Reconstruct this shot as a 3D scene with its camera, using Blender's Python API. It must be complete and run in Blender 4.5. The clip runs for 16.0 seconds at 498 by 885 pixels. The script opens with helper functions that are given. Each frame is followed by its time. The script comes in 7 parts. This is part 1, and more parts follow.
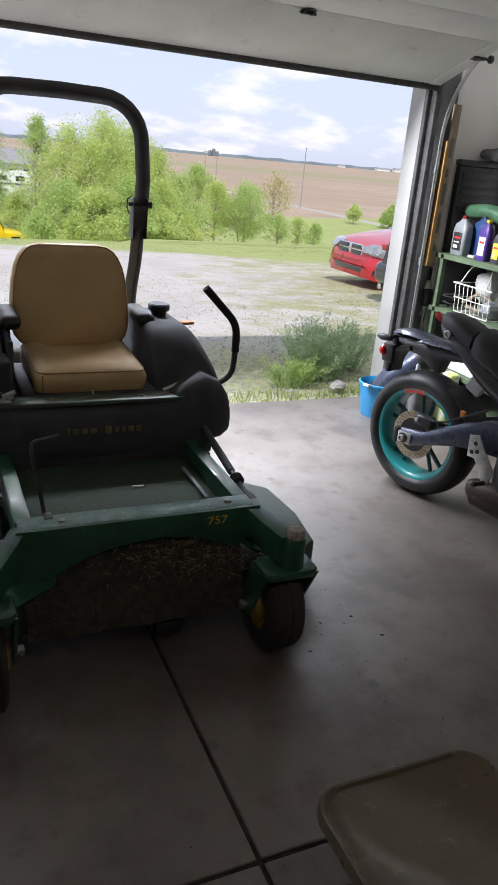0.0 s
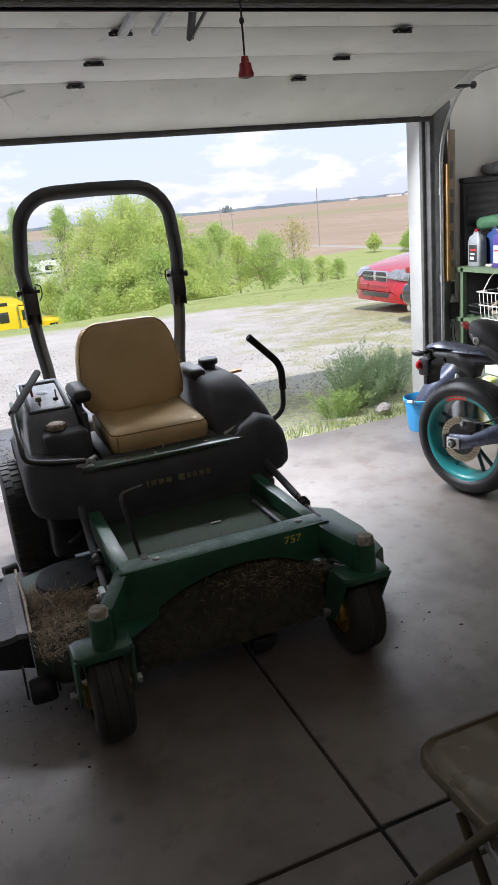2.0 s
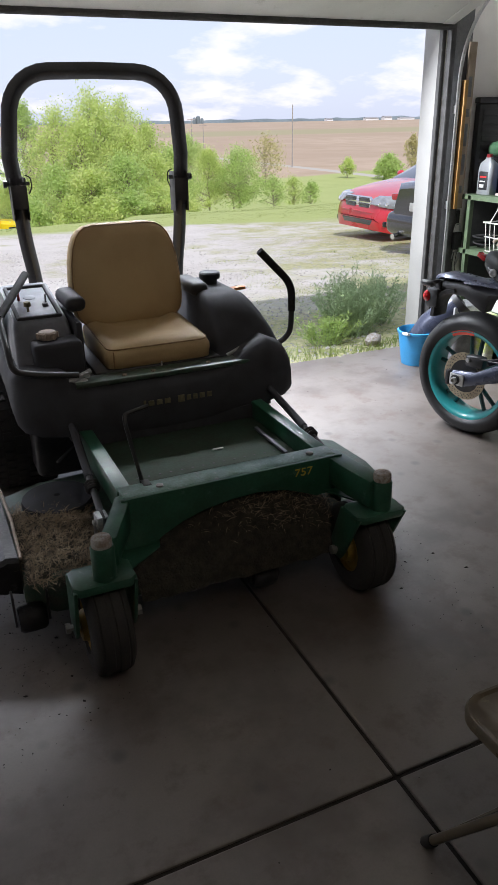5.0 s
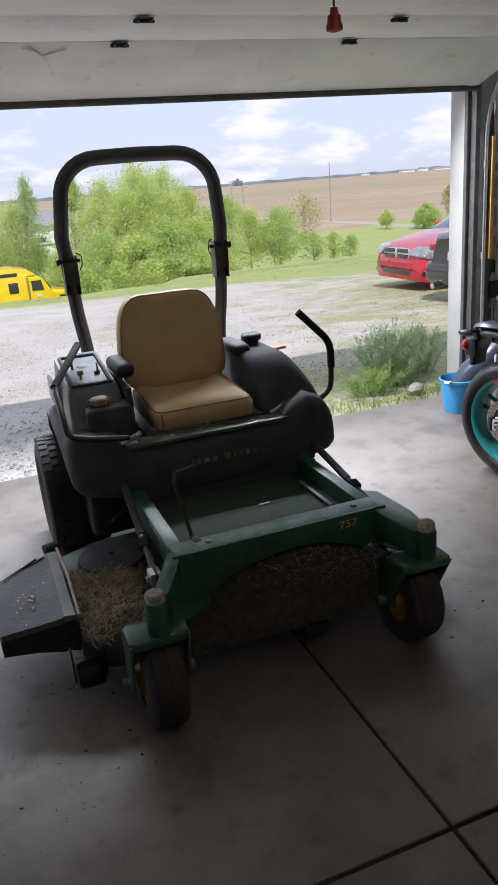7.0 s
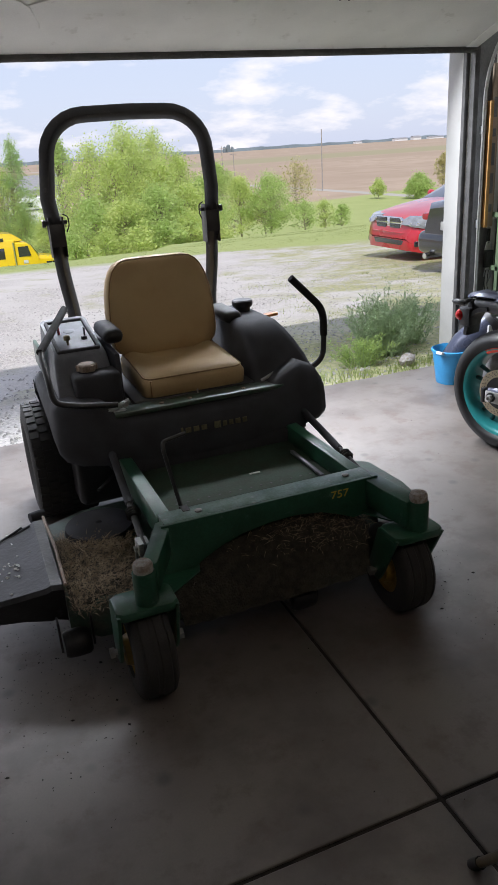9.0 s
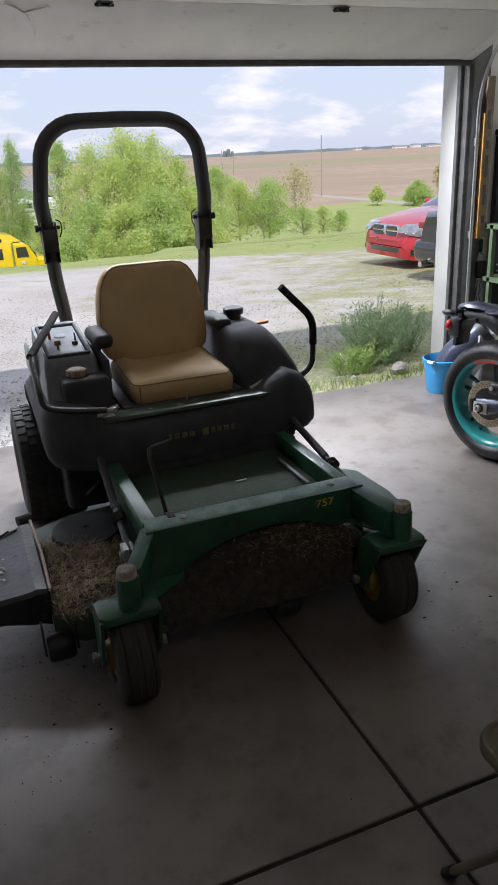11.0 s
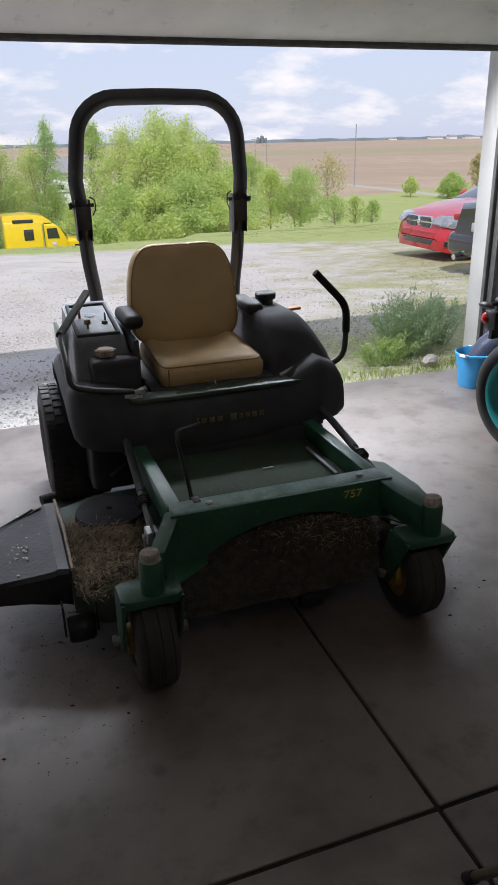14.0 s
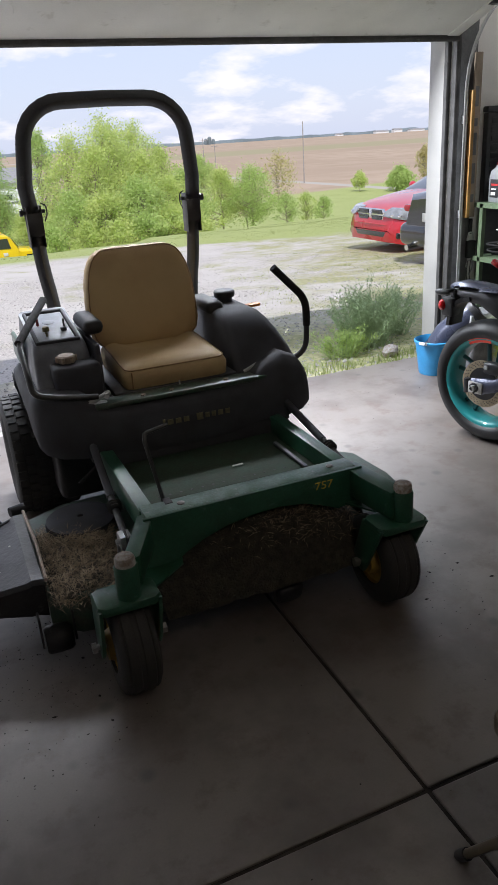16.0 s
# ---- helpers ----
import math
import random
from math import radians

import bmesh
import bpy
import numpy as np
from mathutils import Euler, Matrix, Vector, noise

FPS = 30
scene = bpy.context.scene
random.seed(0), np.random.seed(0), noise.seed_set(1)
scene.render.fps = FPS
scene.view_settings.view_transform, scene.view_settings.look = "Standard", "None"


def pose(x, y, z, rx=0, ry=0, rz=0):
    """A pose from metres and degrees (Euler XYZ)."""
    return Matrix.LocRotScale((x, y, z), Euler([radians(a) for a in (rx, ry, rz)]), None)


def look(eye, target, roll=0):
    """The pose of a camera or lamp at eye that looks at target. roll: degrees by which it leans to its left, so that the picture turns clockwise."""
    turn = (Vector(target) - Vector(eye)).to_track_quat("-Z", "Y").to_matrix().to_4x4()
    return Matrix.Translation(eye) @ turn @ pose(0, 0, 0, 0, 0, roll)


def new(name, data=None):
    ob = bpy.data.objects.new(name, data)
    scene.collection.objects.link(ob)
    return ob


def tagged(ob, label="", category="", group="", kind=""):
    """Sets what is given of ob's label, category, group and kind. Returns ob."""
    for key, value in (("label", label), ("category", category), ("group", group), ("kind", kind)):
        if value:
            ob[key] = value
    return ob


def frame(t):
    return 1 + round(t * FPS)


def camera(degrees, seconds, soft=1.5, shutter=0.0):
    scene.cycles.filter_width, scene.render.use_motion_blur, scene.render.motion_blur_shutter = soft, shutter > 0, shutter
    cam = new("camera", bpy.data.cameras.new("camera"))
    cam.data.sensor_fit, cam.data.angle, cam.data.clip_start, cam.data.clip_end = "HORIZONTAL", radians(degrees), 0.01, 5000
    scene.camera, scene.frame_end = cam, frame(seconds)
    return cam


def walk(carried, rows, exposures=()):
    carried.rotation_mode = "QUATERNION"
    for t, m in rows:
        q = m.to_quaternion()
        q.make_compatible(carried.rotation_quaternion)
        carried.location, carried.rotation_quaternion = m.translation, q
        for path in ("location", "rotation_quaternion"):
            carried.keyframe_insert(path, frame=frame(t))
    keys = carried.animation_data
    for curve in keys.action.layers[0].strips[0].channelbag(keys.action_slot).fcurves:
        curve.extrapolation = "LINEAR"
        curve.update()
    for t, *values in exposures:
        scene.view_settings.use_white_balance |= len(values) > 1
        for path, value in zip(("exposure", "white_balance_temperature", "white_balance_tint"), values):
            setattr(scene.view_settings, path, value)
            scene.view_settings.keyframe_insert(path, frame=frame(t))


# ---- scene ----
cam = camera(37.5, 16.0)
PATH = [
    (0, (0.23, 0.186, 1.599), (1.021, 1.874, 0.874), 5.2),
    (0.5, (0.2, -0.005, 1.625), (0.91, 1.735, 0.939), 0.5),
    (1, (0.193, -0.108, 1.629), (0.798, 1.675, 0.952), -5.2),
    (1.5, (0.165, -0.116, 1.63), (0.732, 1.684, 0.969), -7.8),
    (2, (0.096, -0.072, 1.64), (0.766, 1.712, 1.032), -5.5),
    (2.5, (-0.029, 0.079, 1.607), (0.718, 1.808, 0.935), -2.9),
    (3, (-0.046, 0.169, 1.573), (0.635, 1.887, 0.809), -2.1),
    (3.5, (0.004, 0.185, 1.585), (0.675, 1.89, 0.784), -1.8),
    (4, (0.001, 0.188, 1.589), (0.729, 1.864, 0.776), -1.2),
    (4.2, (-0.005, 0.185, 1.587), (0.737, 1.855, 0.775), -0.9),
    (6.3, (-0.026, 0.144, 1.606), (0.69, 1.866, 0.882), -2.0),
    (6.5, (-0.028, 0.122, 1.624), (0.666, 1.865, 0.928), -2.8),
    (7, (-0.035, 0.093, 1.634), (0.609, 1.865, 0.966), -4.5),
    (7.5, (-0.004, 0.092, 1.618), (0.614, 1.858, 0.913), -6.1),
    (8, (0.005, 0.118, 1.604), (0.605, 1.884, 0.882), -6.5),
    (8.5, (-0.02, 0.122, 1.617), (0.61, 1.874, 0.887), -4.9),
    (8.7, (-0.03, 0.14, 1.609), (0.62, 1.88, 0.868), -4.0),
    (10.8, (0.015, 0.113, 1.624), (0.69, 1.84, 0.874), -3.1),
    (11, (-0.001, 0.113, 1.627), (0.67, 1.848, 0.892), -2.7),
    (11.5, (-0.015, 0.125, 1.629), (0.618, 1.89, 0.933), -2.1),
    (12, (0.0, 0.155, 1.632), (0.586, 1.96, 1.002), -1.6),
    (12.5, (0.004, 0.167, 1.616), (0.565, 1.957, 0.921), -2.0),
    (13, (-0.014, 0.165, 1.599), (0.574, 1.934, 0.874), -1.4),
    (13.5, (0.001, 0.168, 1.608), (0.609, 1.933, 0.89), -0.9),
    (14, (-0.009, 0.159, 1.604), (0.601, 1.905, 0.842), -1.2),
    (14.5, (0.001, 0.15, 1.585), (0.61, 1.878, 0.783), -1.9),
    (15, (0.025, 0.138, 1.603), (0.622, 1.89, 0.844), -2.0),
    (15.5, (0.028, 0.156, 1.597), (0.636, 1.903, 0.836), -2.6),
    (16, (-0.017, 0.162, 1.591), (0.679, 1.874, 0.827), -3.6),
]
walk(cam, [(t, look(eye, target, roll)) for t, eye, target, roll in PATH], [(0, 1.40, 6580, 12), (1, 1.48, 6580, 12), (2, 1.52, 6580, 12), (3, 1.38, 6580, 12), (4, 1.40, 6580, 12), (6.5, 1.44, 6580, 12), (7, 1.36, 6580, 12), (8, 1.30, 6580, 12), (12, 1.26, 6580, 12), (13, 1.22, 6580, 12), (14, 1.22, 6580, 12), (15.5, 1.34, 6580, 12), (16, 1.34, 6580, 12)])

# ---- world, sun ----
SUN_ELEV, SUN_AZ = radians(50), radians(202)
world = bpy.data.worlds.new("sky")
scene.world = world
world.use_nodes = True
wn, wl = world.node_tree.nodes, world.node_tree.links
wn.clear()
w_out = wn.new("ShaderNodeOutputWorld")
w_bg = wn.new("ShaderNodeBackground")
w_sky = wn.new("ShaderNodeTexSky")
w_sky.sky_type, w_sky.sun_disc = "NISHITA", False
w_sky.sun_elevation, w_sky.sun_rotation = SUN_ELEV, SUN_AZ
w_sky.air_density, w_sky.dust_density, w_sky.ozone_density = 1.0, 0.7, 1.6
w_bg.inputs["Strength"].default_value = 0.085
w_tc = wn.new("ShaderNodeTexCoord")
w_sep = wn.new("ShaderNodeSeparateXYZ")
w_add = wn.new("ShaderNodeMath"); w_add.operation = "ADD"; w_add.inputs[1].default_value = 0.30
w_max = wn.new("ShaderNodeMath"); w_max.operation = "MAXIMUM"; w_max.inputs[1].default_value = 0.05
w_div = wn.new("ShaderNodeVectorMath"); w_div.operation = "DIVIDE"
w_cmb = wn.new("ShaderNodeCombineXYZ")
w_noise = wn.new("ShaderNodeTexNoise")
w_noise.inputs["Scale"].default_value, w_noise.inputs["Detail"].default_value = 2.3, 6.0
w_noise.inputs["Roughness"].default_value = 0.56
w_ramp = wn.new("ShaderNodeValToRGB")
w_ramp.color_ramp.elements[0].position, w_ramp.color_ramp.elements[1].position = 0.50, 0.64
w_mix = wn.new("ShaderNodeMix"); w_mix.data_type = "RGBA"
w_mix.inputs[7].default_value = (5.1, 5.0, 5.2, 1)
wl.new(w_tc.outputs["Generated"], w_sep.inputs[0])
wl.new(w_sep.outputs["Z"], w_add.inputs[0])
wl.new(w_add.outputs[0], w_max.inputs[0])
for k in range(3):
    wl.new(w_max.outputs[0], w_cmb.inputs[k])
wl.new(w_tc.outputs["Generated"], w_div.inputs[0])
wl.new(w_cmb.outputs[0], w_div.inputs[1])
wl.new(w_div.outputs[0], w_noise.inputs["Vector"])
wl.new(w_noise.outputs["Fac"], w_ramp.inputs[0])
wl.new(w_ramp.outputs[0], w_mix.inputs[0])
# pale haze, thickest at the horizon
w_hz = wn.new("ShaderNodeMapRange"); w_hz.clamp = True
w_hz.inputs["From Min"].default_value, w_hz.inputs["From Max"].default_value = 0.0, 0.45
w_hz.inputs["To Min"].default_value, w_hz.inputs["To Max"].default_value = 0.92, 0.75
w_haze = wn.new("ShaderNodeMix"); w_haze.data_type = "RGBA"
w_haze.inputs[7].default_value = (3.0, 3.35, 4.35, 1)
wl.new(w_sep.outputs["Z"], w_hz.inputs["Value"])
wl.new(w_hz.outputs[0], w_haze.inputs[0])
wl.new(w_sky.outputs[0], w_haze.inputs[6])
wl.new(w_haze.outputs[2], w_mix.inputs[6])
wl.new(w_mix.outputs[2], w_bg.inputs["Color"])
wl.new(w_bg.outputs[0], w_out.inputs[0])

sun = new("sun", bpy.data.lights.new("sun", "SUN"))
sun.data.energy, sun.data.angle, sun.data.color = 1.3, radians(0.6), (1.0, 0.97, 0.93)
sun_from = Vector((math.sin(SUN_AZ) * math.cos(SUN_ELEV), math.cos(SUN_AZ) * math.cos(SUN_ELEV), math.sin(SUN_ELEV)))
sun.matrix_world = look(sun_from * 60, (0, 0, 0))

# area lamp added in the opening's unseen west part, standing in for sky light
sky_fill = new("door_sky_fill", bpy.data.lights.new("door_sky_fill", "AREA"))
sky_fill.data.shape, sky_fill.data.size, sky_fill.data.size_y = "RECTANGLE", 1.30, 2.0
sky_fill.data.energy, sky_fill.data.color = 2.2, (0.94, 0.95, 1.0)
sky_fill.matrix_world = pose(-0.90, 4.60, 1.06, -90)
# and an added strip lamp hidden behind the door seal, for the high sky
sky_top = new("door_head_sky_fill", bpy.data.lights.new("door_head_sky_fill", "AREA"))
sky_top.data.shape, sky_top.data.size, sky_top.data.size_y = "RECTANGLE", 2.4, 0.05
sky_top.data.energy, sky_top.data.color = 145.0, (0.86, 0.92, 1.0)
sky_top.matrix_world = pose(1.35, 4.518, 2.149, -60)
# unseen warm fill lamp, added under the opener to light the mower's front
warm_fill = new("interior_fill", bpy.data.lights.new("interior_fill", "AREA"))
warm_fill.data.shape, warm_fill.data.size, warm_fill.data.size_y = "RECTANGLE", 0.42, 0.20
warm_fill.data.energy, warm_fill.data.color = 2.4, (1.0, 0.86, 0.70)
warm_fill.matrix_world = pose(0.95, 0.12, 2.36, 78)


# ---- materials ----
def mat(name, col, rough=0.6, metal=0.0, vary=0.25, scale=14.0, fine=120.0, bump=0.15, coat=0.0, tint=None, wear=None, translucent=0.0, depth=0.004):
    """Base colour mottled at two sizes, with fine relief. tint: a second colour in the coarse pattern; wear: colour of scattered scuffs."""
    m = bpy.data.materials.new(name)
    m.use_nodes = True
    n, l = m.node_tree.nodes, m.node_tree.links
    b = n["Principled BSDF"]
    b.inputs["Roughness"].default_value, b.inputs["Metallic"].default_value = rough, metal
    b.inputs["Coat Weight"].default_value = coat
    tc = n.new("ShaderNodeTexCoord")
    a = n.new("ShaderNodeTexNoise"); a.inputs["Scale"].default_value = scale; a.inputs["Detail"].default_value = 4
    f = n.new("ShaderNodeTexNoise"); f.inputs["Scale"].default_value = fine; f.inputs["Detail"].default_value = 3
    l.new(tc.outputs["Object"], a.inputs["Vector"]); l.new(tc.outputs["Object"], f.inputs["Vector"])
    mx = n.new("ShaderNodeMix"); mx.data_type = "RGBA"
    t2 = tint or tuple(c * (1 - vary) for c in col)
    mx.inputs[6].default_value, mx.inputs[7].default_value = (*col, 1), (*t2, 1)
    rp = n.new("ShaderNodeValToRGB")
    rp.color_ramp.elements[0].position, rp.color_ramp.elements[1].position = 0.30, 0.72
    rp.color_ramp.interpolation = "EASE"
    l.new(a.outputs["Fac"], rp.inputs[0]); l.new(rp.outputs[0], mx.inputs[0])
    m2 = n.new("ShaderNodeMix"); m2.data_type = "RGBA"; m2.blend_type = "MULTIPLY"
    m2.inputs[0].default_value = min(1.0, vary * 1.6)
    l.new(mx.outputs[2], m2.inputs[6]); l.new(f.outputs["Fac"], m2.inputs[7])
    gain = n.new("ShaderNodeMix"); gain.data_type = "RGBA"; gain.blend_type = "MULTIPLY"; gain.inputs[0].default_value = 1.0
    g = 1 / (1 - min(1.0, vary * 1.6) * 0.5)
    gain.inputs[7].default_value = (g, g, g, 1)
    l.new(m2.outputs[2], gain.inputs[6])
    last = gain.outputs[2]
    if wear:
        w = n.new("ShaderNodeTexNoise"); w.inputs["Scale"].default_value = scale * 2.3; w.inputs["Detail"].default_value = 6; w.inputs["Roughness"].default_value = 0.7
        l.new(tc.outputs["Object"], w.inputs["Vector"])
        wr = n.new("ShaderNodeValToRGB"); wr.color_ramp.elements[0].position, wr.color_ramp.elements[1].position = 0.6, 0.68
        l.new(w.outputs["Fac"], wr.inputs[0])
        m3 = n.new("ShaderNodeMix"); m3.data_type = "RGBA"; m3.inputs[7].default_value = (*wear, 1)
        l.new(wr.outputs[0], m3.inputs[0]); l.new(last, m3.inputs[6])
        last = m3.outputs[2]
    l.new(last, b.inputs["Base Color"])
    rr = n.new("ShaderNodeMapRange"); rr.inputs["To Min"].default_value, rr.inputs["To Max"].default_value = max(0.02, rough - 0.1), min(1, rough + 0.12)
    l.new(a.outputs["Fac"], rr.inputs["Value"]); l.new(rr.outputs[0], b.inputs["Roughness"])
    if bump:
        bp = n.new("ShaderNodeBump"); bp.inputs["Strength"].default_value = bump; bp.inputs["Distance"].default_value = depth
        l.new(f.outputs["Fac"], bp.inputs["Height"]); l.new(bp.outputs[0], b.inputs["Normal"])
    if translucent:
        tr = n.new("ShaderNodeBsdfTranslucent"); l.new(last, tr.inputs["Color"])
        ms = n.new("ShaderNodeMixShader"); ms.inputs[0].default_value = translucent
        l.new(b.outputs[0], ms.inputs[1]); l.new(tr.outputs[0], ms.inputs[2])
        l.new(ms.outputs[0], n["Material Output"].inputs[0])
    return m


def leaf_mat(name, dark, light, warm):
    """Leaves whose colour goes leaf by leaf and clump by clump."""
    m = mat(name, light, 0.6, vary=0.05, bump=0, translucent=0.5)
    n, l = m.node_tree.nodes, m.node_tree.links
    geo = n.new("ShaderNodeNewGeometry"); tc = n.new("ShaderNodeTexCoord")
    ns = n.new("ShaderNodeTexNoise"); ns.inputs["Scale"].default_value = 0.7; ns.inputs["Detail"].default_value = 3
    l.new(tc.outputs["Object"], ns.inputs["Vector"])
    add = n.new("ShaderNodeMath"); add.operation = "MULTIPLY_ADD"; add.inputs[1].default_value = 0.26
    l.new(geo.outputs["Random Per Island"], add.inputs[0]); l.new(ns.outputs["Fac"], add.inputs[2])
    rp = n.new("ShaderNodeValToRGB")
    e = rp.color_ramp.elements
    e[0].position, e[0].color = 0.38, (*dark, 1)
    e[1].position, e[1].color = 0.72, (*light, 1)
    x = e.new(0.95); x.color = (*warm, 1)
    l.new(add.outputs[0], rp.inputs[0])
    for node in n:
        if node.type in ("BSDF_PRINCIPLED", "BSDF_TRANSLUCENT"):
            sock = node.inputs["Base Color"] if node.type == "BSDF_PRINCIPLED" else node.inputs["Color"]
            l.new(rp.outputs[0], sock)
    return m


M = {}
M["green"] = mat("mower green paint", (0.022, 0.104, 0.060), 0.36, vary=0.3, scale=9, bump=0.04, coat=0.2, wear=(0.06, 0.135, 0.10))
# pale tone is part worn paint, part sky reflection put into the colour
M["green_sheen_worn"] = mat("worn mower green paint, sky sheen in the colour", (0.16, 0.26, 0.235), 0.38, vary=0.4, scale=14, bump=0.08, tint=(0.075, 0.165, 0.125), wear=(0.28, 0.33, 0.33))
M["plate_green"] = mat("foot plate green paint, worn dark", (0.017, 0.046, 0.024), 0.8, vary=0.4, scale=16, bump=0.15, tint=(0.028, 0.040, 0.024))
M["green_deck"] = mat("deck green paint, dusty", (0.035, 0.085, 0.055), 0.42, vary=0.4, scale=16, bump=0.15, tint=(0.075, 0.085, 0.07), wear=(0.11, 0.10, 0.08))
M["black"] = mat("black moulded plastic, dusty and faded", (0.048, 0.050, 0.060), 0.8, vary=0.25, scale=9, fine=420, bump=0.2, depth=0.001, tint=(0.036, 0.037, 0.043))
M["black_worn"] = mat("black plastic, scuffed", (0.020, 0.021, 0.025), 0.45, vary=0.4, scale=7, fine=60, bump=0.5, wear=(0.05, 0.05, 0.056), depth=0.004)
M["black_paint"] = mat("black painted steel", (0.032, 0.032, 0.035), 0.42, vary=0.3, scale=12, bump=0.08, wear=(0.06, 0.06, 0.06))
M["grip"] = mat("foam grip", (0.014, 0.014, 0.014), 0.8, vary=0.3, scale=40, fine=300, bump=0.5, depth=0.002)
M["rubber"] = mat("tyre rubber", (0.030, 0.030, 0.031), 0.7, vary=0.35, scale=24, fine=240, bump=0.3, tint=(0.042, 0.040, 0.038))
M["bike_tyre"] = mat("black road tyre rubber", (0.016, 0.016, 0.017), 0.48, vary=0.3, scale=18, fine=200, bump=0.1)
M["seat"] = mat("tan vinyl seat", (0.56, 0.405, 0.205), 0.55, vary=0.18, scale=5, fine=300, bump=0.25, tint=(0.47, 0.32, 0.155), depth=0.0015)
M["seat_seam"] = mat("seat piping", (0.33, 0.20, 0.08), 0.6, vary=0.3, scale=30)
M["steel"] = mat("bare steel", (0.42, 0.41, 0.39), 0.38, 0.9, vary=0.3, scale=30, bump=0.1)
M["steel_dull"] = mat("dull galvanised steel", (0.52, 0.53, 0.54), 0.42, 0.45, vary=0.3, scale=18, bump=0.1)
M["rust"] = mat("weathered steel cap", (0.42, 0.41, 0.39), 0.7, vary=0.4, scale=60, fine=200, bump=0.4, tint=(0.25, 0.19, 0.15))
M["yellow"] = mat("yellow wheel paint", (0.36, 0.22, 0.03), 0.5, vary=0.35, scale=20, wear=(0.2, 0.13, 0.05))
M["grille_orange"] = mat("orange painted handle", (0.50, 0.17, 0.025), 0.5, vary=0.3, scale=30)
M["decal"] = mat("dull yellow decal", (0.19, 0.165, 0.09), 0.55, vary=0.35, scale=40, tint=(0.10, 0.09, 0.05))
M["decal_bright"] = mat("yellow number decal", (0.70, 0.48, 0.06), 0.5, vary=0.2, scale=40)
M["panel_grey"] = mat("grey console plastic", (0.15, 0.16, 0.185), 0.5, vary=0.25, scale=20, fine=300, bump=0.12, depth=0.001)
M["cap_tan"] = mat("faded tan cap plastic", (0.38, 0.30, 0.24), 0.65, vary=0.3, scale=40)
M["red_plastic"] = mat("dark red plastic", (0.26, 0.012, 0.018), 0.45, vary=0.3, scale=30)
M["red_lamp"] = mat("red lamp lens", (0.45, 0.008, 0.010), 0.2, vary=0.2, scale=60, coat=0.5)
M["clippings"] = mat("dried grass clippings", (0.40, 0.32, 0.22), 0.9, vary=0.45, scale=30, bump=0.2, tint=(0.17, 0.125, 0.08))
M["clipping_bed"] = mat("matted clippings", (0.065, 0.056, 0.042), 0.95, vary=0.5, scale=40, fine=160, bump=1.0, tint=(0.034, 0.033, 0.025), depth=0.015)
M["door_white"] = mat("white painted door steel", (0.82, 0.81, 0.77), 0.5, vary=0.09, scale=3.5, fine=160, bump=0.06, wear=(0.66, 0.645, 0.60))
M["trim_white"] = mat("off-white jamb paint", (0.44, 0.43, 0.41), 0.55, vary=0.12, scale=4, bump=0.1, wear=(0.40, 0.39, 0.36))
M["seal"] = mat("dark rubber door seal", (0.085, 0.082, 0.08), 0.7, vary=0.35, scale=14, wear=(0.13, 0.13, 0.13))
M["dark_jamb"] = mat("dark stained framing", (0.155, 0.155, 0.155), 0.7, vary=0.35, scale=9, bump=0.2)
M["drywall"] = mat("pale grey drywall", (0.80, 0.775, 0.74), 0.9, vary=0.10, scale=2.5, bump=0.12)
M["ceiling"] = mat("ceiling board", (0.72, 0.71, 0.68), 0.9, vary=0.1, scale=3, bump=0.1)
M["wood"] = mat("yellow pine", (0.46, 0.27, 0.08), 0.6, vary=0.3, scale=11, bump=0.2, tint=(0.33, 0.18, 0.055))
M["cardboard_wood"] = mat("pale board", (0.34, 0.27, 0.20), 0.8, vary=0.2, scale=10, bump=0.15)
M["shelf_green"] = mat("green enamel shelf steel", (0.105, 0.150, 0.085), 0.5, vary=0.25, scale=12, wear=(0.20, 0.21, 0.15))
M["blue"] = mat("sky blue bucket plastic", (0.035, 0.30, 0.62), 0.42, vary=0.12, scale=12, bump=0.05)
M["teal"] = mat("teal wheel paint", (0.02, 0.30, 0.31), 0.35, vary=0.12, scale=14, bump=0.02, coat=0.4)
M["spoke_dark"] = mat("dark teal spoke paint", (0.010, 0.075, 0.080), 0.35, vary=0.15, scale=14)
M["disc_gold"] = mat("worn brake disc steel", (0.46, 0.40, 0.29), 0.4, 0.8, vary=0.3, scale=40)
M["exhaust_brown"] = mat("heat-browned exhaust steel", (0.075, 0.055, 0.042), 0.5, 0.4, vary=0.5, scale=12, bump=0.2, wear=(0.22, 0.16, 0.11))
M["bike_grey"] = mat("blue-grey bike paint", (0.060, 0.068, 0.105), 0.28, 0.3, vary=0.2, scale=18, bump=0.03, coat=0.3)
M["bike_black"] = mat("satin black bike parts", (0.028, 0.028, 0.030), 0.42, vary=0.3, scale=30, bump=0.06)
M["vinyl_black"] = mat("black vinyl saddle", (0.020, 0.020, 0.022), 0.5, vary=0.25, scale=16, fine=420, bump=0.2, depth=0.001)
M["alloy"] = mat("brushed alloy", (0.62, 0.62, 0.61), 0.36, 0.55, vary=0.25, scale=30, bump=0.06)
M["sticker_red"] = mat("red rim sticker", (0.75, 0.06, 0.03), 0.4, vary=0.1, scale=30)
M["beige"] = mat("beige enamel chair steel", (0.12, 0.094, 0.056), 0.30, vary=0.18, scale=9, bump=0.05, coat=0.2, wear=(0.19, 0.15, 0.09))
M["white_plastic"] = mat("white plastic", (0.72, 0.72, 0.70), 0.45, vary=0.12, scale=30)
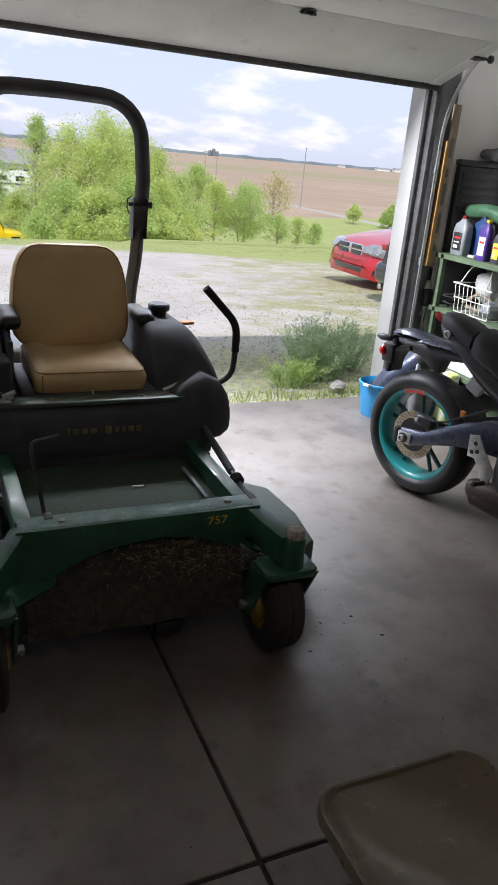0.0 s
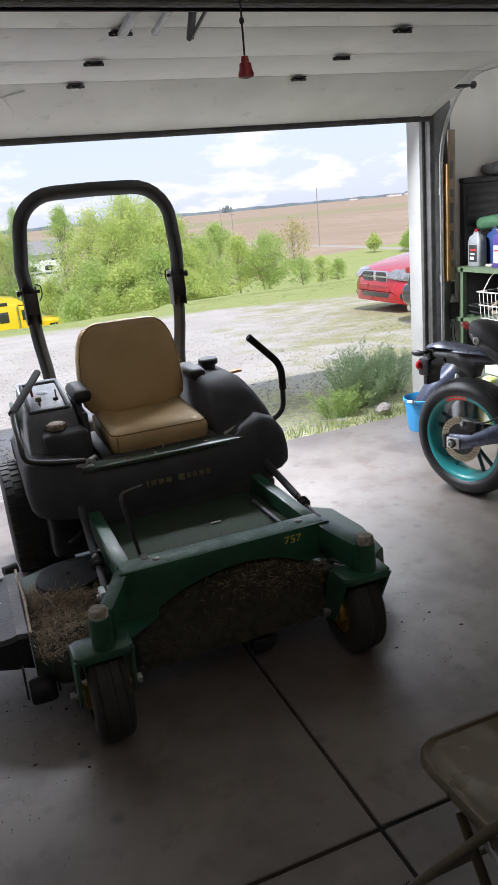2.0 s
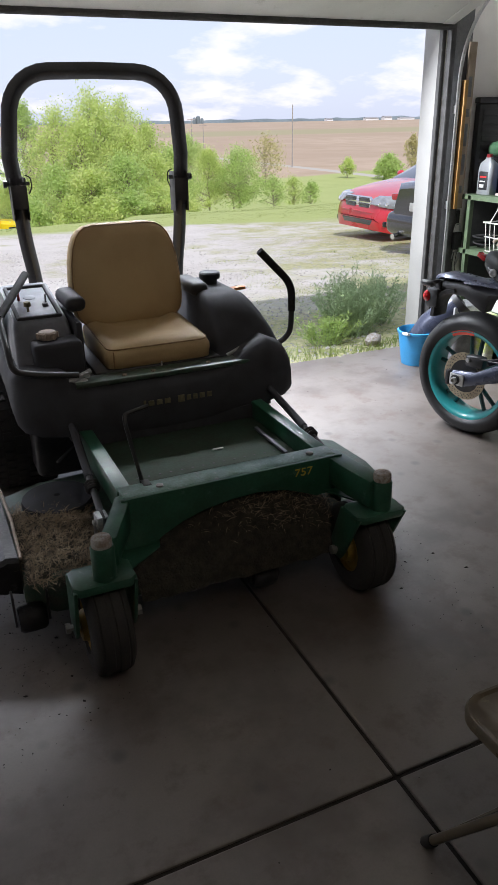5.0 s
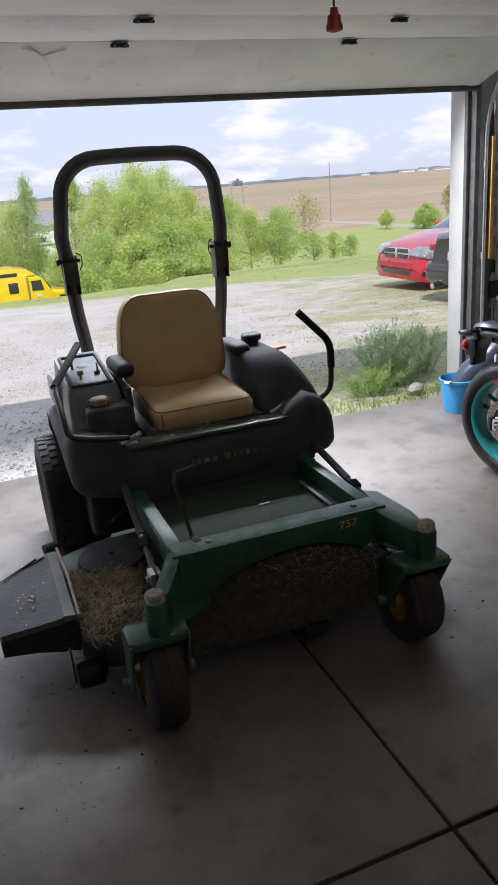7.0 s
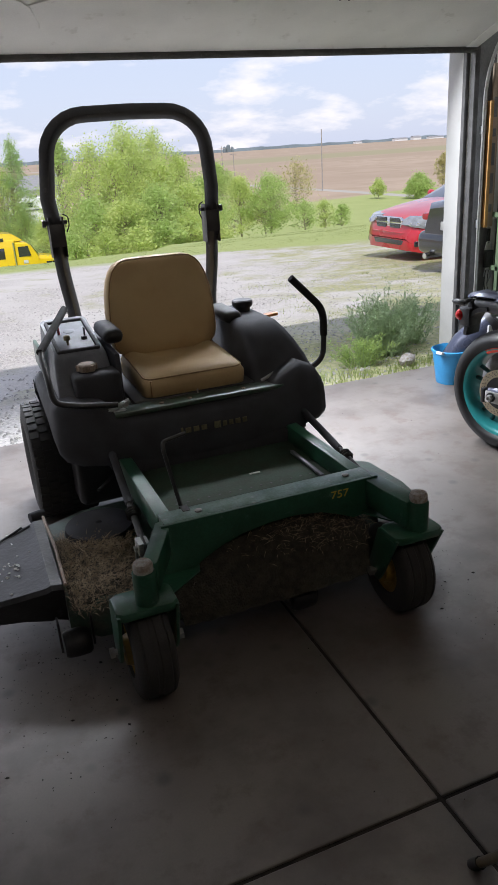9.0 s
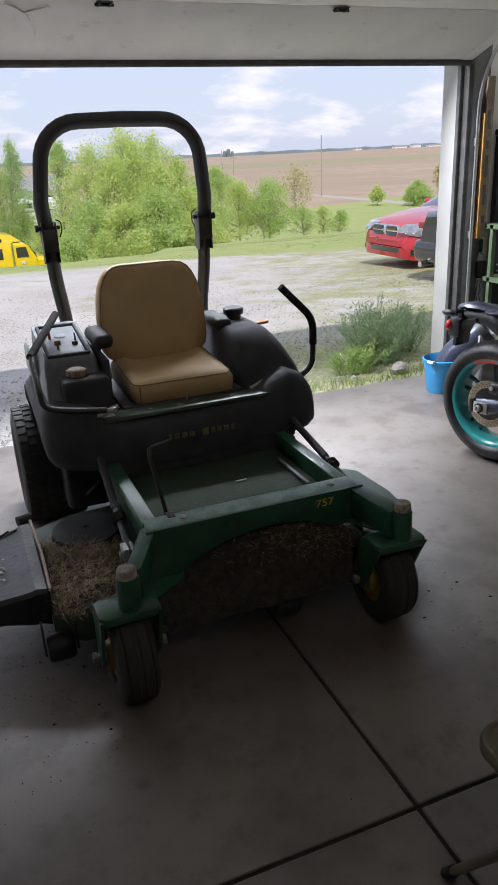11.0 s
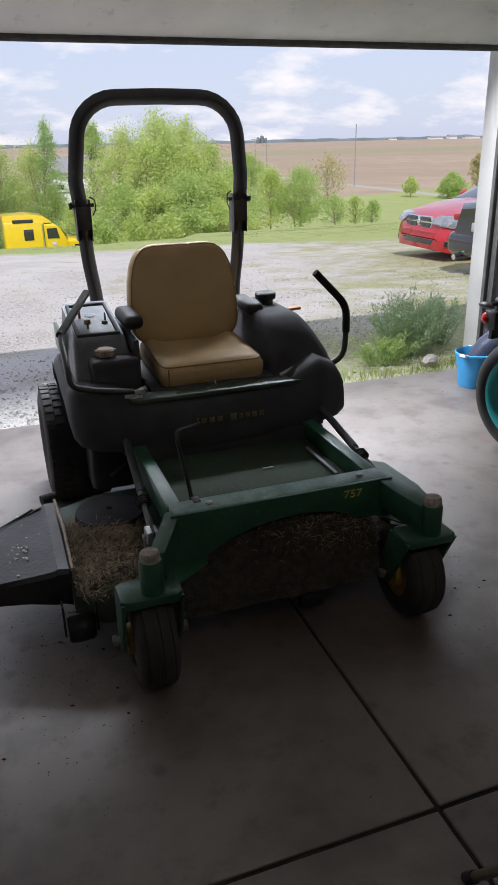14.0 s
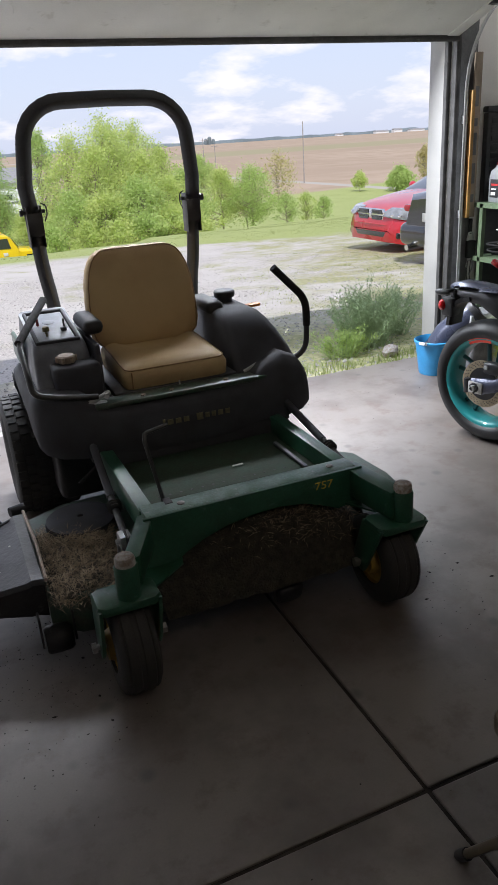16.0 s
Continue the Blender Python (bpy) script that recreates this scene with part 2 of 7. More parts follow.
M["jug_grey"] = mat("silver oil jug plastic", (0.27, 0.28, 0.29), 0.4, 0.1, vary=0.15, scale=20)
M["jug_green"] = mat("green bottle plastic", (0.07, 0.16, 0.085), 0.3, vary=0.35, scale=20)
M["jug_blue"] = mat("navy bottle plastic", (0.02, 0.05, 0.16), 0.35, vary=0.2, scale=20)
M["jug_purple"] = mat("purple bottle plastic", (0.075, 0.035, 0.22), 0.35, vary=0.2, scale=20)
M["label_white"] = mat("paper label", (0.62, 0.62, 0.60), 0.7, vary=0.15, scale=30)
M["label_black"] = mat("black label print", (0.02, 0.02, 0.022), 0.5, vary=0.2, scale=30)
M["label_red"] = mat("red label print", (0.55, 0.03, 0.03), 0.5, vary=0.2, scale=30)
M["yellow_plastic"] = mat("yellow bottle cap", (0.75, 0.60, 0.05), 0.4, vary=0.15, scale=30)
M["lime"] = mat("lime packaging", (0.50, 0.62, 0.06), 0.5, vary=0.4, scale=18, tint=(0.65, 0.66, 0.60))
M["wire_white"] = mat("white coated wire", (0.68, 0.66, 0.60), 0.5, vary=0.25, scale=40)
M["rag"] = mat("grey rag cloth", (0.20, 0.20, 0.21), 0.95, vary=0.4, scale=16, fine=200, bump=0.5)
M["strap"] = mat("black nylon strap", (0.02, 0.02, 0.02), 0.8, vary=0.3, scale=60, bump=0.3)
M["car_red"] = mat("red car paint", (0.56, 0.012, 0.028), 0.28, 0.0, vary=0.06, scale=2, bump=0.0, coat=1.0)
M["car_dark"] = mat("black car paint", (0.014, 0.016, 0.02), 0.2, 0.0, vary=0.1, scale=2, bump=0.0, coat=1.0)
M["car_glass"] = mat("dark car glass", (0.02, 0.025, 0.03), 0.06, 0.0, vary=0.1, scale=2, bump=0.0, coat=1.0)
M["chrome"] = mat("chrome", (0.75, 0.75, 0.76), 0.12, 1.0, vary=0.05, scale=8, bump=0.0)
M["lamp_clear"] = mat("headlamp lens", (0.33, 0.35, 0.37), 0.15, 0.2, vary=0.35, scale=14, bump=0.0, coat=1.0)
M["truck_yellow"] = mat("yellow truck paint", (0.83, 0.58, 0.015), 0.35, vary=0.06, scale=2, bump=0.0, coat=0.6)
M["trailer"] = mat("grey trailer sheet", (0.12, 0.13, 0.14), 0.5, vary=0.2, scale=1.5, bump=0.05)
M["house_roof"] = mat("pale grey shingle roof", (0.30, 0.30, 0.31), 0.8, vary=0.2, scale=3, bump=0.1)
M["siding"] = mat("white siding", (0.72, 0.73, 0.74), 0.7, vary=0.1, scale=3, bump=0.05)
M["bark"] = mat("bark", (0.38, 0.34, 0.25), 0.95, vary=0.4, scale=5, fine=40, bump=0.6, depth=0.02)
M["pole_wood"] = mat("weathered pole", (0.36, 0.33, 0.31), 0.9, vary=0.3, scale=3)
# tree leaf colours are paled, distance haze being put into the tone
M["leaf_bright"] = leaf_mat("bright spring leaves", (0.47, 0.58, 0.18), (0.63, 0.72, 0.27), (0.72, 0.74, 0.32))
M["leaf_mid"] = leaf_mat("fresh green leaves", (0.40, 0.53, 0.16), (0.53, 0.66, 0.25), (0.60, 0.68, 0.28))
M["leaf_dark"] = leaf_mat("deep green leaves", (0.33, 0.45, 0.17), (0.45, 0.60, 0.26), (0.52, 0.62, 0.28))
M["leaf_brown"] = leaf_mat("budding bronze leaves", (0.48, 0.42, 0.20), (0.60, 0.54, 0.28), (0.66, 0.58, 0.32))
M["leaf_grey"] = leaf_mat("grey-green weed leaves", (0.285, 0.380, 0.199), (0.475, 0.589, 0.351), (0.570, 0.646, 0.427))
M["grass_blade"] = leaf_mat("grass blades", (0.24, 0.30, 0.10), (0.40, 0.45, 0.18), (0.52, 0.50, 0.25))
# blue-grey stands in for distance haze over the woods and elevator
M["far_haze"] = mat("far blue-grey, haze in the colour", (0.17, 0.21, 0.23), 0.95, vary=0.25, scale=0.02, fine=0.2, bump=0)
M["stone"] = mat("gravel stones", (0.46, 0.44, 0.41), 0.9, vary=0.35, scale=9, fine=90, bump=0.3)
M["crumb"] = mat("dark dirt crumbs", (0.035, 0.03, 0.025), 0.95, vary=0.4, scale=60)
M["joint"] = mat("dirty joint filler", (0.040, 0.032, 0.026), 0.95, vary=0.4, scale=20, bump=0.4)


def concrete():
    m = mat("sealed concrete", (0.165, 0.138, 0.118), 0.62, vary=0.16, scale=1.6, fine=160, bump=0.05, tint=(0.118, 0.094, 0.078))
    n, l = m.node_tree.nodes, m.node_tree.links
    b = n["Principled BSDF"]
    b.inputs["Specular IOR Level"].default_value = 1.0
    b.inputs["Coat Weight"].default_value, b.inputs["Coat Roughness"].default_value = 0.85, 0.42
    old = b.inputs["Base Color"].links[0].from_socket
    tc = n.new("ShaderNodeTexCoord")
    # oily brown stains in blotches, and scattered dark spots
    s = n.new("ShaderNodeTexNoise"); s.inputs["Scale"].default_value = 2.4; s.inputs["Detail"].default_value = 5; s.inputs["Roughness"].default_value = 0.62
    r = n.new("ShaderNodeValToRGB"); r.color_ramp.elements[0].position, r.color_ramp.elements[1].position = 0.44, 0.68
    r.color_ramp.interpolation = "EASE"
    x = n.new("ShaderNodeMix"); x.data_type = "RGBA"; x.inputs[7].default_value = (0.066, 0.044, 0.031, 1)
    k = n.new("ShaderNodeMath"); k.operation = "MULTIPLY"; k.inputs[1].default_value = 0.85
    l.new(tc.outputs["Object"], s.inputs["Vector"]); l.new(s.outputs["Fac"], r.inputs[0])
    l.new(r.outputs[0], k.inputs[0]); l.new(k.outputs[0], x.inputs[0]); l.new(old, x.inputs[6])
    v = n.new("ShaderNodeTexVoronoi"); v.inputs["Scale"].default_value = 5.5; v.inputs["Randomness"].default_value = 1.0
    vr = n.new("ShaderNodeValToRGB"); vr.color_ramp.elements[0].position, vr.color_ramp.elements[1].position = 0.06, 0.17
    vr.color_ramp.elements[0].color, vr.color_ramp.elements[1].color = (0.8, 0.8, 0.8, 1), (0, 0, 0, 1)
    y = n.new("ShaderNodeMix"); y.data_type = "RGBA"; y.inputs[7].default_value = (0.045, 0.034, 0.027, 1)
    l.new(tc.outputs["Object"], v.inputs["Vector"]); l.new(v.outputs["Distance"], vr.inputs[0]); l.new(vr.outputs[0], y.inputs[0])
    l.new(x.outputs[2], y.inputs[6])
    # rusty brown patches at hand size
    h = n.new("ShaderNodeTexNoise"); h.inputs["Scale"].default_value = 6.5; h.inputs["Detail"].default_value = 6; h.inputs["Roughness"].default_value = 0.7
    hr = n.new("ShaderNodeValToRGB"); hr.color_ramp.elements[0].position, hr.color_ramp.elements[1].position = 0.52, 0.66
    hr.color_ramp.elements[1].color = (0.75, 0.75, 0.75, 1)
    z = n.new("ShaderNodeMix"); z.data_type = "RGBA"; z.inputs[7].default_value = (0.078, 0.042, 0.026, 1)
    l.new(tc.outputs["Object"], h.inputs["Vector"]); l.new(h.outputs["Fac"], hr.inputs[0]); l.new(hr.outputs[0], z.inputs[0])
    l.new(y.outputs[2], z.inputs[6]); l.new(z.outputs[2], b.inputs["Base Color"])
    return m


def land():
    """Gravel yard, mown grass beyond its edge, a bare ploughed field past the valley and a pale lane."""
    m = mat("land", (0.5, 0.48, 0.45), 0.95, vary=0.2, scale=1.1, fine=26, bump=0.5, depth=0.02)
    n, l = m.node_tree.nodes, m.node_tree.links
    b = n["Principled BSDF"]
    b.inputs["Specular IOR Level"].default_value = 0.1
    geo = n.new("ShaderNodeNewGeometry")
    sep = n.new("ShaderNodeSeparateXYZ"); l.new(geo.outputs["Position"], sep.inputs[0])

    def noise_tex(scale, detail=4, rough=0.55):
        t = n.new("ShaderNodeTexNoise"); t.inputs["Scale"].default_value = scale; t.inputs["Detail"].default_value = detail; t.inputs["Roughness"].default_value = rough
        l.new(geo.outputs["Position"], t.inputs["Vector"])
        return t.outputs["Fac"]

    def math_node(op, p, q=None, r=None):
        t = n.new("ShaderNodeMath"); t.operation = op
        for i, v in enumerate((p, q, r)):
            if v is None:
                continue
            if isinstance(v, (int, float)):
                t.inputs[i].default_value = v
            else:
                l.new(v, t.inputs[i])
        return t.outputs[0]

    def ramp(v, lo, hi):
        t = n.new("ShaderNodeMapRange"); t.clamp = True
        l.new(v, t.inputs["Value"]); t.inputs["From Min"].default_value, t.inputs["From Max"].default_value = lo, hi
        return t.outputs[0]

    def blend(fac, p, q):
        t = n.new("ShaderNodeMix"); t.data_type = "RGBA"
        l.new(fac, t.inputs[0])
        for i, v in ((6, p), (7, q)):
            if isinstance(v, tuple):
                t.inputs[i].default_value = (*v, 1)
            else:
                l.new(v, t.inputs[i])
        return t.outputs[2]

    X, Y = sep.outputs["X"], sep.outputs["Y"]
    pebbles = blend(ramp(noise_tex(42, 3), 0.38, 0.64), (0.36, 0.34, 0.315), (0.62, 0.585, 0.555))
    tracks = blend(ramp(noise_tex(0.55, 5), 0.42, 0.62), pebbles, (0.56, 0.535, 0.505))
    blades = blend(ramp(noise_tex(30, 4, 0.7), 0.36, 0.66), (0.25, 0.30, 0.105), (0.41, 0.46, 0.19))
    meadow = blend(ramp(noise_tex(0.22, 4), 0.4, 0.65), blades, (0.36, 0.405, 0.165))
    # weeds in the gravel, thicker beside the slab on the right and in strips along the wheel tracks
    side = ramp(math_node("SUBTRACT", X, math_node("MULTIPLY", Y, 0.30)), 0.4, 2.6)
    weeds = math_node("MULTIPLY_ADD", side, 0.22, noise_tex(1.3, 5, 0.65))
    weeds = math_node("MULTIPLY", ramp(weeds, 0.56, 0.76), 0.8)
    weeds = math_node("MAXIMUM", weeds, math_node("MULTIPLY", ramp(math_node("MULTIPLY_ADD", noise_tex(2.6, 5, 0.65), 3.0, math_node("MULTIPLY", Y, -1.0)), -6.4, -4.6), math_node("MULTIPLY", ramp(X, 1.0, 2.6), 0.85)))
    gravel = blend(weeds, tracks, blend(ramp(noise_tex(18, 3), 0.4, 0.6), (0.25, 0.28, 0.10), (0.42, 0.39, 0.20)))
    edge = math_node("ADD", math_node("MULTIPLY_ADD", X, 0.30, Y), math_node("MULTIPLY", noise_tex(0.6, 5), 2.4))
    yard = blend(ramp(edge, 19.7, 20.6), gravel, meadow)
    soil = blend(ramp(noise_tex(0.012, 4), 0.4, 0.62), (0.43, 0.335, 0.255), (0.37, 0.285, 0.215))
    soil = blend(ramp(noise_tex(0.11, 4), 0.42, 0.66), soil, (0.36, 0.28, 0.205))
    strip = ramp(math_node("ADD", math_node("MULTIPLY_ADD", X, -0.10, Y), math_node("MULTIPLY", noise_tex(0.03, 3), 20)), 128, 131)
    past = blend(strip, yard, soil)
    green_strip = math_node("MULTIPLY", ramp(Y, 420, 440), ramp(Y, 620, 560))
    past = blend(green_strip, past, (0.33, 0.30, 0.19))
    lane_d = math_node("ABSOLUTE", math_node("SUBTRACT", X, 78.5))
    lane = math_node("MULTIPLY", ramp(lane_d, 1.8, 1.4), ramp(Y, 98, 104))
    l.new(blend(lane, past, (0.42, 0.395, 0.355)), b.inputs["Base Color"])
    return m


M["concrete"] = concrete()
M["land"] = land()


# ---- mesh helpers ----
ORIGIN = {}


def thing(name, base, label, category, group="", m=None):
    """An Empty at the base of a thing. Its parts are drawn in world coordinates, or, where m is given, round its own origin."""
    ob = new(name)
    ob.empty_display_size = 0.1
    if m is None:
        ob.matrix_basis = Matrix.Translation(base)
        ORIGIN[ob] = Vector(base)
    else:
        ob.matrix_basis = m
        ORIGIN[ob] = Vector((0, 0, 0))
    return tagged(ob, label, category, group)


def mesh_of(bm, material, smooth=40):
    me = bpy.data.meshes.new("mesh")
    bmesh.ops.recalc_face_normals(bm, faces=bm.faces)
    bm.to_mesh(me)
    bm.free()
    if smooth:
        me.shade_smooth()
        me.set_sharp_from_angle(angle=radians(smooth))
    me.materials.append(material)
    return me


def part(name, bm, material, parent, label="", smooth=40):
    base = ORIGIN[parent]
    if base.length > 0:
        bmesh.ops.translate(bm, vec=-base, verts=bm.verts)
    ob = new(name, mesh_of(bm, material, smooth))
    ob.parent = parent
    ORIGIN[ob] = base
    return tagged(ob, label)


def single(name, bm, material, label, category="", group="", kind="", smooth=40):
    """A thing or a piece of the setting that is one mesh, drawn in world coordinates."""
    ob = new(name, mesh_of(bm, material, smooth))
    return tagged(ob, label, category, group, kind)


def B():
    return bmesh.new()


def merge(bm, other, m=None):
    me = bpy.data.meshes.new("tmp")
    other.to_mesh(me)
    other.free()
    if m is not None:
        me.transform(m)
    bm.from_mesh(me)
    bpy.data.meshes.remove(me)
    return bm


def box(bm, c, s, r=0.0, m=None, seg=2):
    """A box of size s round c, its edges rounded by r."""
    t = B()
    bmesh.ops.create_cube(t, size=1)
    bmesh.ops.scale(t, vec=s, verts=t.verts)
    if r > 0:
        bmesh.ops.bevel(t, geom=t.edges[:], offset=r, segments=seg, profile=0.5, affect="EDGES")
    mm = Matrix.Translation(c)
    if m is not None:
        mm = mm @ m.to_4x4()
    return merge(bm, t, mm)


def span(bm, lo, hi, r=0.0, seg=2):
    """A box from corner lo to corner hi."""
    return box(bm, [(a + b) / 2 for a, b in zip(lo, hi)], [abs(b - a) for a, b in zip(lo, hi)], r, None, seg)


def ring_loft(bm, rings, cap=True, closed=False):
    """Skin through rings of equal count."""
    rows = [[bm.verts.new(p) for p in ring] for ring in rings]
    n = len(rows[0])
    pairs = list(zip(rows, rows[1:])) + ([(rows[-1], rows[0])] if closed else [])
    for a, b in pairs:
        for i in range(n):
            bm.faces.new((a[i], a[(i + 1) % n], b[(i + 1) % n], b[i]))
    if cap and not closed:
        bm.faces.new(rows[0])
        bm.faces.new(rows[-1])
    return bm


def bend(pts, rad=0.03, n=4):
    """A polyline with its corners rounded."""
    pts = [Vector(p) for p in pts]
    out = [pts[0]]
    for a, b, c in zip(pts, pts[1:], pts[2:]):
        u, v = (a - b), (c - b)
        k = min(rad, u.length * 0.45, v.length * 0.45)
        p, q = b + u.normalized() * k, b + v.normalized() * k
        for i in range(n + 1):
            t = i / n
            out.append(p * (1 - t) ** 2 + b * 2 * t * (1 - t) + q * t * t)
    return out + [pts[-1]]


def tube(bm, pts, r, seg=10, closed=False, flat=None):
    """A round bar along pts; flat: (half width, half height) for a rounded flat section."""
    pts = [Vector(p) for p in pts]
    rings, side = [], None
    n = len(pts)
    for i, p in enumerate(pts):
        a = pts[(i - 1) % n] if (closed or i) else p
        b = pts[(i + 1) % n] if (closed or i < n - 1) else p
        d = (b - a).normalized()
        if side is None:
            side = d.orthogonal().normalized() if abs(d.z) > 0.9 else d.cross(Vector((0, 0, 1))).normalized()
        side = (side - d * side.dot(d)).normalized()
        up = d.cross(side)
        rr = r[i] if isinstance(r, (list, tuple)) else r
        ring = []
        for k in range(seg):
            t = 2 * math.pi * (k + 0.5) / seg
            if flat:
                ring.append(p + side * (flat[0] * math.copysign(abs(math.cos(t)) ** 0.45, math.cos(t))) + up * (flat[1] * math.copysign(abs(math.sin(t)) ** 0.45, math.sin(t))))
            else:
                ring.append(p + (side * math.cos(t) + up * math.sin(t)) * rr)
        rings.append(ring)
    return ring_loft(bm, rings, True, closed)


def lathe(bm, profile, m=None, seg=24):
    """A body of revolution round z from (radius, height) pairs."""
    t = B()
    rings = [[(max(r, 1e-4) * math.cos(2 * math.pi * k / seg), max(r, 1e-4) * math.sin(2 * math.pi * k / seg), h) for k in range(seg)] for r, h in profile]
    hollow = profile[0][0] > 0.06 and profile[-1][0] > 0.06
    ring_loft(t, rings, not hollow, hollow)
    return merge(bm, t, m)


def wheel_axis(c, axis=(1, 0, 0)):
    """A pose whose z axis runs along a wheel's axle."""
    return Matrix.Translation(c) @ Vector((0, 0, 1)).rotation_difference(Vector(axis)).to_matrix().to_4x4()


def prism(bm, outline, depth, m=None, r=0.0):
    """A flat outline in x and y, thickened along z by depth, its edges rounded by r."""
    t = B()
    vs = [t.verts.new((x, y, 0)) for x, y in outline]
    f = t.faces.new(vs)
    up = bmesh.ops.extrude_face_region(t, geom=[f])
    bmesh.ops.translate(t, vec=(0, 0, depth), verts=[v for v in up["geom"] if isinstance(v, bmesh.types.BMVert)])
    if r > 0:
        bmesh.ops.recalc_face_normals(t, faces=t.faces)
        edges = [e for e in t.edges if len({round(v.co.z, 6) for v in e.verts}) == 1]
        bmesh.ops.bevel(t, geom=edges, offset=r, segments=2, profile=0.5, affect="EDGES")
    return merge(bm, t, m)


def rrect(w, h, r, n=4):
    """A rounded rectangle round the origin."""
    out = []
    for cx, cy, a0 in ((w / 2 - r, h / 2 - r, 0), (-w / 2 + r, h / 2 - r, 90), (-w / 2 + r, -h / 2 + r, 180), (w / 2 - r, -h / 2 + r, 270)):
        out += [(cx + r * math.cos(radians(a0 + 90 * i / n)), cy + r * math.sin(radians(a0 + 90 * i / n))) for i in range(n + 1)]
    return out


def ball(bm, c, s, seg=14):
    t = B()
    bmesh.ops.create_uvsphere(t, u_segments=seg, v_segments=max(6, seg // 2), radius=1)
    return merge(bm, t, Matrix.Translation(c) @ Matrix.Diagonal((*s, 1)))


def rough_up(bm, amount, scale):
    for v in bm.verts:
        v.co += noise.noise_vector(v.co * scale) * amount
    return bm


def yz(x):
    """Lays an outline drawn in (y, z) into the plane at x, thickness towards +x."""
    return Matrix(((0, 0, 1, x), (1, 0, 0, 0), (0, 1, 0, 0), (0, 0, 0, 1)))


def xz(y):
    """Lays an outline drawn in (x, z) into the plane at y, thickness towards -y."""
    return Matrix(((1, 0, 0, 0), (0, 0, -1, y), (0, 1, 0, 0), (0, 0, 0, 1)))


def cards(verts, faces, material, name="leaves"):
    me = bpy.data.meshes.new(name)
    me.from_pydata(verts, [], faces)
    me.materials.append(material)
    return me


# ---- garage shell ----
XL, XR, YB, YF, ZC = -2.3, 4.05, -3.6, 4.50, 2.78
OPEN_L, OPEN_R, HEAD = -1.58, 3.30, 2.17

# floor slab in panels between control joints
floor = thing("floor", (0, 0, 0), "sealed grey concrete garage slab, stained and oily", "floor")
floor["kind"] = "structure"
xs, ys = [XL, 0.893, XR], [YB, 1.315, 4.62]
for xa, xb in zip(xs, xs[1:]):
    for ya, yb in zip(ys, ys[1:]):
        g = 0.006
        part("slab", span(B(), (xa + g, ya + g, -0.12), (xb - g, yb - g, 0), 0.005, 2), M["concrete"], floor, "", 8)
part("joint_filler", span(span(B(), (0.886, YB, -0.10), (0.900, 4.61, -0.006)), (XL, 1.308, -0.10), (XR, 1.322, -0.0065)), M["joint"], floor, "dark dirt-filled control joints")


def wall(name, lo, hi, material="drywall", label="bare grey drywall garage wall"):
    return single(name, span(B(), lo, hi, 0.003, 1), M[material], label, "wall", kind="structure")


wall("wall_west", (XL - 0.14, YB - 0.14, -0.02), (XL, 4.64, ZC))
wall("wall_east", (XR, YB - 0.14, -0.02), (XR + 0.14, 4.64, ZC))
wall("wall_south", (XL, YB - 0.14, -0.02), (XR, YB, ZC))
wall("wall_north_1", (OPEN_R + 0.02, YF, -0.02), (XR, 4.64, ZC))
wall("wall_north_2", (XL, YF, -0.02), (OPEN_L - 0.02, 4.64, ZC))
wall("wall_north_3", (OPEN_L - 0.02, YF, HEAD + 0.02), (OPEN_R + 0.02, 4.64, ZC))
single("ceiling", span(B(), (XL, YB, ZC), (XR, 4.64, ZC + 0.05)), M["ceiling"], "plain board garage ceiling", "ceiling", kind="structure")
# roof slab out of view, added so its eave throws shade on the yard
single("roof", span(B(), (XL - 0.5, YB - 0.5, ZC + 0.06), (XR + 0.5, 4.80, ZC + 0.24), 0.01), M["house_roof"], "unseen grey garage roof slab, eave set to shade the yard", "roof", kind="structure")

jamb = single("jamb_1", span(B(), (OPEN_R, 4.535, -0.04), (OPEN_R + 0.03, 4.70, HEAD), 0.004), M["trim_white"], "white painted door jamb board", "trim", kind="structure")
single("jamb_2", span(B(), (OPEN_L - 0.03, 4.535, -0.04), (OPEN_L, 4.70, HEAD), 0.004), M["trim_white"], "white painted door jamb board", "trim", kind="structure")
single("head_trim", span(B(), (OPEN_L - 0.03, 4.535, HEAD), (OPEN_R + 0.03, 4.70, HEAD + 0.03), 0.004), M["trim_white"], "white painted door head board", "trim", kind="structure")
single("stop_strip", span(span(B(), (OPEN_R - 0.012, 4.50, 0.0), (OPEN_R + 0.02, 4.533, HEAD), 0.004), (OPEN_R + 0.021, 4.452, 0.0), (OPEN_R + 0.06, 4.498, HEAD + 0.1), 0.004), M["seal"], "dark weather strip and edge board beside the door", "trim", kind="structure")
single("frame_board", span(B(), (OPEN_R + 0.062, 4.464, 0.0), (OPEN_R + 0.20, 4.497, ZC - 0.02), 0.004), M["dark_jamb"], "dark stained framing board behind the track", "trim", kind="structure")

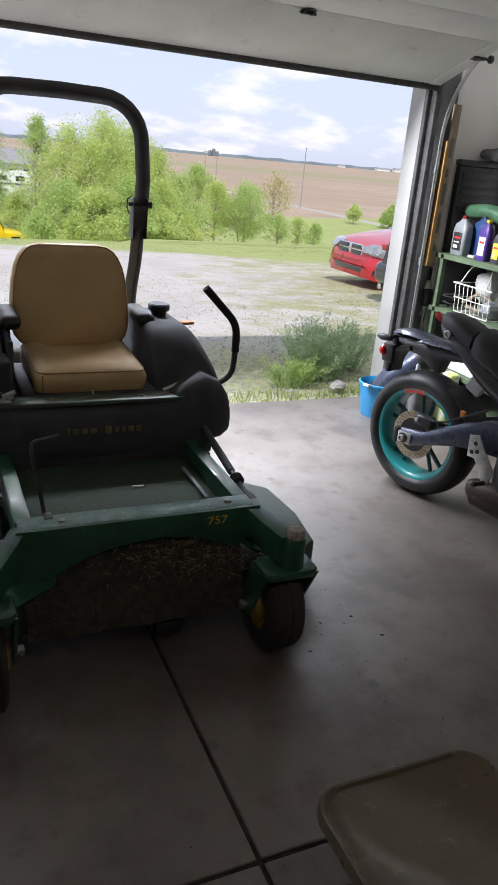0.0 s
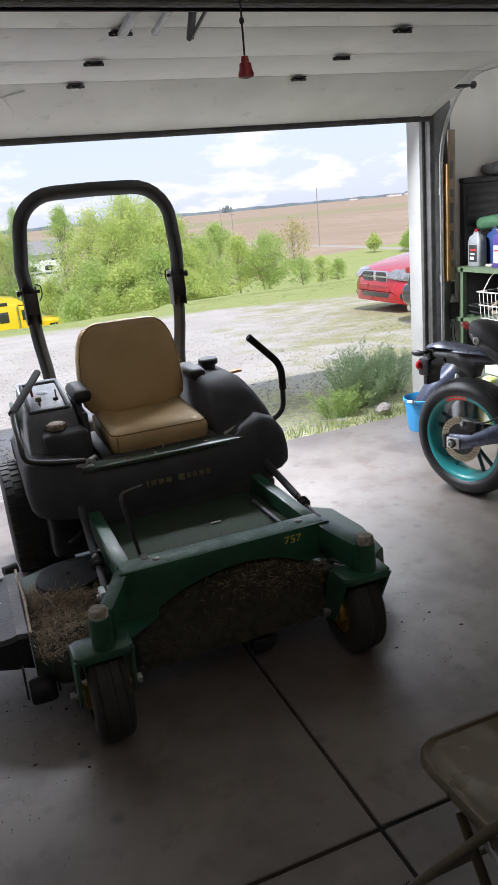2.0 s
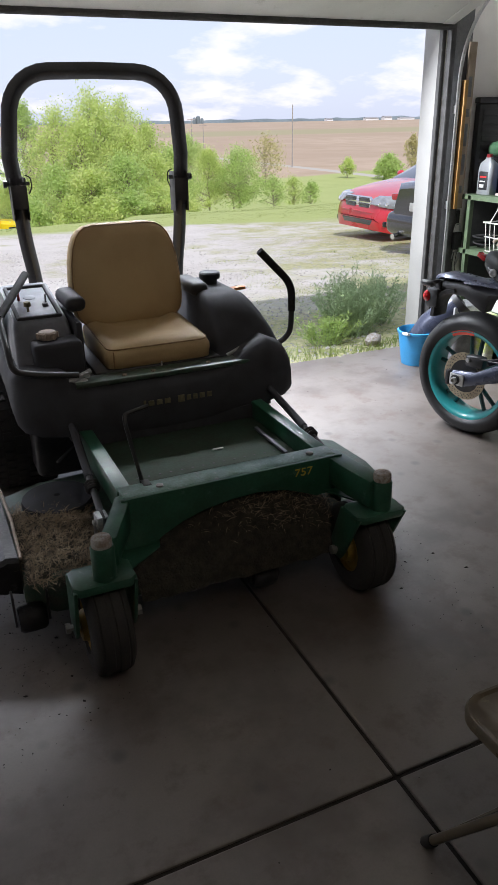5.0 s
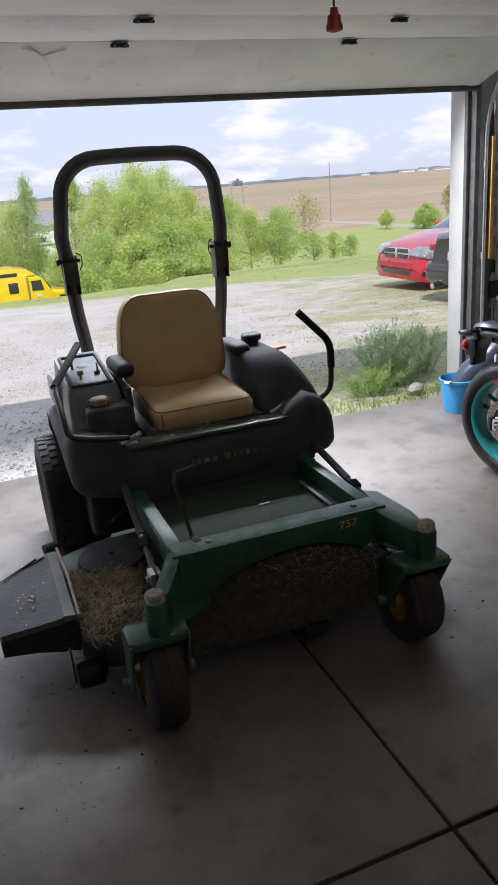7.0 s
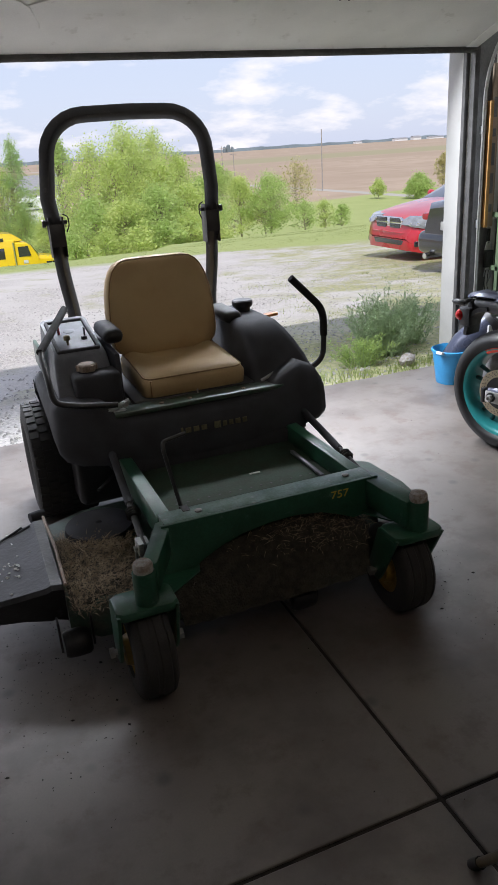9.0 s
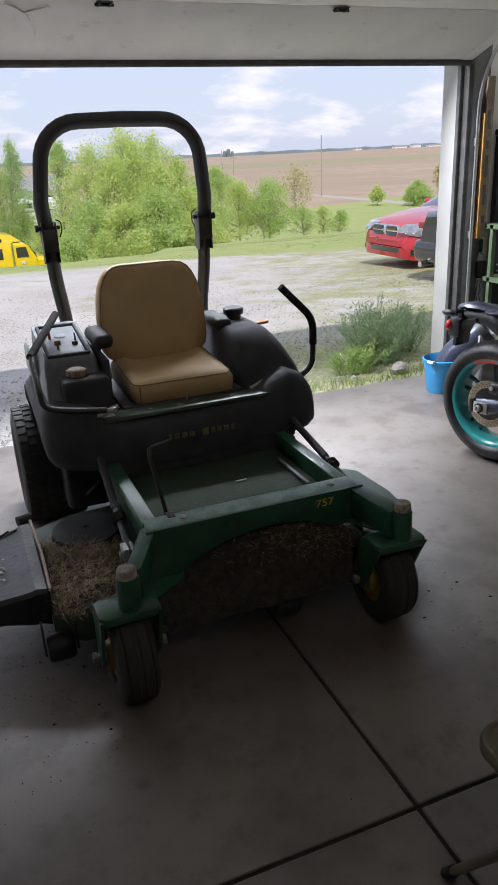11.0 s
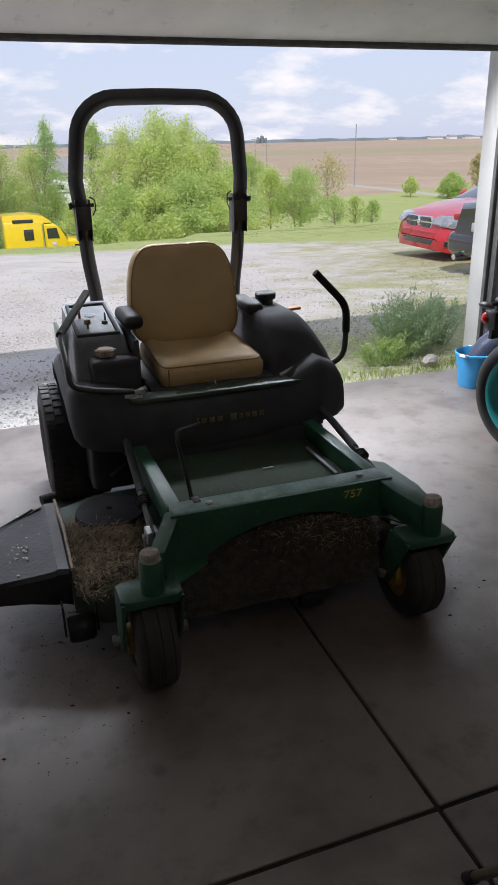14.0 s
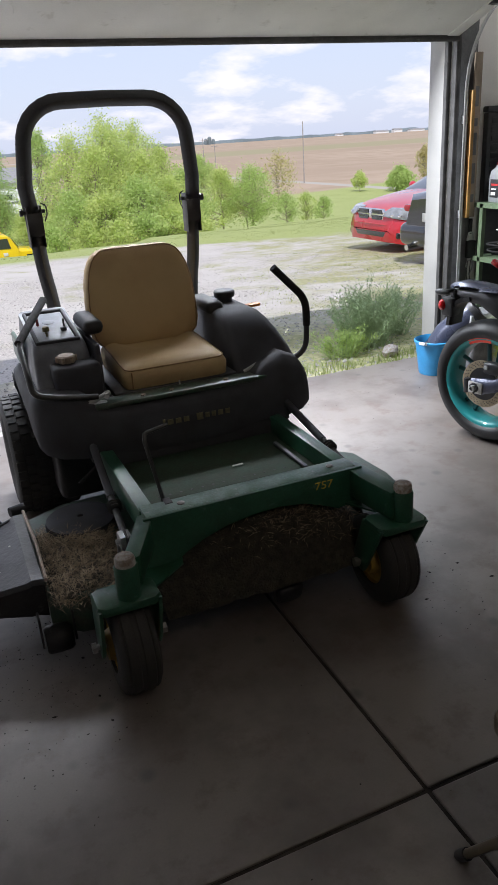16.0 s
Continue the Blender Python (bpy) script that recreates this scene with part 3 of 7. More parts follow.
# door, raised: panels lie along the ceiling, the lowest still on the bend
door = thing("garage_door", (0.86, 3.9, 2.13), "raised white sectional steel garage door, smudged", "garage door")
DX0, DX1 = OPEN_L - 0.02, OPEN_R + 0.035
edges = [(4.452, 2.112), (3.912, 2.297), (3.428, 2.303), (2.900, 2.306), (2.380, 2.308)]
for (ya, za), (yb, zb) in zip(edges, edges[1:]):
    u = Vector((0, yb - ya, zb - za))
    ln = u.length
    u.normalize()
    nrm = Vector((1, 0, 0)).cross(u)
    nrm = nrm if nrm.z > 0 else -nrm
    mm = Matrix((Vector((1, 0, 0)), u, nrm)).transposed().to_4x4()
    mm.translation = Vector((0, ya, za))
    t = B()
    # stiles at the ends and in the middle, flat skin between
    box(t, ((DX0 + DX1) / 2, ln / 2, 0.024), (DX1 - DX0, ln - 0.005, 0.040), 0.004)
    for k in range(5):
        xk = DX0 + 0.05 + (DX1 - DX0 - 0.1) * k / 4
        if k in (0, 4):
            box(t, (xk, ln / 2, 0.002), (0.09, ln - 0.012, 0.006), 0.002)
    panel = part("panel", merge(B(), t, mm), M["door_white"], door)
seal_pts = [(DX0, 4.462, 2.100), (DX1, 4.462, 2.100)]
part("bottom_seal", tube(span(B(), (DX0, 4.448, 2.098), (DX1, 4.470, 2.134), 0.003), seal_pts, 0.017, 10), M["seal"], door, "dark rubber bottom seal")


def hinge(x, y, z, tilt=0):
    t = B()
    box(t, (0, 0, -0.004), (0.075, 0.052, 0.004), 0.001)
    box(t, (-0.026, 0, -0.010), (0.012, 0.045, 0.012), 0.003)
    box(t, (0.026, 0, -0.010), (0.012, 0.045, 0.012), 0.003)
    tube(t, [(-0.044, 0, -0.012), (0.044, 0, -0.012)], 0.007, 8)
    return part("hinge", merge(B(), t, pose(x, y, z, tilt)), M["black_paint"], door, "dark steel hinge")


for x in (-0.36, 0.862, 2.085):
    hinge(x, 3.912, 2.292, -8)
    hinge(x, 3.428, 2.300)
    hinge(x, 2.900, 2.302)
for y, z in ((4.09, 2.25), (3.428, 2.30), (2.90, 2.30)):
    t = box(B(), (DX1 - 0.035, y, z - 0.012), (0.09, 0.075, 0.016), 0.003)
    tube(t, [(DX1 - 0.06, y, z - 0.02), (3.402, y, z - 0.005)], 0.006, 8)
    lathe(t, [(0.006, -0.008), (0.022, -0.008), (0.022, 0.008), (0.006, 0.008)], wheel_axis((3.398, y, z - 0.005)), 14)
    part("roller", t, M["black_paint"], door, "dark roller bracket")
t = B()
prism(t, [(-0.025, -0.025), (0.025, -0.025), (0.025, -0.02), (-0.02, -0.02), (-0.02, 0.025), (-0.025, 0.025)], DX1 - DX0, Matrix(((0, 0, 1, DX0), (1, 0, 0, 2.41), (0, 1, 0, 2.275), (0, 0, 0, 1))))
span(t, (DX0, 2.33, 2.250), (DX1, 2.425, 2.258), 0.002)
part("strut", t, M["seal"], door, "dark steel stiffening strut")
t = rough_up(tube(B(), bend([(0.42, 3.93, 2.280), (0.52, 4.02, 2.262), (0.58, 4.20, 2.208), (0.60, 4.38, 2.158)], 0.05), 0.006, 6), 0.006, 20)
part("dent", tube(t, [(0.52, 4.02, 2.262), (0.62, 3.95, 2.276)], 0.005, 6), M["door_white"], door, "creased dent in the lowest panel")

# opener arm and release cord
opener = thing("door_opener_arm", (0.9, 2.7, 2.2), "bent dark steel opener arm on twin rails", "opener")
part("rail", tube(B(), [(0.86, 2.88, 2.282), (0.90, 0.6, 2.56)], 0, 8, flat=(0.016, 0.012)), M["steel_dull"], opener, "galvanised rail")
part("rail", tube(B(), [(0.98, 2.86, 2.284), (1.00, 0.6, 2.56)], 0, 8, flat=(0.012, 0.012)), M["steel_dull"], opener, "galvanised rail")
part("arm", tube(B(), bend([(1.04, 2.55, 2.33), (1.08, 2.76, 2.235), (1.11, 2.55, 2.33), (1.11, 1.2, 2.46)], 0.02), 0, 8, flat=(0.014, 0.005)), M["black_paint"], opener)
part("motor_housing", span(B(), (0.70, -0.5, 2.42), (1.20, 0.6, 2.66), 0.03), M["panel_grey"], opener)
for x in (0.72, 1.15):
    part("hanger_strap", span(B(), (x, 0.0, 2.66), (x + 0.03, 0.03, ZC)), M["steel_dull"], opener)
# unseen cover, added to go with the fill lamp; gives no light
part("underside_cover", span(B(), (0.74, -0.42, 2.405), (1.16, 0.10, 2.42), 0.004), M["white_plastic"], opener, "unseen white cover added under the motor housing")
part("trolley", box(B(), (0.915, 1.893, 2.40), (0.16, 0.12, 0.05), 0.008), M["black_paint"], opener)
pull = thing("release_cord", (0.925, 1.893, 1.96), "dark red release handle hanging on a black cord", "pull cord")
part("cord", tube(ball(B(), (0.925, 1.893, 2.098), (0.007, 0.007, 0.009), 8), [(0.926, 1.893, 2.385), (0.925, 1.893, 2.005)], 0.0028, 6), M["strap"], pull, "thin black cord with a knot")
part("handle", lathe(B(), [(0.004, 0.045), (0.009, 0.043), (0.011, 0.030), (0.016, 0.026), (0.017, 0.012), (0.021, 0.002), (0.020, -0.006), (0.006, -0.010)], Matrix.Translation((0.925, 1.893, 1.972)), 14), M["red_plastic"], pull)

# door track: up the jamb, round the bend and back along the ceiling
track = thing("door_track", (3.40, 4.44, 0.0), "galvanised steel door track curving along the ceiling", "track")
path = [(3.402, 4.430, 0.02), (3.402, 4.435, 1.80)]
path += [(3.402, 4.435 - 0.38 * (1 - math.cos(radians(a))), 1.80 + 0.40 * math.sin(radians(a)) + 0.0012 * a) for a in range(8, 91, 8)]
path += [(3.402, 4.0, 2.318), (3.402, 1.0, 2.335)]
part("rail", tube(B(), path, 0, 10, flat=(0.020, 0.010)), M["steel_dull"], track)
part("lip", tube(B(), [Vector(p) + Vector((-0.022, -0.012, -0.006)) for p in path], 0.0045, 6), M["alloy"], track, "bright rolled edge")
for z in (0.35, 1.0, 1.6):
    part("bracket", span(B(), (3.39, 4.437, z), (3.45, 4.464, z + 0.05), 0.002), M["steel_dull"], track)
part("hanger", span(B(), (3.40, 1.2, 2.335), (3.43, 1.23, ZC), 0.002), M["steel_dull"], track)


# ---- ground ----
def ground_z(x, y):
    if y < 4.58:
        return -0.14
    k = np.interp(y, [4.58, 13.2, 20.0, 24.0, 60.0, 75.0, 110.0, 135.0, 1500.0, 4000.0], [-0.05, -0.51, -0.86, -1.22, -5.35, -7.3, -8.2, -8.0, -4.6, -4.6])
    left = np.interp(x - 0.21 * y, [-6.0, 3.0], [1.0, 0.0])
    k -= 2.3 * left * np.interp(y, [21.0, 27.0, 75.0, 95.0], [0.0, 1.0, 1.0, 0.0])
    if 4.6 < y < 40:
        k += 0.05 * noise.noise((x * 0.5, y * 0.5, 3.0)) * min(1, (y - 4.6) / 2) + 0.012 * noise.noise((x * 3.1, y * 3.1, 8.0))
    return float(k)


gx = np.concatenate([-np.geomspace(900, 5.5, 24), np.arange(-5, 17, 0.4), np.geomspace(17.5, 2600, 40)])
gy = np.concatenate([[-200, -40, -10, 4.56, 4.60], np.arange(4.8, 27, 0.35), np.geomspace(27.5, 3600, 60)])
gv = [(x, y, ground_z(x, y)) for y in gy for x in gx]
gw = len(gx)
gf = [(r * gw + c, r * gw + c + 1, (r + 1) * gw + c + 1, (r + 1) * gw + c) for r in range(len(gy) - 1) for c in range(gw - 1)]
ground_me = cards(gv, gf, M["land"], "ground")
ground_me.shade_smooth()
tagged(new("ground", ground_me), "pale gravel yard running to mown grass and a bare field", "ground", kind="structure")

rng = np.random.default_rng(5)


def scatter_stones(count):
    vs, fs = [], []
    for _ in range(count):
        y = 4.72 + 9.5 * rng.random() ** 1.6
        x = -1.0 + (2.4 + 0.62 * y) * rng.random()
        s = rng.uniform(0.006, 0.017) * (1.5 if rng.random() < 0.06 else 1)
        z = ground_z(x, y) + s * 0.2
        k = len(vs)
        a = rng.uniform(0, 6.28)
        for dx, dy, dz in ((1, 0, 0), (0, 1, 0), (-1, 0, 0), (0, -1, 0), (0.2, 0.1, 0.8)):
            j = rng.uniform(0.7, 1.2)
            vs.append((x + s * j * (dx * math.cos(a) - dy * math.sin(a)), y + s * j * (dx * math.sin(a) + dy * math.cos(a)), z + s * dz * j - 0.002))
        fs += [(k, k + 1, k + 4), (k + 1, k + 2, k + 4), (k + 2, k + 3, k + 4), (k + 3, k, k + 4)]
    return cards(vs, fs, M["stone"], "stones")


tagged(new("gravel", scatter_stones(9000)), "loose pale limestone gravel on the yard", "gravel", kind="stuff")


def blades(spots, height, width, per, spread, material, lean=0.5):
    vs, fs = [], []
    for x, y, s in spots:
        for _ in range(per):
            a, d = rng.uniform(0, 6.28), spread * s * rng.random() ** 0.6
            bx, by = x + d * math.cos(a), y + d * math.sin(a)
            bz = ground_z(bx, by) - 0.004
            h = height * s * rng.uniform(0.5, 1.1)
            b = rng.uniform(0, 6.28)
            lx, ly = lean * h * math.cos(b) * rng.random(), lean * h * math.sin(b) * rng.random()
            c = rng.uniform(0, 3.14)
            wx, wy = width * math.cos(c), width * math.sin(c)
            k = len(vs)
            vs += [(bx - wx, by - wy, bz), (bx + wx, by + wy, bz), (bx + 0.4 * lx + wx * 0.7, by + 0.4 * ly + wy * 0.7, bz + 0.6 * h), (bx + 0.4 * lx - wx * 0.7, by + 0.4 * ly - wy * 0.7, bz + 0.6 * h), (bx + lx, by + ly, bz + h)]
            fs += [(k, k + 1, k + 2, k + 3), (k + 3, k + 2, k + 4)]
    return cards(vs, fs, material, "grass")


spots = []
while len(spots) < 420:
    y = 4.75 + 9.0 * rng.random() ** 1.8
    x = 1.3 + 0.28 * y + (0.6 + 0.36 * y) * rng.random() - 0.6
    if noise.noise((x * 0.9, y * 0.9, 1.0)) + 0.25 * (x - 2.2 - 0.25 * y) > 0.12:
        spots.append((x, y, rng.uniform(0.5, 1.1)))
tagged(new("weeds", blades(spots, 0.028, 0.004, 16, 0.18, M["grass_blade"], 1.2)), "short green weeds growing through the gravel", "grass", kind="stuff")
spots = [(x, 4.70 + 0.25 * rng.random(), rng.uniform(0.5, 1.3)) for x in np.arange(2.0, 3.9, 0.045)]
tagged(new("edge_grass", blades(spots, 0.09, 0.004, 14, 0.10, M["grass_blade"], 0.9)), "grass tufts along the slab edge", "grass", kind="stuff")
spots = []
for _ in range(2600):
    y = rng.uniform(15.5, 26)
    x = -4 + (6 + 0.78 * y) * rng.random()
    if y + 0.30 * x > 19.6 + rng.uniform(-0.4, 0.8):
        spots.append((x, y, rng.uniform(0.7, 1.3)))
tagged(new("lawn_grass", blades(spots, 0.020, 0.012, 7, 0.22, M["grass_blade"], 0.9)), "mown lawn grass past the gravel edge", "grass", kind="stuff")


def shrub(name, c, radius, height, material, label, stems=70, seed=1):
    """A weedy clump: many thin stems fanning up, small narrow leaves along each."""
    r = np.random.default_rng(seed)
    root = thing(name, c, label, "shrub")
    stem_bm, vs, fs = B(), [], []
    for _ in range(stems):
        a, d = r.uniform(0, 6.28), radius * 0.55 * r.random() ** 0.7
        p = Vector((c[0] + d * math.cos(a), c[1] + d * math.sin(a) * 0.7, c[2] - 0.01))
        out = Vector((math.cos(a), math.sin(a) * 0.7, 0)) * (d * 0.75 + r.uniform(-0.05, 0.10)) + Vector((r.normal(0, 0.05), r.normal(0, 0.05), 0))
        h = height * (1.0 - 0.42 * (d / radius)) * r.uniform(0.62, 1.08)
        q = p + out * 0.5 + Vector((0, 0, h * 0.6))
        e = p + out + Vector((0, 0, h))
        tube(stem_bm, [p, q, e], [0.0035, 0.0025, 0.001], 4)
        for _ in range(56):
            t = r.random() ** 0.75
            o = (p * (1 - t) ** 2 + q * 2 * t * (1 - t) + e * t * t) + Vector(r.normal(0, 0.012, 3))
            dirv = Vector((r.normal(), r.normal(), r.uniform(0.2, 1.5))).normalized()
            sv = dirv.orthogonal().normalized()
            sv = Matrix.Rotation(r.uniform(0, 6.28), 3, dirv) @ sv
            ln, wd = r.uniform(0.020, 0.055), r.uniform(0.002, 0.0048)
            k = len(vs)
            vs += [o, o + dirv * ln * 0.5 + sv * wd, o + dirv * ln, o + dirv * ln * 0.5 - sv * wd]
            fs.append((k, k + 1, k + 2, k + 3))
    part("stem", stem_bm, M["leaf_grey"], root)["kind"] = "stuff"
    me = cards([tuple(v - Vector(c)) for v in vs], fs, material)
    ob = new("foliage", me)
    ob.parent = root
    return root


shrub("weed_clump", (3.22, 5.34, ground_z(3.22, 5.34)), 0.37, 0.56, M["leaf_grey"], "grey-green bushy weed clump beside the door jamb", 130, 3)
shrub("weed_clump", (2.86, 5.12, ground_z(2.86, 5.12)), 0.22, 0.26, M["leaf_mid"], "low bright green weed at the foot of the clump", 40, 4)
shrub("weed_clump", (3.62, 5.60, ground_z(3.62, 5.60)), 0.30, 0.46, M["leaf_grey"], "grey-green bushy weed clump beside the door jamb", 70, 6)
t = rough_up(ball(B(), (3.16, 4.90, ground_z(3.16, 4.9) + 0.05), (0.07, 0.05, 0.06), 12), 0.02, 14)
single("stone", t, M["rust"], "brown stone lying by the door jamb", "stone")
t = rough_up(ball(B(), (-0.10, 12.2, ground_z(-0.1, 12.2) + 0.03), (0.17, 0.12, 0.09), 12), 0.05, 8)
single("rubble_lump", t, M["stone"], "lump of rubble lying on the gravel", "stone")


# ---- trees ----
def tree(x, y, top, base, width, material, label, seed, leaves=2200, leaf=0.17, trunk=0.10, shape=1.0, airy=0.0, low=0.18):
    """Tapered trunk, limbs and a crown of leaf clumps. shape: below 1 narrow at the top; airy: share of clumps left thin."""
    r = np.random.default_rng(seed)
    root = thing("tree", (x, y, base), label, "tree")
    h = top - base
    bm = B()
    mid = Vector((x + r.normal(0, 0.04 * h), y + r.normal(0, 0.03 * h), base + 0.5 * h))
    tipp = Vector((x + r.normal(0, 0.05 * h), y, base + 0.93 * h))
    tube(bm, [Vector((x, y, base - 0.1)), Vector((x, y, base + 0.1 * h)), mid, tipp], [trunk, trunk * 0.8, trunk * 0.5, trunk * 0.08], 7)
    clumps = []
    n = int(50 + 16 * h)
    for _ in range(n):
        t = low + (1 - low) * r.random() ** 0.85
        env = math.sin(math.pi * min(1, max(0.02, (t - low) / (1 - low) * 0.93 + 0.07)) ** (0.75 / shape)) ** 0.75
        a = r.uniform(0, 6.28)
        lobe = 1 + 0.28 * math.sin(2 * a + 9 * t + seed) + 0.18 * math.sin(5 * a - 13 * t)
        d = width / 2 * env * lobe * (0.30 + 0.70 * r.random() ** 0.5)
        p = Vector((x + d * math.cos(a), y + d * math.sin(a), base + t * h * r.uniform(0.95, 1.02)))
        clumps.append(p)
        if r.random() < 0.5:
            s = max(low, t - 0.22)
            st = Vector((x, y, base)).lerp(mid, s / 0.5) if s < 0.5 else mid.lerp(tipp, (s - 0.5) / 0.5)
            tube(bm, [st, st.lerp(p, 0.6) + Vector((0, 0, -0.04 * h)), p], [trunk * 0.35, trunk * 0.2, trunk * 0.05], 5)
    part("trunk", bm, M["bark"], root)
    k = r.integers(0, n, leaves)
    cl = np.array([tuple(c) for c in clumps])[k]
    size = (0.10 + 0.16 * r.random(n))[k][:, None] * max(1.0, width * 0.42) * (1 + airy)
    off = r.normal(0, 1, (leaves, 3)) * size * 0.75
    c = cl + off
    d = r.normal(0, 1, (leaves, 3)); d[:, 2] -= 0.2
    d /= np.linalg.norm(d, axis=1)[:, None]
    s = np.cross(d, r.normal(0, 1, (leaves, 3)))
    s /= np.linalg.norm(s, axis=1)[:, None]
    ln = leaf * r.uniform(0.45, 1.2, (leaves, 1))
    v = np.stack([c, c + d * ln * 0.5 + s * ln * 0.36, c + d * ln, c + d * ln * 0.5 - s * ln * 0.36], 1).reshape(-1, 3) - np.array([x, y, base])
    me = cards(v.tolist(), np.arange(leaves * 4).reshape(-1, 4).tolist(), M[material])
    ob = new("crown", me)
    ob.parent = root
    return root


BR, MD, DK = "bright spring-green leafy tree in the hollow", "fresh green young tree in the hollow", "dark green pointed tree in the hollow"
TREES = [
    (0.7, 44, 2.7, -4.4, 2.6, "leaf_dark", DK, 0.6), (5.85, 63, 3.2, -8.4, 2.7, "leaf_dark", DK, 0.55), (1.6, 57, 1.9, -7.6, 4.2, "leaf_bright", BR, 1.0),
    (4.1, 56, 1.5, -7.4, 3.6, "leaf_bright", BR, 1.0), (-1.4, 55, 1.6, -7.4, 4.0, "leaf_mid", BR, 1.0), (2.8, 60, -1.0, -7.8, 4.6, "leaf_mid", BR, 1.0),
    (8.5, 57, 2.9, -6.6, 3.0, "leaf_mid", DK, 0.6), (9.9, 53, 2.3, -5.6, 4.2, "leaf_bright", BR, 0.9), (12.1, 53, 3.4, -5.2, 4.0, "leaf_bright", BR, 0.75),
    (13.4, 55, 2.5, -5.2, 3.6, "leaf_bright", BR, 0.8), (15.0, 56, 3.1, -5.3, 3.6, "leaf_bright", BR, 0.75), (11.0, 51, 1.5, -4.9, 3.8, "leaf_bright", BR, 1.0),
    (14.2, 51, 1.0, -4.6, 3.8, "leaf_bright", BR, 1.0), (16.3, 54, 1.2, -5.0, 3.2, "leaf_bright", BR, 0.9), (7.0, 58, -2.5, -7.0, 2.6, "leaf_bright", BR, 1.0),
    (8.8, 49, -0.9, -5.4, 3.2, "leaf_mid", MD, 1.0), (10.6, 47.5, -1.1, -4.5, 3.2, "leaf_bright", BR, 1.0), (13.0, 48, -0.6, -4.3, 3.6, "leaf_mid", MD, 1.0),
    (15.6, 50, -0.7, -4.5, 3.6, "leaf_bright", BR, 1.0), (17.6, 53, -0.5, -4.9, 3.0, "leaf_mid", MD, 1.0), (5.3, 56, -1.7, -7.4, 3.6, "leaf_mid", MD, 1.1),
    (24.4, 63, -0.8, -5.7, 3.2, "leaf_bright", BR, 0.95), (26.4, 61, -0.6, -5.5, 3.2, "leaf_mid", MD, 0.8), (22.6, 66, -1.9, -6.2, 2.8, "leaf_brown", "thin budding bronze tree", 1.0),
    (53.2, 112, -0.8, -8.2, 5.2, "leaf_brown", "sparse bronze budding tree beyond the hollow", 1.0), (29.7, 61, -3.1, -5.5, 2.0, "leaf_mid", MD, 1.0),
    (32.7, 63, -3.3, -5.8, 1.6, "leaf_bright", BR, 0.6), (33.4, 61, -3.7, -5.5, 1.4, "leaf_mid", MD, 0.9), (72.0, 118, -5.0, -8.2, 2.6, "leaf_bright", "thin sapling in first leaf beside the lane", 0.7),
    (76.4, 112, -4.7, -8.1, 3.4, "leaf_mid", MD, 1.0), (53.5, 150, -1.6, -8.0, 6.0, "leaf_mid", MD, 1.0), (81.2, 112, -1.2, -8.1, 2.6, "leaf_brown", "thin budding bronze tree", 0.8),
    (20.0, 64, -2.2, -6.0, 2.6, "leaf_brown", "thin budding bronze tree", 1.0), (28.0, 66, -2.2, -6.3, 2.0, "leaf_brown", "thin budding bronze tree", 0.9),
]
for i, (x, y, top, base, width, material, label, shape) in enumerate(TREES):
    far = y > 100
    if x < 0.115 * y:
        k = 69 / y + 0.004 * (i % 4)
        x, y, top, width = x * k, y * k, 1.6 + (top - 1.6) * k, width * k
        base = ground_z(x, y) - 0.1
    tree(x, y, top, base, width * (1.0 if "thin" in label or "pointed" in label else 1.3), material, label, 40 + i, 2000 if "sparse" in label or "thin" in label else (2200 if width < 2.2 else 13000), 0.30 if far else 0.135, 0.09, shape + (0.3 if material == "leaf_bright" else 0.12), 0.25, 0.3 if "thin" in label else 0.08)
SHRUBS = [(7.0, 47, -2.6, 2.4), (9.0, 46, -2.5, 2.6), (10.8, 45.5, -2.6, 2.6), (12.6, 46, -2.4, 2.6), (14.6, 47, -2.2, 2.6), (16.6, 49, -2.3, 2.6), (18.6, 55, -3.2, 2.2), (5.6, 66, -5.6, 3.4), (7.9, 60, -4.9, 3.0)]
for i, (x, y, top, width) in enumerate(SHRUBS):
    ob = tree(x, y, top, ground_z(x, y) - 0.05, width, "leaf_bright" if i % 3 else "leaf_mid", "low bright green bush at the wood edge", 90 + i, 4500, 0.13, 0.04, 1.1, 0.2, 0.02)
    ob["category"] = "bush"

# far wood line on the horizon, distance haze put into its colour
vs, fs = [], []
xs_far = np.arange(-300, 2300, 14.0)
for i, x in enumerate(xs_far):
    hgt = 5 + 5.5 * abs(noise.noise((x * 0.011, 2.0, 0))) + 3.5 * abs(noise.noise((x * 0.06, 5.0, 0)))
    yy = 1640 + 60 * noise.noise((x * 0.004, 0, 9.0))
    vs += [(x, yy, -6), (x, yy + 4, -4.6 + 0.75 * hgt), (x, yy + 10, -4.6 + hgt), (x, yy + 40, -6)]
    if i:
        k = 4 * i
        fs += [(k - 4 + j, k + j, k + j + 1, k - 3 + j) for j in range(3)]
tagged(new("far_woods", cards(vs, fs, M["far_haze"], "woods")), "line of woods on the horizon, haze painted in", "woods", kind="stuff")
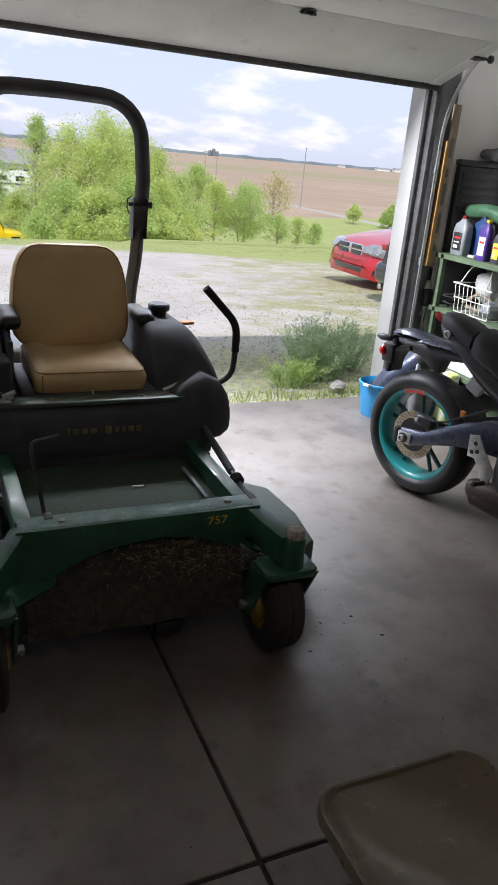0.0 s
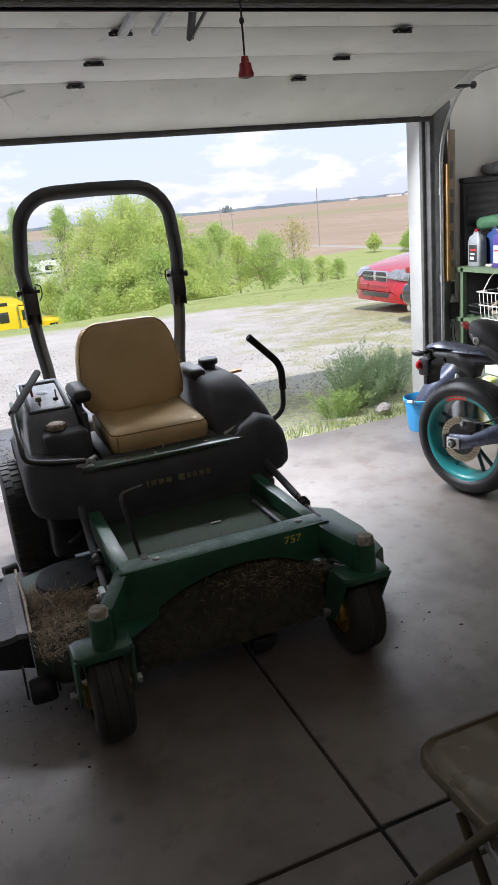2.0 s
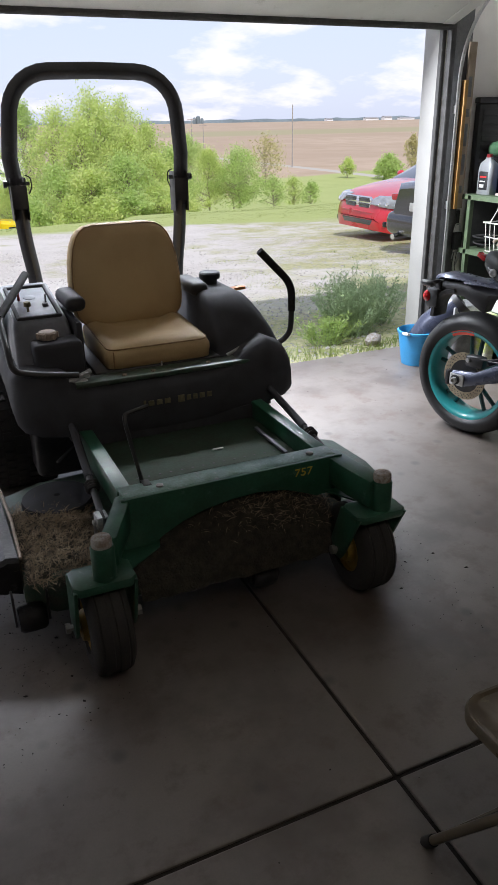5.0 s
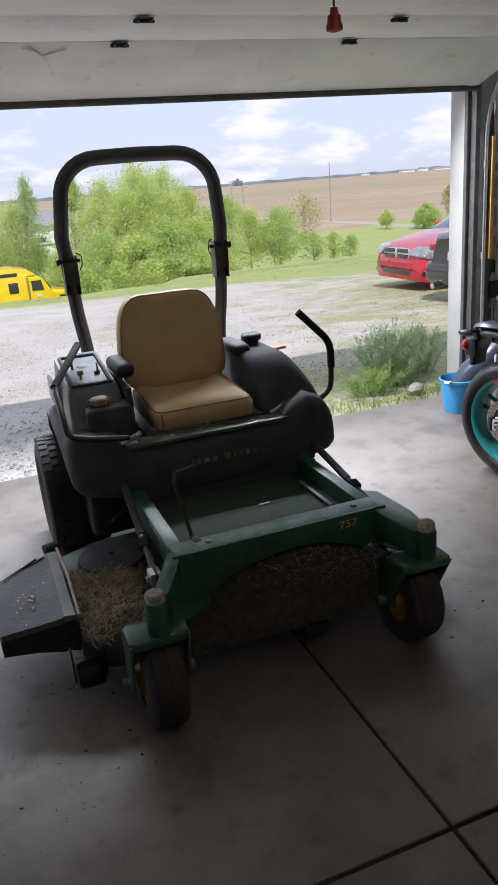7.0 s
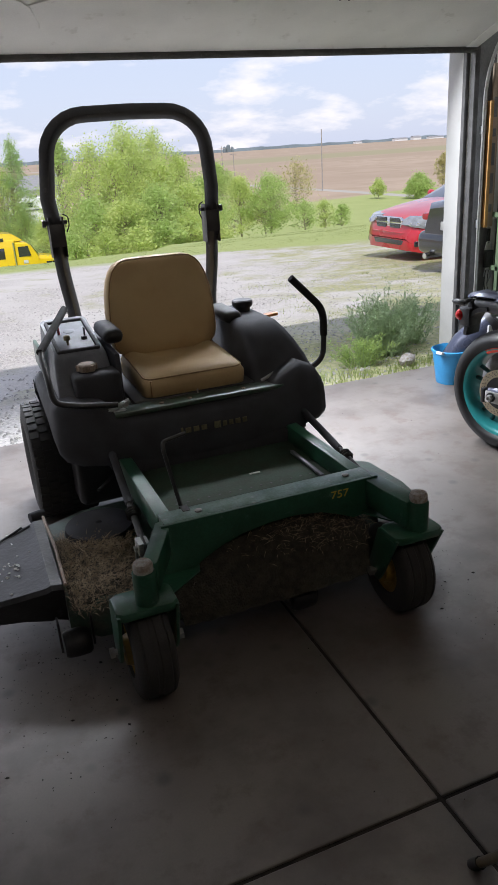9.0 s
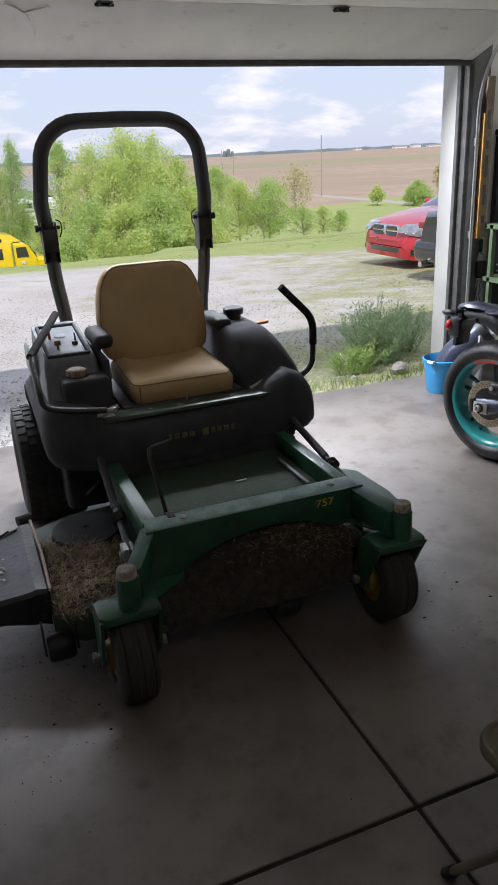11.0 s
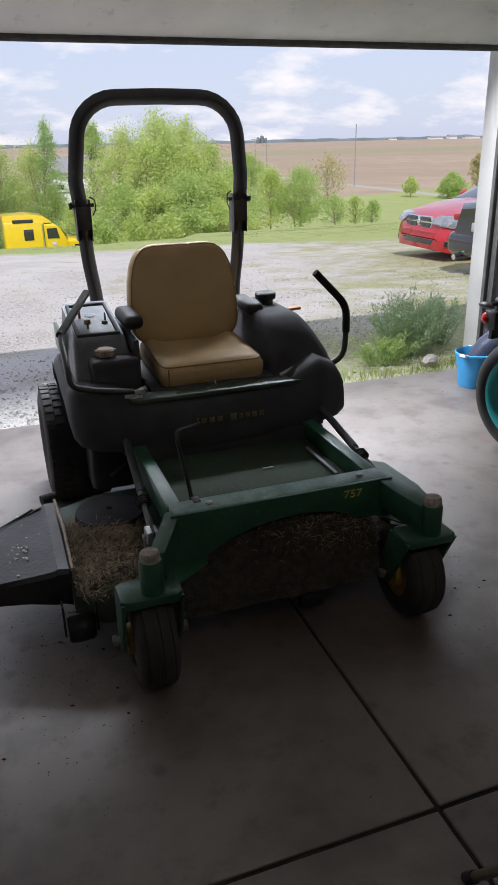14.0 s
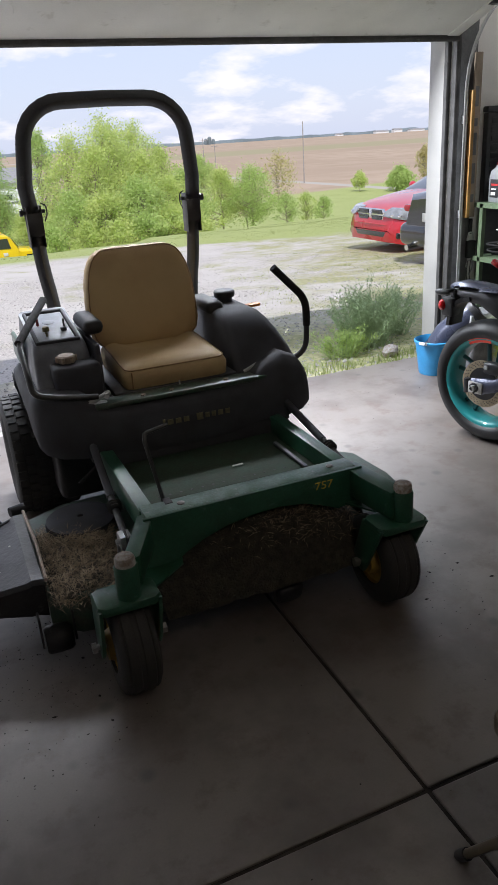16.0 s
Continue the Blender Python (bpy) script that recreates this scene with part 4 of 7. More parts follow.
for x, y, w, h in ((1010, 1560, 34, 7), (1060, 1570, 22, 9), (1110, 1565, 40, 6), (905, 1570, 16, 6)):
    far_shed = thing("farm_building", (x, y, -4.6), "small white farm building on the horizon", "building", "farm buildings on the horizon")
    part("wall", span(B(), (x - w / 2, y - 6, -5), (x + w / 2, y + 6, -4.6 + h * 0.6)), M["siding"], far_shed)
    part("roof", prism(B(), [(y - 7, -4.6 + h * 0.6), (y + 7, -4.6 + h * 0.6), (y, -4.6 + h)], w, yz(x - w / 2)), M["house_roof"], far_shed)
# silos share the woods' haze tint
elev = thing("grain_elevator", (550, 1465, -4.6), "grain elevator tower on the horizon, haze painted in", "silo")
for dx, w, h in ((-6, 7, 9), (2, 8, 12), (10, 6, 8)):
    part("silo", lathe(B(), [(w / 2, -0.5), (w / 2, h), (w / 4, h + 2), (0.2, h + 2.4)], Matrix.Translation((550 + dx, 1465, -4.6)), 12), M["far_haze"], elev)


def utility_pole(x, y, top, arms=True):
    root = thing("utility_pole", (x, y, ground_z(x, y)), "weathered wooden utility pole in the field", "utility pole", "poles along the lane")
    z = ground_z(x, y)
    part("post", tube(B(), [(x, y, z - 0.3), (x, y, top)], [0.13, 0.09], 8), M["pole_wood"], root)
    if arms:
        part("crossarm", span(B(), (x - 1.1, y - 0.06, top - 0.7), (x + 1.1, y + 0.06, top - 0.55), 0.01), M["pole_wood"], root)
    return root


utility_pole(77.6, 150, 4.3, False)
utility_pole(73.3, 200, 2.4)
utility_pole(78.5, 205, 0.8)

house = thing("house", (14.5, 132, -8), "white-sided house with a pale grey roof", "house")
part("wall", span(B(), (10.5, 130, -8.2), (19.0, 138, -2.7), 0.02), M["siding"], house)
part("roof", prism(B(), [(129.3, -2.7), (138.7, -2.7), (134, -0.5)], 9.3, yz(10.1)), M["house_roof"], house)
for x in (11.6, 14.2, 16.8):
    part("window", span(B(), (x, 129.95, -4.6), (x + 0.9, 130.05, -3.4), 0.01), M["car_glass"], house)
camper = thing("camper", (13.4, 118, -7.9), "white camper trailer parked by the house", "camper")
part("body", span(B(), (10.8, 117, -7.2), (16.4, 119.4, -3.3), 0.2, 3), M["siding"], camper)
part("stripe", span(B(), (10.9, 116.97, -5.2), (16.3, 117.02, -4.9)), M["trailer"], camper)
for x in (11.6, 14.0):
    part("window", span(B(), (x, 116.96, -4.6), (x + 1.2, 117.03, -3.9), 0.01), M["car_glass"], camper)
for x in (13.0, 14.0):
    part("wheel", lathe(B(), [(0.1, -0.12), (0.36, -0.12), (0.36, 0.12), (0.1, 0.12)], wheel_axis((x, 117.1, -7.6), (0, 1, 0)), 14), M["rubber"], camper)


# ---- riding mower ----
mower = thing("riding_mower", (0.81, 2.9, 0.0), "green and black zero-turn riding mower with a tan seat", "lawn mower")


def rear_wheel(x, y):
    c = (x, y, 0.281)
    rim = part("rear_wheel", lathe(B(), [(0.03, -0.07), (0.07, -0.07), (0.09, -0.03), (0.14, -0.02), (0.155, -0.115), (0.168, -0.125), (0.150, -0.09), (0.150, 0.09), (0.168, 0.125), (0.155, 0.115), (0.14, 0.02), (0.09, 0.03), (0.03, 0.03)], wheel_axis(c), 28), M["yellow"], mower, "dull yellow steel wheel")
    t = B()
    prof = [(0.160, -0.120), (0.185, -0.138), (0.235, -0.142), (0.272, -0.134), (0.290, -0.112), (0.295, -0.06), (0.297, 0.0), (0.295, 0.06), (0.290, 0.112), (0.272, 0.134), (0.235, 0.142), (0.185, 0.138), (0.160, 0.120)]
    prof = [(r - 0.020 if r > 0.2 else r, h) for r, h in prof]
    lathe(t, prof, wheel_axis(c), 48)
    # blocky turf tread, rows of lugs across the crown and shoulders
    for k in range(40):
        for row, (w, off) in enumerate(((-0.112, 0.0), (-0.070, 0.5), (-0.024, 0.0), (0.024, 0.5), (0.070, 0.0), (0.112, 0.5))):
            a = 2 * math.pi * (k + off) / 40
            rr = 0.2755 if abs(w) < 0.1 else 0.270
            m = Matrix.Translation(c) @ Matrix.Rotation(a, 4, "X") @ Matrix.Translation((w, 0, rr))
            merge(t, box(B(), (0, 0, 0), (0.036, 0.031, 0.013)), m)
    part("tyre", t, M["rubber"], rim, "worn turf tyre with block tread")


rear_wheel(0.280, 3.55)
rear_wheel(1.345, 3.55)


def caster(x, y, wy, wx):
    """Front caster: socket tube with rusty cap, fork and a smooth ribbed wheel."""
    part("caster_socket", lathe(B(), [(0.034, 0.335), (0.036, 0.345), (0.036, 0.462), (0.033, 0.468)], Matrix.Translation((x, y, 0)), 20), M["green"], mower)
    part("caster_cap", lathe(B(), [(0.031, 0.4685), (0.031, 0.486), (0.027, 0.496), (0.010, 0.500)], Matrix.Translation((x, y, 0)), 18), M["rust"], mower, "pale rusty grease cap")
    t = B()
    prism(t, [(-0.097, -0.035), (-0.075, -0.055), (0.075, -0.055), (0.097, -0.035), (0.097, 0.055), (0.075, 0.075), (-0.075, 0.075), (-0.097, 0.055)], 0.034, Matrix.Translation((wx, y + 0.012, 0.328)), 0.013)
    for s in (-1, 1):
        arm = [(y - 0.040, 0.350), (y + 0.082, 0.350), (wy + 0.045, 0.190), (wy + 0.02, 0.140), (wy - 0.02, 0.140), (wy - 0.045, 0.175)]
        prism(t, arm, 0.012, yz(wx + s * 0.090 - 0.006), 0.003)
    part("caster_fork", t, M["green"], mower)
    wheel = part("caster_wheel", lathe(B(), [(0.02, -0.075), (0.045, -0.075), (0.055, -0.05), (0.085, -0.045), (0.095, -0.062), (0.095, 0.062), (0.085, 0.045), (0.055, 0.05), (0.045, 0.075), (0.02, 0.075)], wheel_axis((wx, wy, 0.168)), 24), M["yellow"], mower, "yellow caster hub")
    part("tyre", lathe(B(), [(0.090, -0.064), (0.110, -0.062), (0.140, -0.062), (0.158, -0.052), (0.163, -0.043), (0.160, -0.039), (0.165, -0.035), (0.166, -0.010), (0.162, -0.006), (0.162, 0.006), (0.166, 0.010), (0.165, 0.035), (0.160, 0.039), (0.163, 0.043), (0.158, 0.052), (0.140, 0.062), (0.110, 0.062), (0.090, 0.064)], wheel_axis((wx, wy, 0.168)), 40), M["rubber"], wheel, "dusty ribbed caster tyre")
    t = tube(B(), [(wx - 0.120, wy, 0.172), (wx + 0.120, wy, 0.172)], 0.010, 8)
    for s in (-1, 1):
        lathe(t, [(0.018, -0.007), (0.018, 0.007)], wheel_axis((wx + s * 0.112, wy, 0.172)), 6)
    part("axle_bolt", t, M["steel"], mower, "bare steel axle bolt")


caster(0.325, 2.019, 2.075, 0.318)
caster(1.285, 2.019, 2.115, 1.272)

# front frame: rails, crossbar with its arched front plate, diagonal arms
for x in (0.472, 1.214):
    part("frame_rail", span(B(), (x - 0.026, 2.30, 0.385), (x + 0.026, 3.05, 0.482), 0.006), M["green"], mower)
# paler than the other green parts: its top carries painted sky sheen
part("crossbar", span(B(), (0.452, 2.236, 0.440), (1.236, 2.322, 0.486), 0.005), M["green_sheen_worn"], mower, "green crossbar with worn top face, sky sheen painted in")
arch = [(0.440, 0.4855), (0.405, 0.300), (0.500, 0.286), (0.530, 0.298), (0.575, 0.330), (0.64, 0.362), (0.72, 0.388), (0.82, 0.404), (0.92, 0.408), (1.02, 0.394), (1.09, 0.368), (1.15, 0.342), (1.250, 0.350), (1.250, 0.4855)]
part("front_plate", prism(B(), arch, 0.014, xz(2.236), 0.002), M["green"], mower)
for x0, x1, s in ((0.462, 0.340, -1), (1.226, 1.270, 1)):
    rings = []
    for x, y, zt, zb in ((x0, 2.285, 0.484, 0.385), (x0 + (x1 - x0) * 0.5, 2.16, 0.474, 0.372), (x1, 2.035, 0.472, 0.372)):
        rings.append([(x - 0.034, y - 0.022, zb), (x + 0.034, y - 0.004 * s, zb), (x + 0.034, y - 0.004 * s, zt), (x - 0.034, y - 0.022, zt)])
    t = ring_loft(B(), rings)
    bmesh.ops.bevel(t, geom=t.edges[:], offset=0.005, segments=2, profile=0.5, affect="EDGES")
    part("caster_arm", t, M["green"], mower)
part("gusset", prism(B(), [(1.17, 2.24), (1.245, 2.10), (1.27, 2.09), (1.262, 2.24)], 0.006, Matrix.Translation((0, 0, 0.352))), M["green"], mower)
part("gusset", prism(B(), [(0.41, 2.24), (0.385, 2.10), (0.40, 2.09), (0.55, 2.20), (0.56, 2.24)], 0.006, Matrix.Translation((0, 0, 0.30))), M["green"], mower)
for x, y in ((0.583, 2.271), (1.148, 2.278)):
    part("frame_bolt", lathe(B(), [(0.013, 0.487), (0.013, 0.491), (0.008, 0.4935), (0.002, 0.494)], Matrix.Translation((x, y, 0)), 12), M["steel"], mower, "bright bolt head")
t = B()
span(t, (0.499, 2.34, 0.405), (1.187, 2.86, 0.413), 0.002)
part("foot_plate", t, M["plate_green"], mower, "dusty dark green foot plate")
holes = B()
for i in range(14):
    for j in range(3):
        lathe(holes, [(0.005, 0.4131), (0.005, 0.4136), (0.001, 0.4137)], Matrix.Translation((0.57 + i * 0.042 + 0.02 * (j % 2), 2.40 + j * 0.05, 0)), 8)
part("drain_holes", holes, M["label_black"], mower, "rows of small drain holes")["kind"] = "stuff"
part("toe_ledge", span(B(), (0.499, 2.322, 0.380), (1.187, 2.345, 0.440), 0.003), M["green"], mower)
part("inner_strut", span(B(), (1.130, 2.44, 0.418), (1.146, 2.72, 0.430), 0.003), M["panel_grey"], mower, "bare steel strut")
part("tread_tab", span(B(), (0.90, 2.60, 0.4175), (0.945, 2.608, 0.421), 0.001), M["label_white"], mower, "white scuff strip")
part("lift_pedal", tube(B(), bend([(0.548, 2.335, 0.440), (0.540, 2.345, 0.500), (0.510, 2.37, 0.690), (0.515, 2.385, 0.712), (0.60, 2.40, 0.722)], 0.02), 0.0075, 8), M["black_paint"], mower, "bent black pedal rod")
part("pedal_slot", span(B(), (0.535, 2.290, 0.4862), (0.562, 2.335, 0.4885), 0.001), M["black_paint"], mower)
# model number on the front plate
txt = bpy.data.curves.new("number", "FONT")
txt.body, txt.size, txt.extrude, txt.align_x = "757", 0.042, 0.0008, "CENTER"
txt_ob = new("number_text", txt)
dg = bpy.context.evaluated_depsgraph_get()
num_me = bpy.data.meshes.new_from_object(txt_ob.evaluated_get(dg))
bpy.data.objects.remove(txt_ob)
num_me.transform(Matrix.Translation((1.094 - 0.81, 2.221 - 2.9, 0.436)) @ Matrix.Rotation(radians(90), 4, "X") @ Matrix.Diagonal((1.15, 1, 1, 1)))
num_me.materials.append(M["decal_bright"])
num = new("model_number", num_me)
num.parent = mower
tagged(num, "yellow model number decal")

# lift links beside the rails: rod, ringed boot, fork end with its pin, hanger plate
for x, s in ((0.405, -1), (1.300, 1)):
    lo, hi = Vector((x, 2.36, 0.345 if s < 0 else 0.395)), Vector((x - 0.02 * s, 2.90, 0.510 if s < 0 else 0.525))
    link = part("lift_link", tube(B(), [lo, hi], 0.0125, 12), M["black_paint"], mower)
    part("sleeve", tube(B(), [lo.lerp(hi, 0.42), lo.lerp(hi, 0.98)], 0.0155, 14), M["black"], link, "black plastic sleeve")
    ring = [lo.lerp(hi, 0.29 + 0.012 * k) for k in range(6)]
    part("collar", tube(B(), ring, [0.020, 0.027, 0.022, 0.027, 0.022, 0.027], 14), M["black_worn"], link, "ringed rubber collar")
    t = box(B(), lo + Vector((0.003 * s, 0.02, 0.0)), (0.042, 0.060, 0.050), 0.006)
    tube(t, [lo + Vector((-0.035, 0.015, 0)), lo + Vector((0.035, 0.015, 0))], 0.010, 8)
    part("fork_end", t, M["steel_dull"] if s < 0 else M["black_paint"], link, "grimy steel fork end")
    part("hanger_plate", prism(B(), [(2.30, 0.24), (2.42, 0.24), (2.44, 0.34), (2.40, 0.385), (2.34, 0.37)], 0.008, yz(x - 0.004), 0.002), M["black_paint"], mower)
    part("hanger_chain", tube(B(), [(x + 0.022 * s, 2.40, 0.33), (x + 0.024 * s, 2.41, 0.25)], 0.007, 6), M["steel_dull"], mower, "short steel hanger chain")

# cutting deck
deck_out = [(0.115, 2.35), (0.20, 2.27), (0.55, 2.23), (0.95, 2.215), (1.42, 2.25), (1.565, 2.36), (1.600, 2.58), (1.585, 2.84), (1.42, 3.00), (0.60, 3.02), (0.28, 3.00), (0.115, 2.92)]
t = prism(B(), deck_out, 0.145, Matrix.Translation((0, 0, 0.095)), 0.020)
part("deck_shell", t, M["green_deck"], mower, "dusty green cutting deck")
for x, y, r in ((0.315, 2.755, 0.135), (1.33, 2.70, 0.13)):
    t = lathe(B(), [(r * 0.98, 0.248), (r, 0.262), (r * 0.97, 0.278), (0.03, 0.286), (0.012, 0.286), (0.011, 0.276), (0.001, 0.276)], Matrix.Translation((x, y, 0)) @ Matrix.Diagonal((1, 1.02, 1, 1)), 36)
    part("belt_cover", t, M["black"], mower, "round black plastic belt cover")
rings = []
for x, zt, y0, y1 in ((0.112, 0.292, 2.340, 2.885), (0.075, 0.296, 2.342, 2.88), (0.06, 0.288, 2.345, 2.878), (-0.03, 0.270, 2.368, 2.855), (-0.11, 0.252, 2.392, 2.825), (-0.138, 0.246, 2.400, 2.82), (-0.143, 0.240, 2.406, 2.815)):
    zb = zt - float(np.interp(x, [-0.13, -0.03, 0.05, 0.112], [0.085, 0.105, 0.130, 0.145]))
    rings.append([(x, y0 + 0.015, zb), (x, y1, zb + 0.03), (x, y1, zt - 0.008), (x, y1 - 0.012, zt), (x, y0 + 0.016, zt - 0.002), (x, y0, zt - 0.014)])
chute = part("discharge_chute", rough_up(ring_loft(B(), rings), 0.003, 11), M["black_worn"], mower, "scuffed black rubber discharge chute", 22)
for i in range(2):
    part("chute_rib", tube(B(), [(-0.105, 2.80 - 0.02 * i, 0.248), (0.03 + 0.03 * i, 2.85, 0.288)], 0.005, 6), M["black_worn"], chute)
r2 = random.Random(8)
t = B()
for i in range(26):
    x, y = r2.gauss(-0.03, 0.03), r2.gauss(2.58, 0.07)
    box(t, (x, y, np.interp(x, [-0.118, -0.07, -0.01, 0.07], [0.241, 0.2592, 0.2772, 0.291])), (r2.uniform(0.003, 0.010), r2.uniform(0.004, 0.016), 0.002), 0, Matrix.Rotation(r2.uniform(0, 3), 3, "Z"))
ob = part("paint_flecks", t, M["label_white"], chute, "white paint flecks")
ob["kind"] = "stuff"
part("chute_hinge_rod", tube(B(), [(0.118, 2.895, 0.292), (0.126, 2.60, 0.300), (0.120, 2.345, 0.292)], 0.006, 8), M["cap_tan"], mower, "pale straight hinge rod")
for x, y in ((0.125, 2.30), (0.92, 2.20), (1.46, 2.33)):
    roller = part("anti_scalp_roller", lathe(B(), [(0.010, -0.045), (0.040, -0.045), (0.047, -0.035), (0.049, 0.0), (0.047, 0.035), (0.040, 0.045), (0.010, 0.045)], wheel_axis((x, y, 0.090)), 20), M["black_worn"], mower, "black plastic deck roller")
    for s in (-1, 1):
        part("roller_bracket", span(B(), (x + s * 0.054 - 0.004, y - 0.02, 0.075), (x + s * 0.054 + 0.004, y + 0.03, 0.19), 0.002), M["black_paint"], roller)
part("rear_deck_roller", lathe(B(), [(0.01, -0.03), (0.022, -0.03), (0.022, 0.03), (0.01, 0.03)], wheel_axis((0.100, 2.95, 0.275), (1, 0.3, 0)), 14), M["black"], mower)

# clippings on the deck
bedv = B()
gxs, gys = np.linspace(0.125, 0.40, 16), np.linspace(2.275, 2.76, 20)
grid = [[bedv.verts.new((x, y, 0.244 + 0.028 * max(0, math.sin(math.pi * (x - 0.13) / 0.26)) * max(0, math.sin(math.pi * min(1, (y - 2.26) / 0.48))) - 0.35 * max(0, 2.32 - y) + 0.010 * noise.noise((x * 25, y * 25, 0)))) for x in gxs] for y in gys]
for a, b in zip(grid, grid[1:]):
    for i in range(len(a) - 1):
        bedv.faces.new((a[i], a[i + 1], b[i + 1], b[i]))


def heap_z(x, y):
    """Height of the mound under the arch: highest behind the plate, falling away to the deck's front lip."""
    across = max(0, math.sin(math.pi * min(1, max(0, (x - 0.42) / 0.90)))) ** 0.6
    along = float(np.interp(y, [2.13, 2.17, 2.21, 2.26, 2.34, 2.50], [0.0, 0.45, 0.75, 0.95, 1.0, 0.7]))
    return 0.150 + 0.255 * across * along


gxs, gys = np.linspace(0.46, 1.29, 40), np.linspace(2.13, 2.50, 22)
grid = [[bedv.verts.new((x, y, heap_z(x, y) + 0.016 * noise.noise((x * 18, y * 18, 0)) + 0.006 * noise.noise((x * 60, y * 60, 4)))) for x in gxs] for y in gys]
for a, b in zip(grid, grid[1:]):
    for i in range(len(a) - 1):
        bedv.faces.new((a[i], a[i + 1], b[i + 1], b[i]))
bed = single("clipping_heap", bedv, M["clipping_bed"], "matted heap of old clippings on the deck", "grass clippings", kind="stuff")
vs, fs = [], []
for k in range(6600):
    if k < 4600:
        x, y = rng.uniform(0.130, 0.41), rng.uniform(2.245, 2.77)
        z = 0.247 + 0.028 * max(0, math.sin(math.pi * (x - 0.13) / 0.26)) * max(0, math.sin(math.pi * min(1, max(0, y - 2.26) / 0.48))) - 0.35 * max(0, 2.32 - y)
    else:
        x, y = rng.normal(0.98, 0.13), 2.17 + 0.22 * rng.random() ** 0.7
        z = heap_z(x, y) + 0.004
    a, ln, el = rng.uniform(0, 6.28), rng.uniform(0.015, 0.05), rng.normal(0.1, 0.25)
    d = np.array([math.cos(a), math.sin(a), el]) * ln
    w = np.array([-math.sin(a), math.cos(a), 0.4]) * rng.uniform(0.0008, 0.0018)
    p = np.array([x, y, z + rng.uniform(0, 0.014)])
    i = len(vs)
    vs += [tuple(p - w), tuple(p + d * 0.5 - w + [0, 0, 0.004]), tuple(p + d), tuple(p + d * 0.5 + w + [0, 0, 0.004])]
    fs.append((i, i + 1, i + 2, i + 3))
tagged(new("clippings", cards(vs, fs, M["clippings"], "clippings")), "dry straw-coloured clippings strewn over the deck", "grass clippings", kind="stuff")

# body: black moulded pod between and over the rear wheels
ST = [(0.226, 0.545, 0.640, 3.02), (0.236, 0.490, 0.685, 2.97), (0.258, 0.463, 0.708, 2.94), (0.310, 0.448, 0.716, 2.905), (0.420, 0.440, 0.700, 2.875), (0.480, 0.436, 0.652, 2.862), (0.62, 0.432, 0.640, 2.852), (0.81, 0.430, 0.640, 2.848), (1.00, 0.432, 0.642, 2.852), (1.14, 0.436, 0.655, 2.862), (1.20, 0.440, 0.700, 2.870), (1.29, 0.446, 0.735, 2.885), (1.37, 0.456, 0.700, 2.905), (1.415, 0.475, 0.640, 2.935), (1.436, 0.520, 0.590, 2.98)]
rings = []
for x, zb, zt, yf in ST:
    hgt = zt - zb
    yb = 3.60
    rings.append([(x, yf + 0.050, zb), (x, yf + 0.012, zb + 0.05 * hgt), (x, yf, zb + 0.18 * hgt), (x, yf + 0.006, zb + 0.55 * hgt), (x, yf + 0.020, zb + 0.80 * hgt), (x, yf + 0.045, zt - 0.03 * hgt), (x, yf + 0.085, zt), (x, 3.2, zt + 0.004), (x, yb, zt - 0.01), (x, yb + 0.02, zt - 0.05), (x, yb + 0.02, zb + 0.12), (x, 3.20, zb + 0.05)])
part("body", ring_loft(B(), rings), M["black"], mower, "dusty black moulded body with fenders", 50)
# worn lettering on the body front, as plain bars
bars = [(0.010, 0.030), (0.024, 0.022), (0.024, 0.022), (0.024, 0.022), (0.0, 0.0), (0.028, 0.030), (0.018, 0.022), (0.018, 0.022), (0.022, 0.022), (0.020, 0.022)]
x = 0.708
for w, hh in bars:
    if w:
        part("decal_bar", box(B(), (x + w / 2, 2.8475, 0.556), (w, 0.003, hh), 0.0008), M["decal"], mower, "worn dull yellow lettering bar")
    x += (w or 0.012) + 0.010
part("sill_plate", span(B(), (0.46, 2.895, 0.642), (1.20, 2.985, 0.662), 0.006), M["green_deck"], mower, "green sill plate under the seat")
for x, y in ((0.66, 2.925), (0.78, 2.925), (1.02, 2.93)):
    part("sill_bolt", lathe(B(), [(0.010, 0.662), (0.010, 0.668), (0.003, 0.670)], Matrix.Translation((x, y, 0)), 8), M["cap_tan"], mower)
part("seat_pan", span(B(), (0.56, 2.99, 0.640), (1.10, 3.45, 0.668), 0.01), M["black_paint"], mower)
part("seat_pin", tube(B(), [(0.835, 2.985, 0.646), (0.835, 2.985, 0.678)], 0.004, 6), M["label_white"], mower)

# left console
rings = []
for z, x0, x1, y0, y1 in ((0.66, 0.270, 0.520, 3.04, 3.62), (0.70, 0.272, 0.518, 3.05, 3.62), (0.80, 0.282, 0.512, 3.13, 3.61), (0.845, 0.288, 0.508, 3.16, 3.60)):
    cx, cy = (x0 + x1) / 2, (y0 + y1) / 2
    rings.append([(cx + px, cy + py, z) for px, py in rrect(x1 - x0, y1 - y0, 0.025, 3)])
cx, cy = 0.398, 3.39
rings.append([(cx + px, cy + py, 0.862 + 0.16 * (py + 0.21)) for px, py in rrect(0.205, 0.42, 0.03, 3)])
console = part("console", ring_loft(B(), rings), M["panel_grey"], mower, "grey moulded control console", 35)
part("console_cheek", span(B(), (0.336, 3.030, 0.640), (0.532, 3.165, 0.796), 0.020, 3), M["black"], console, "black front housing")
part("console_side", span(B(), (0.520, 3.08, 0.650), (0.545, 3.56, 0.858), 0.010, 2), M["black"], console, "black inner side panel")
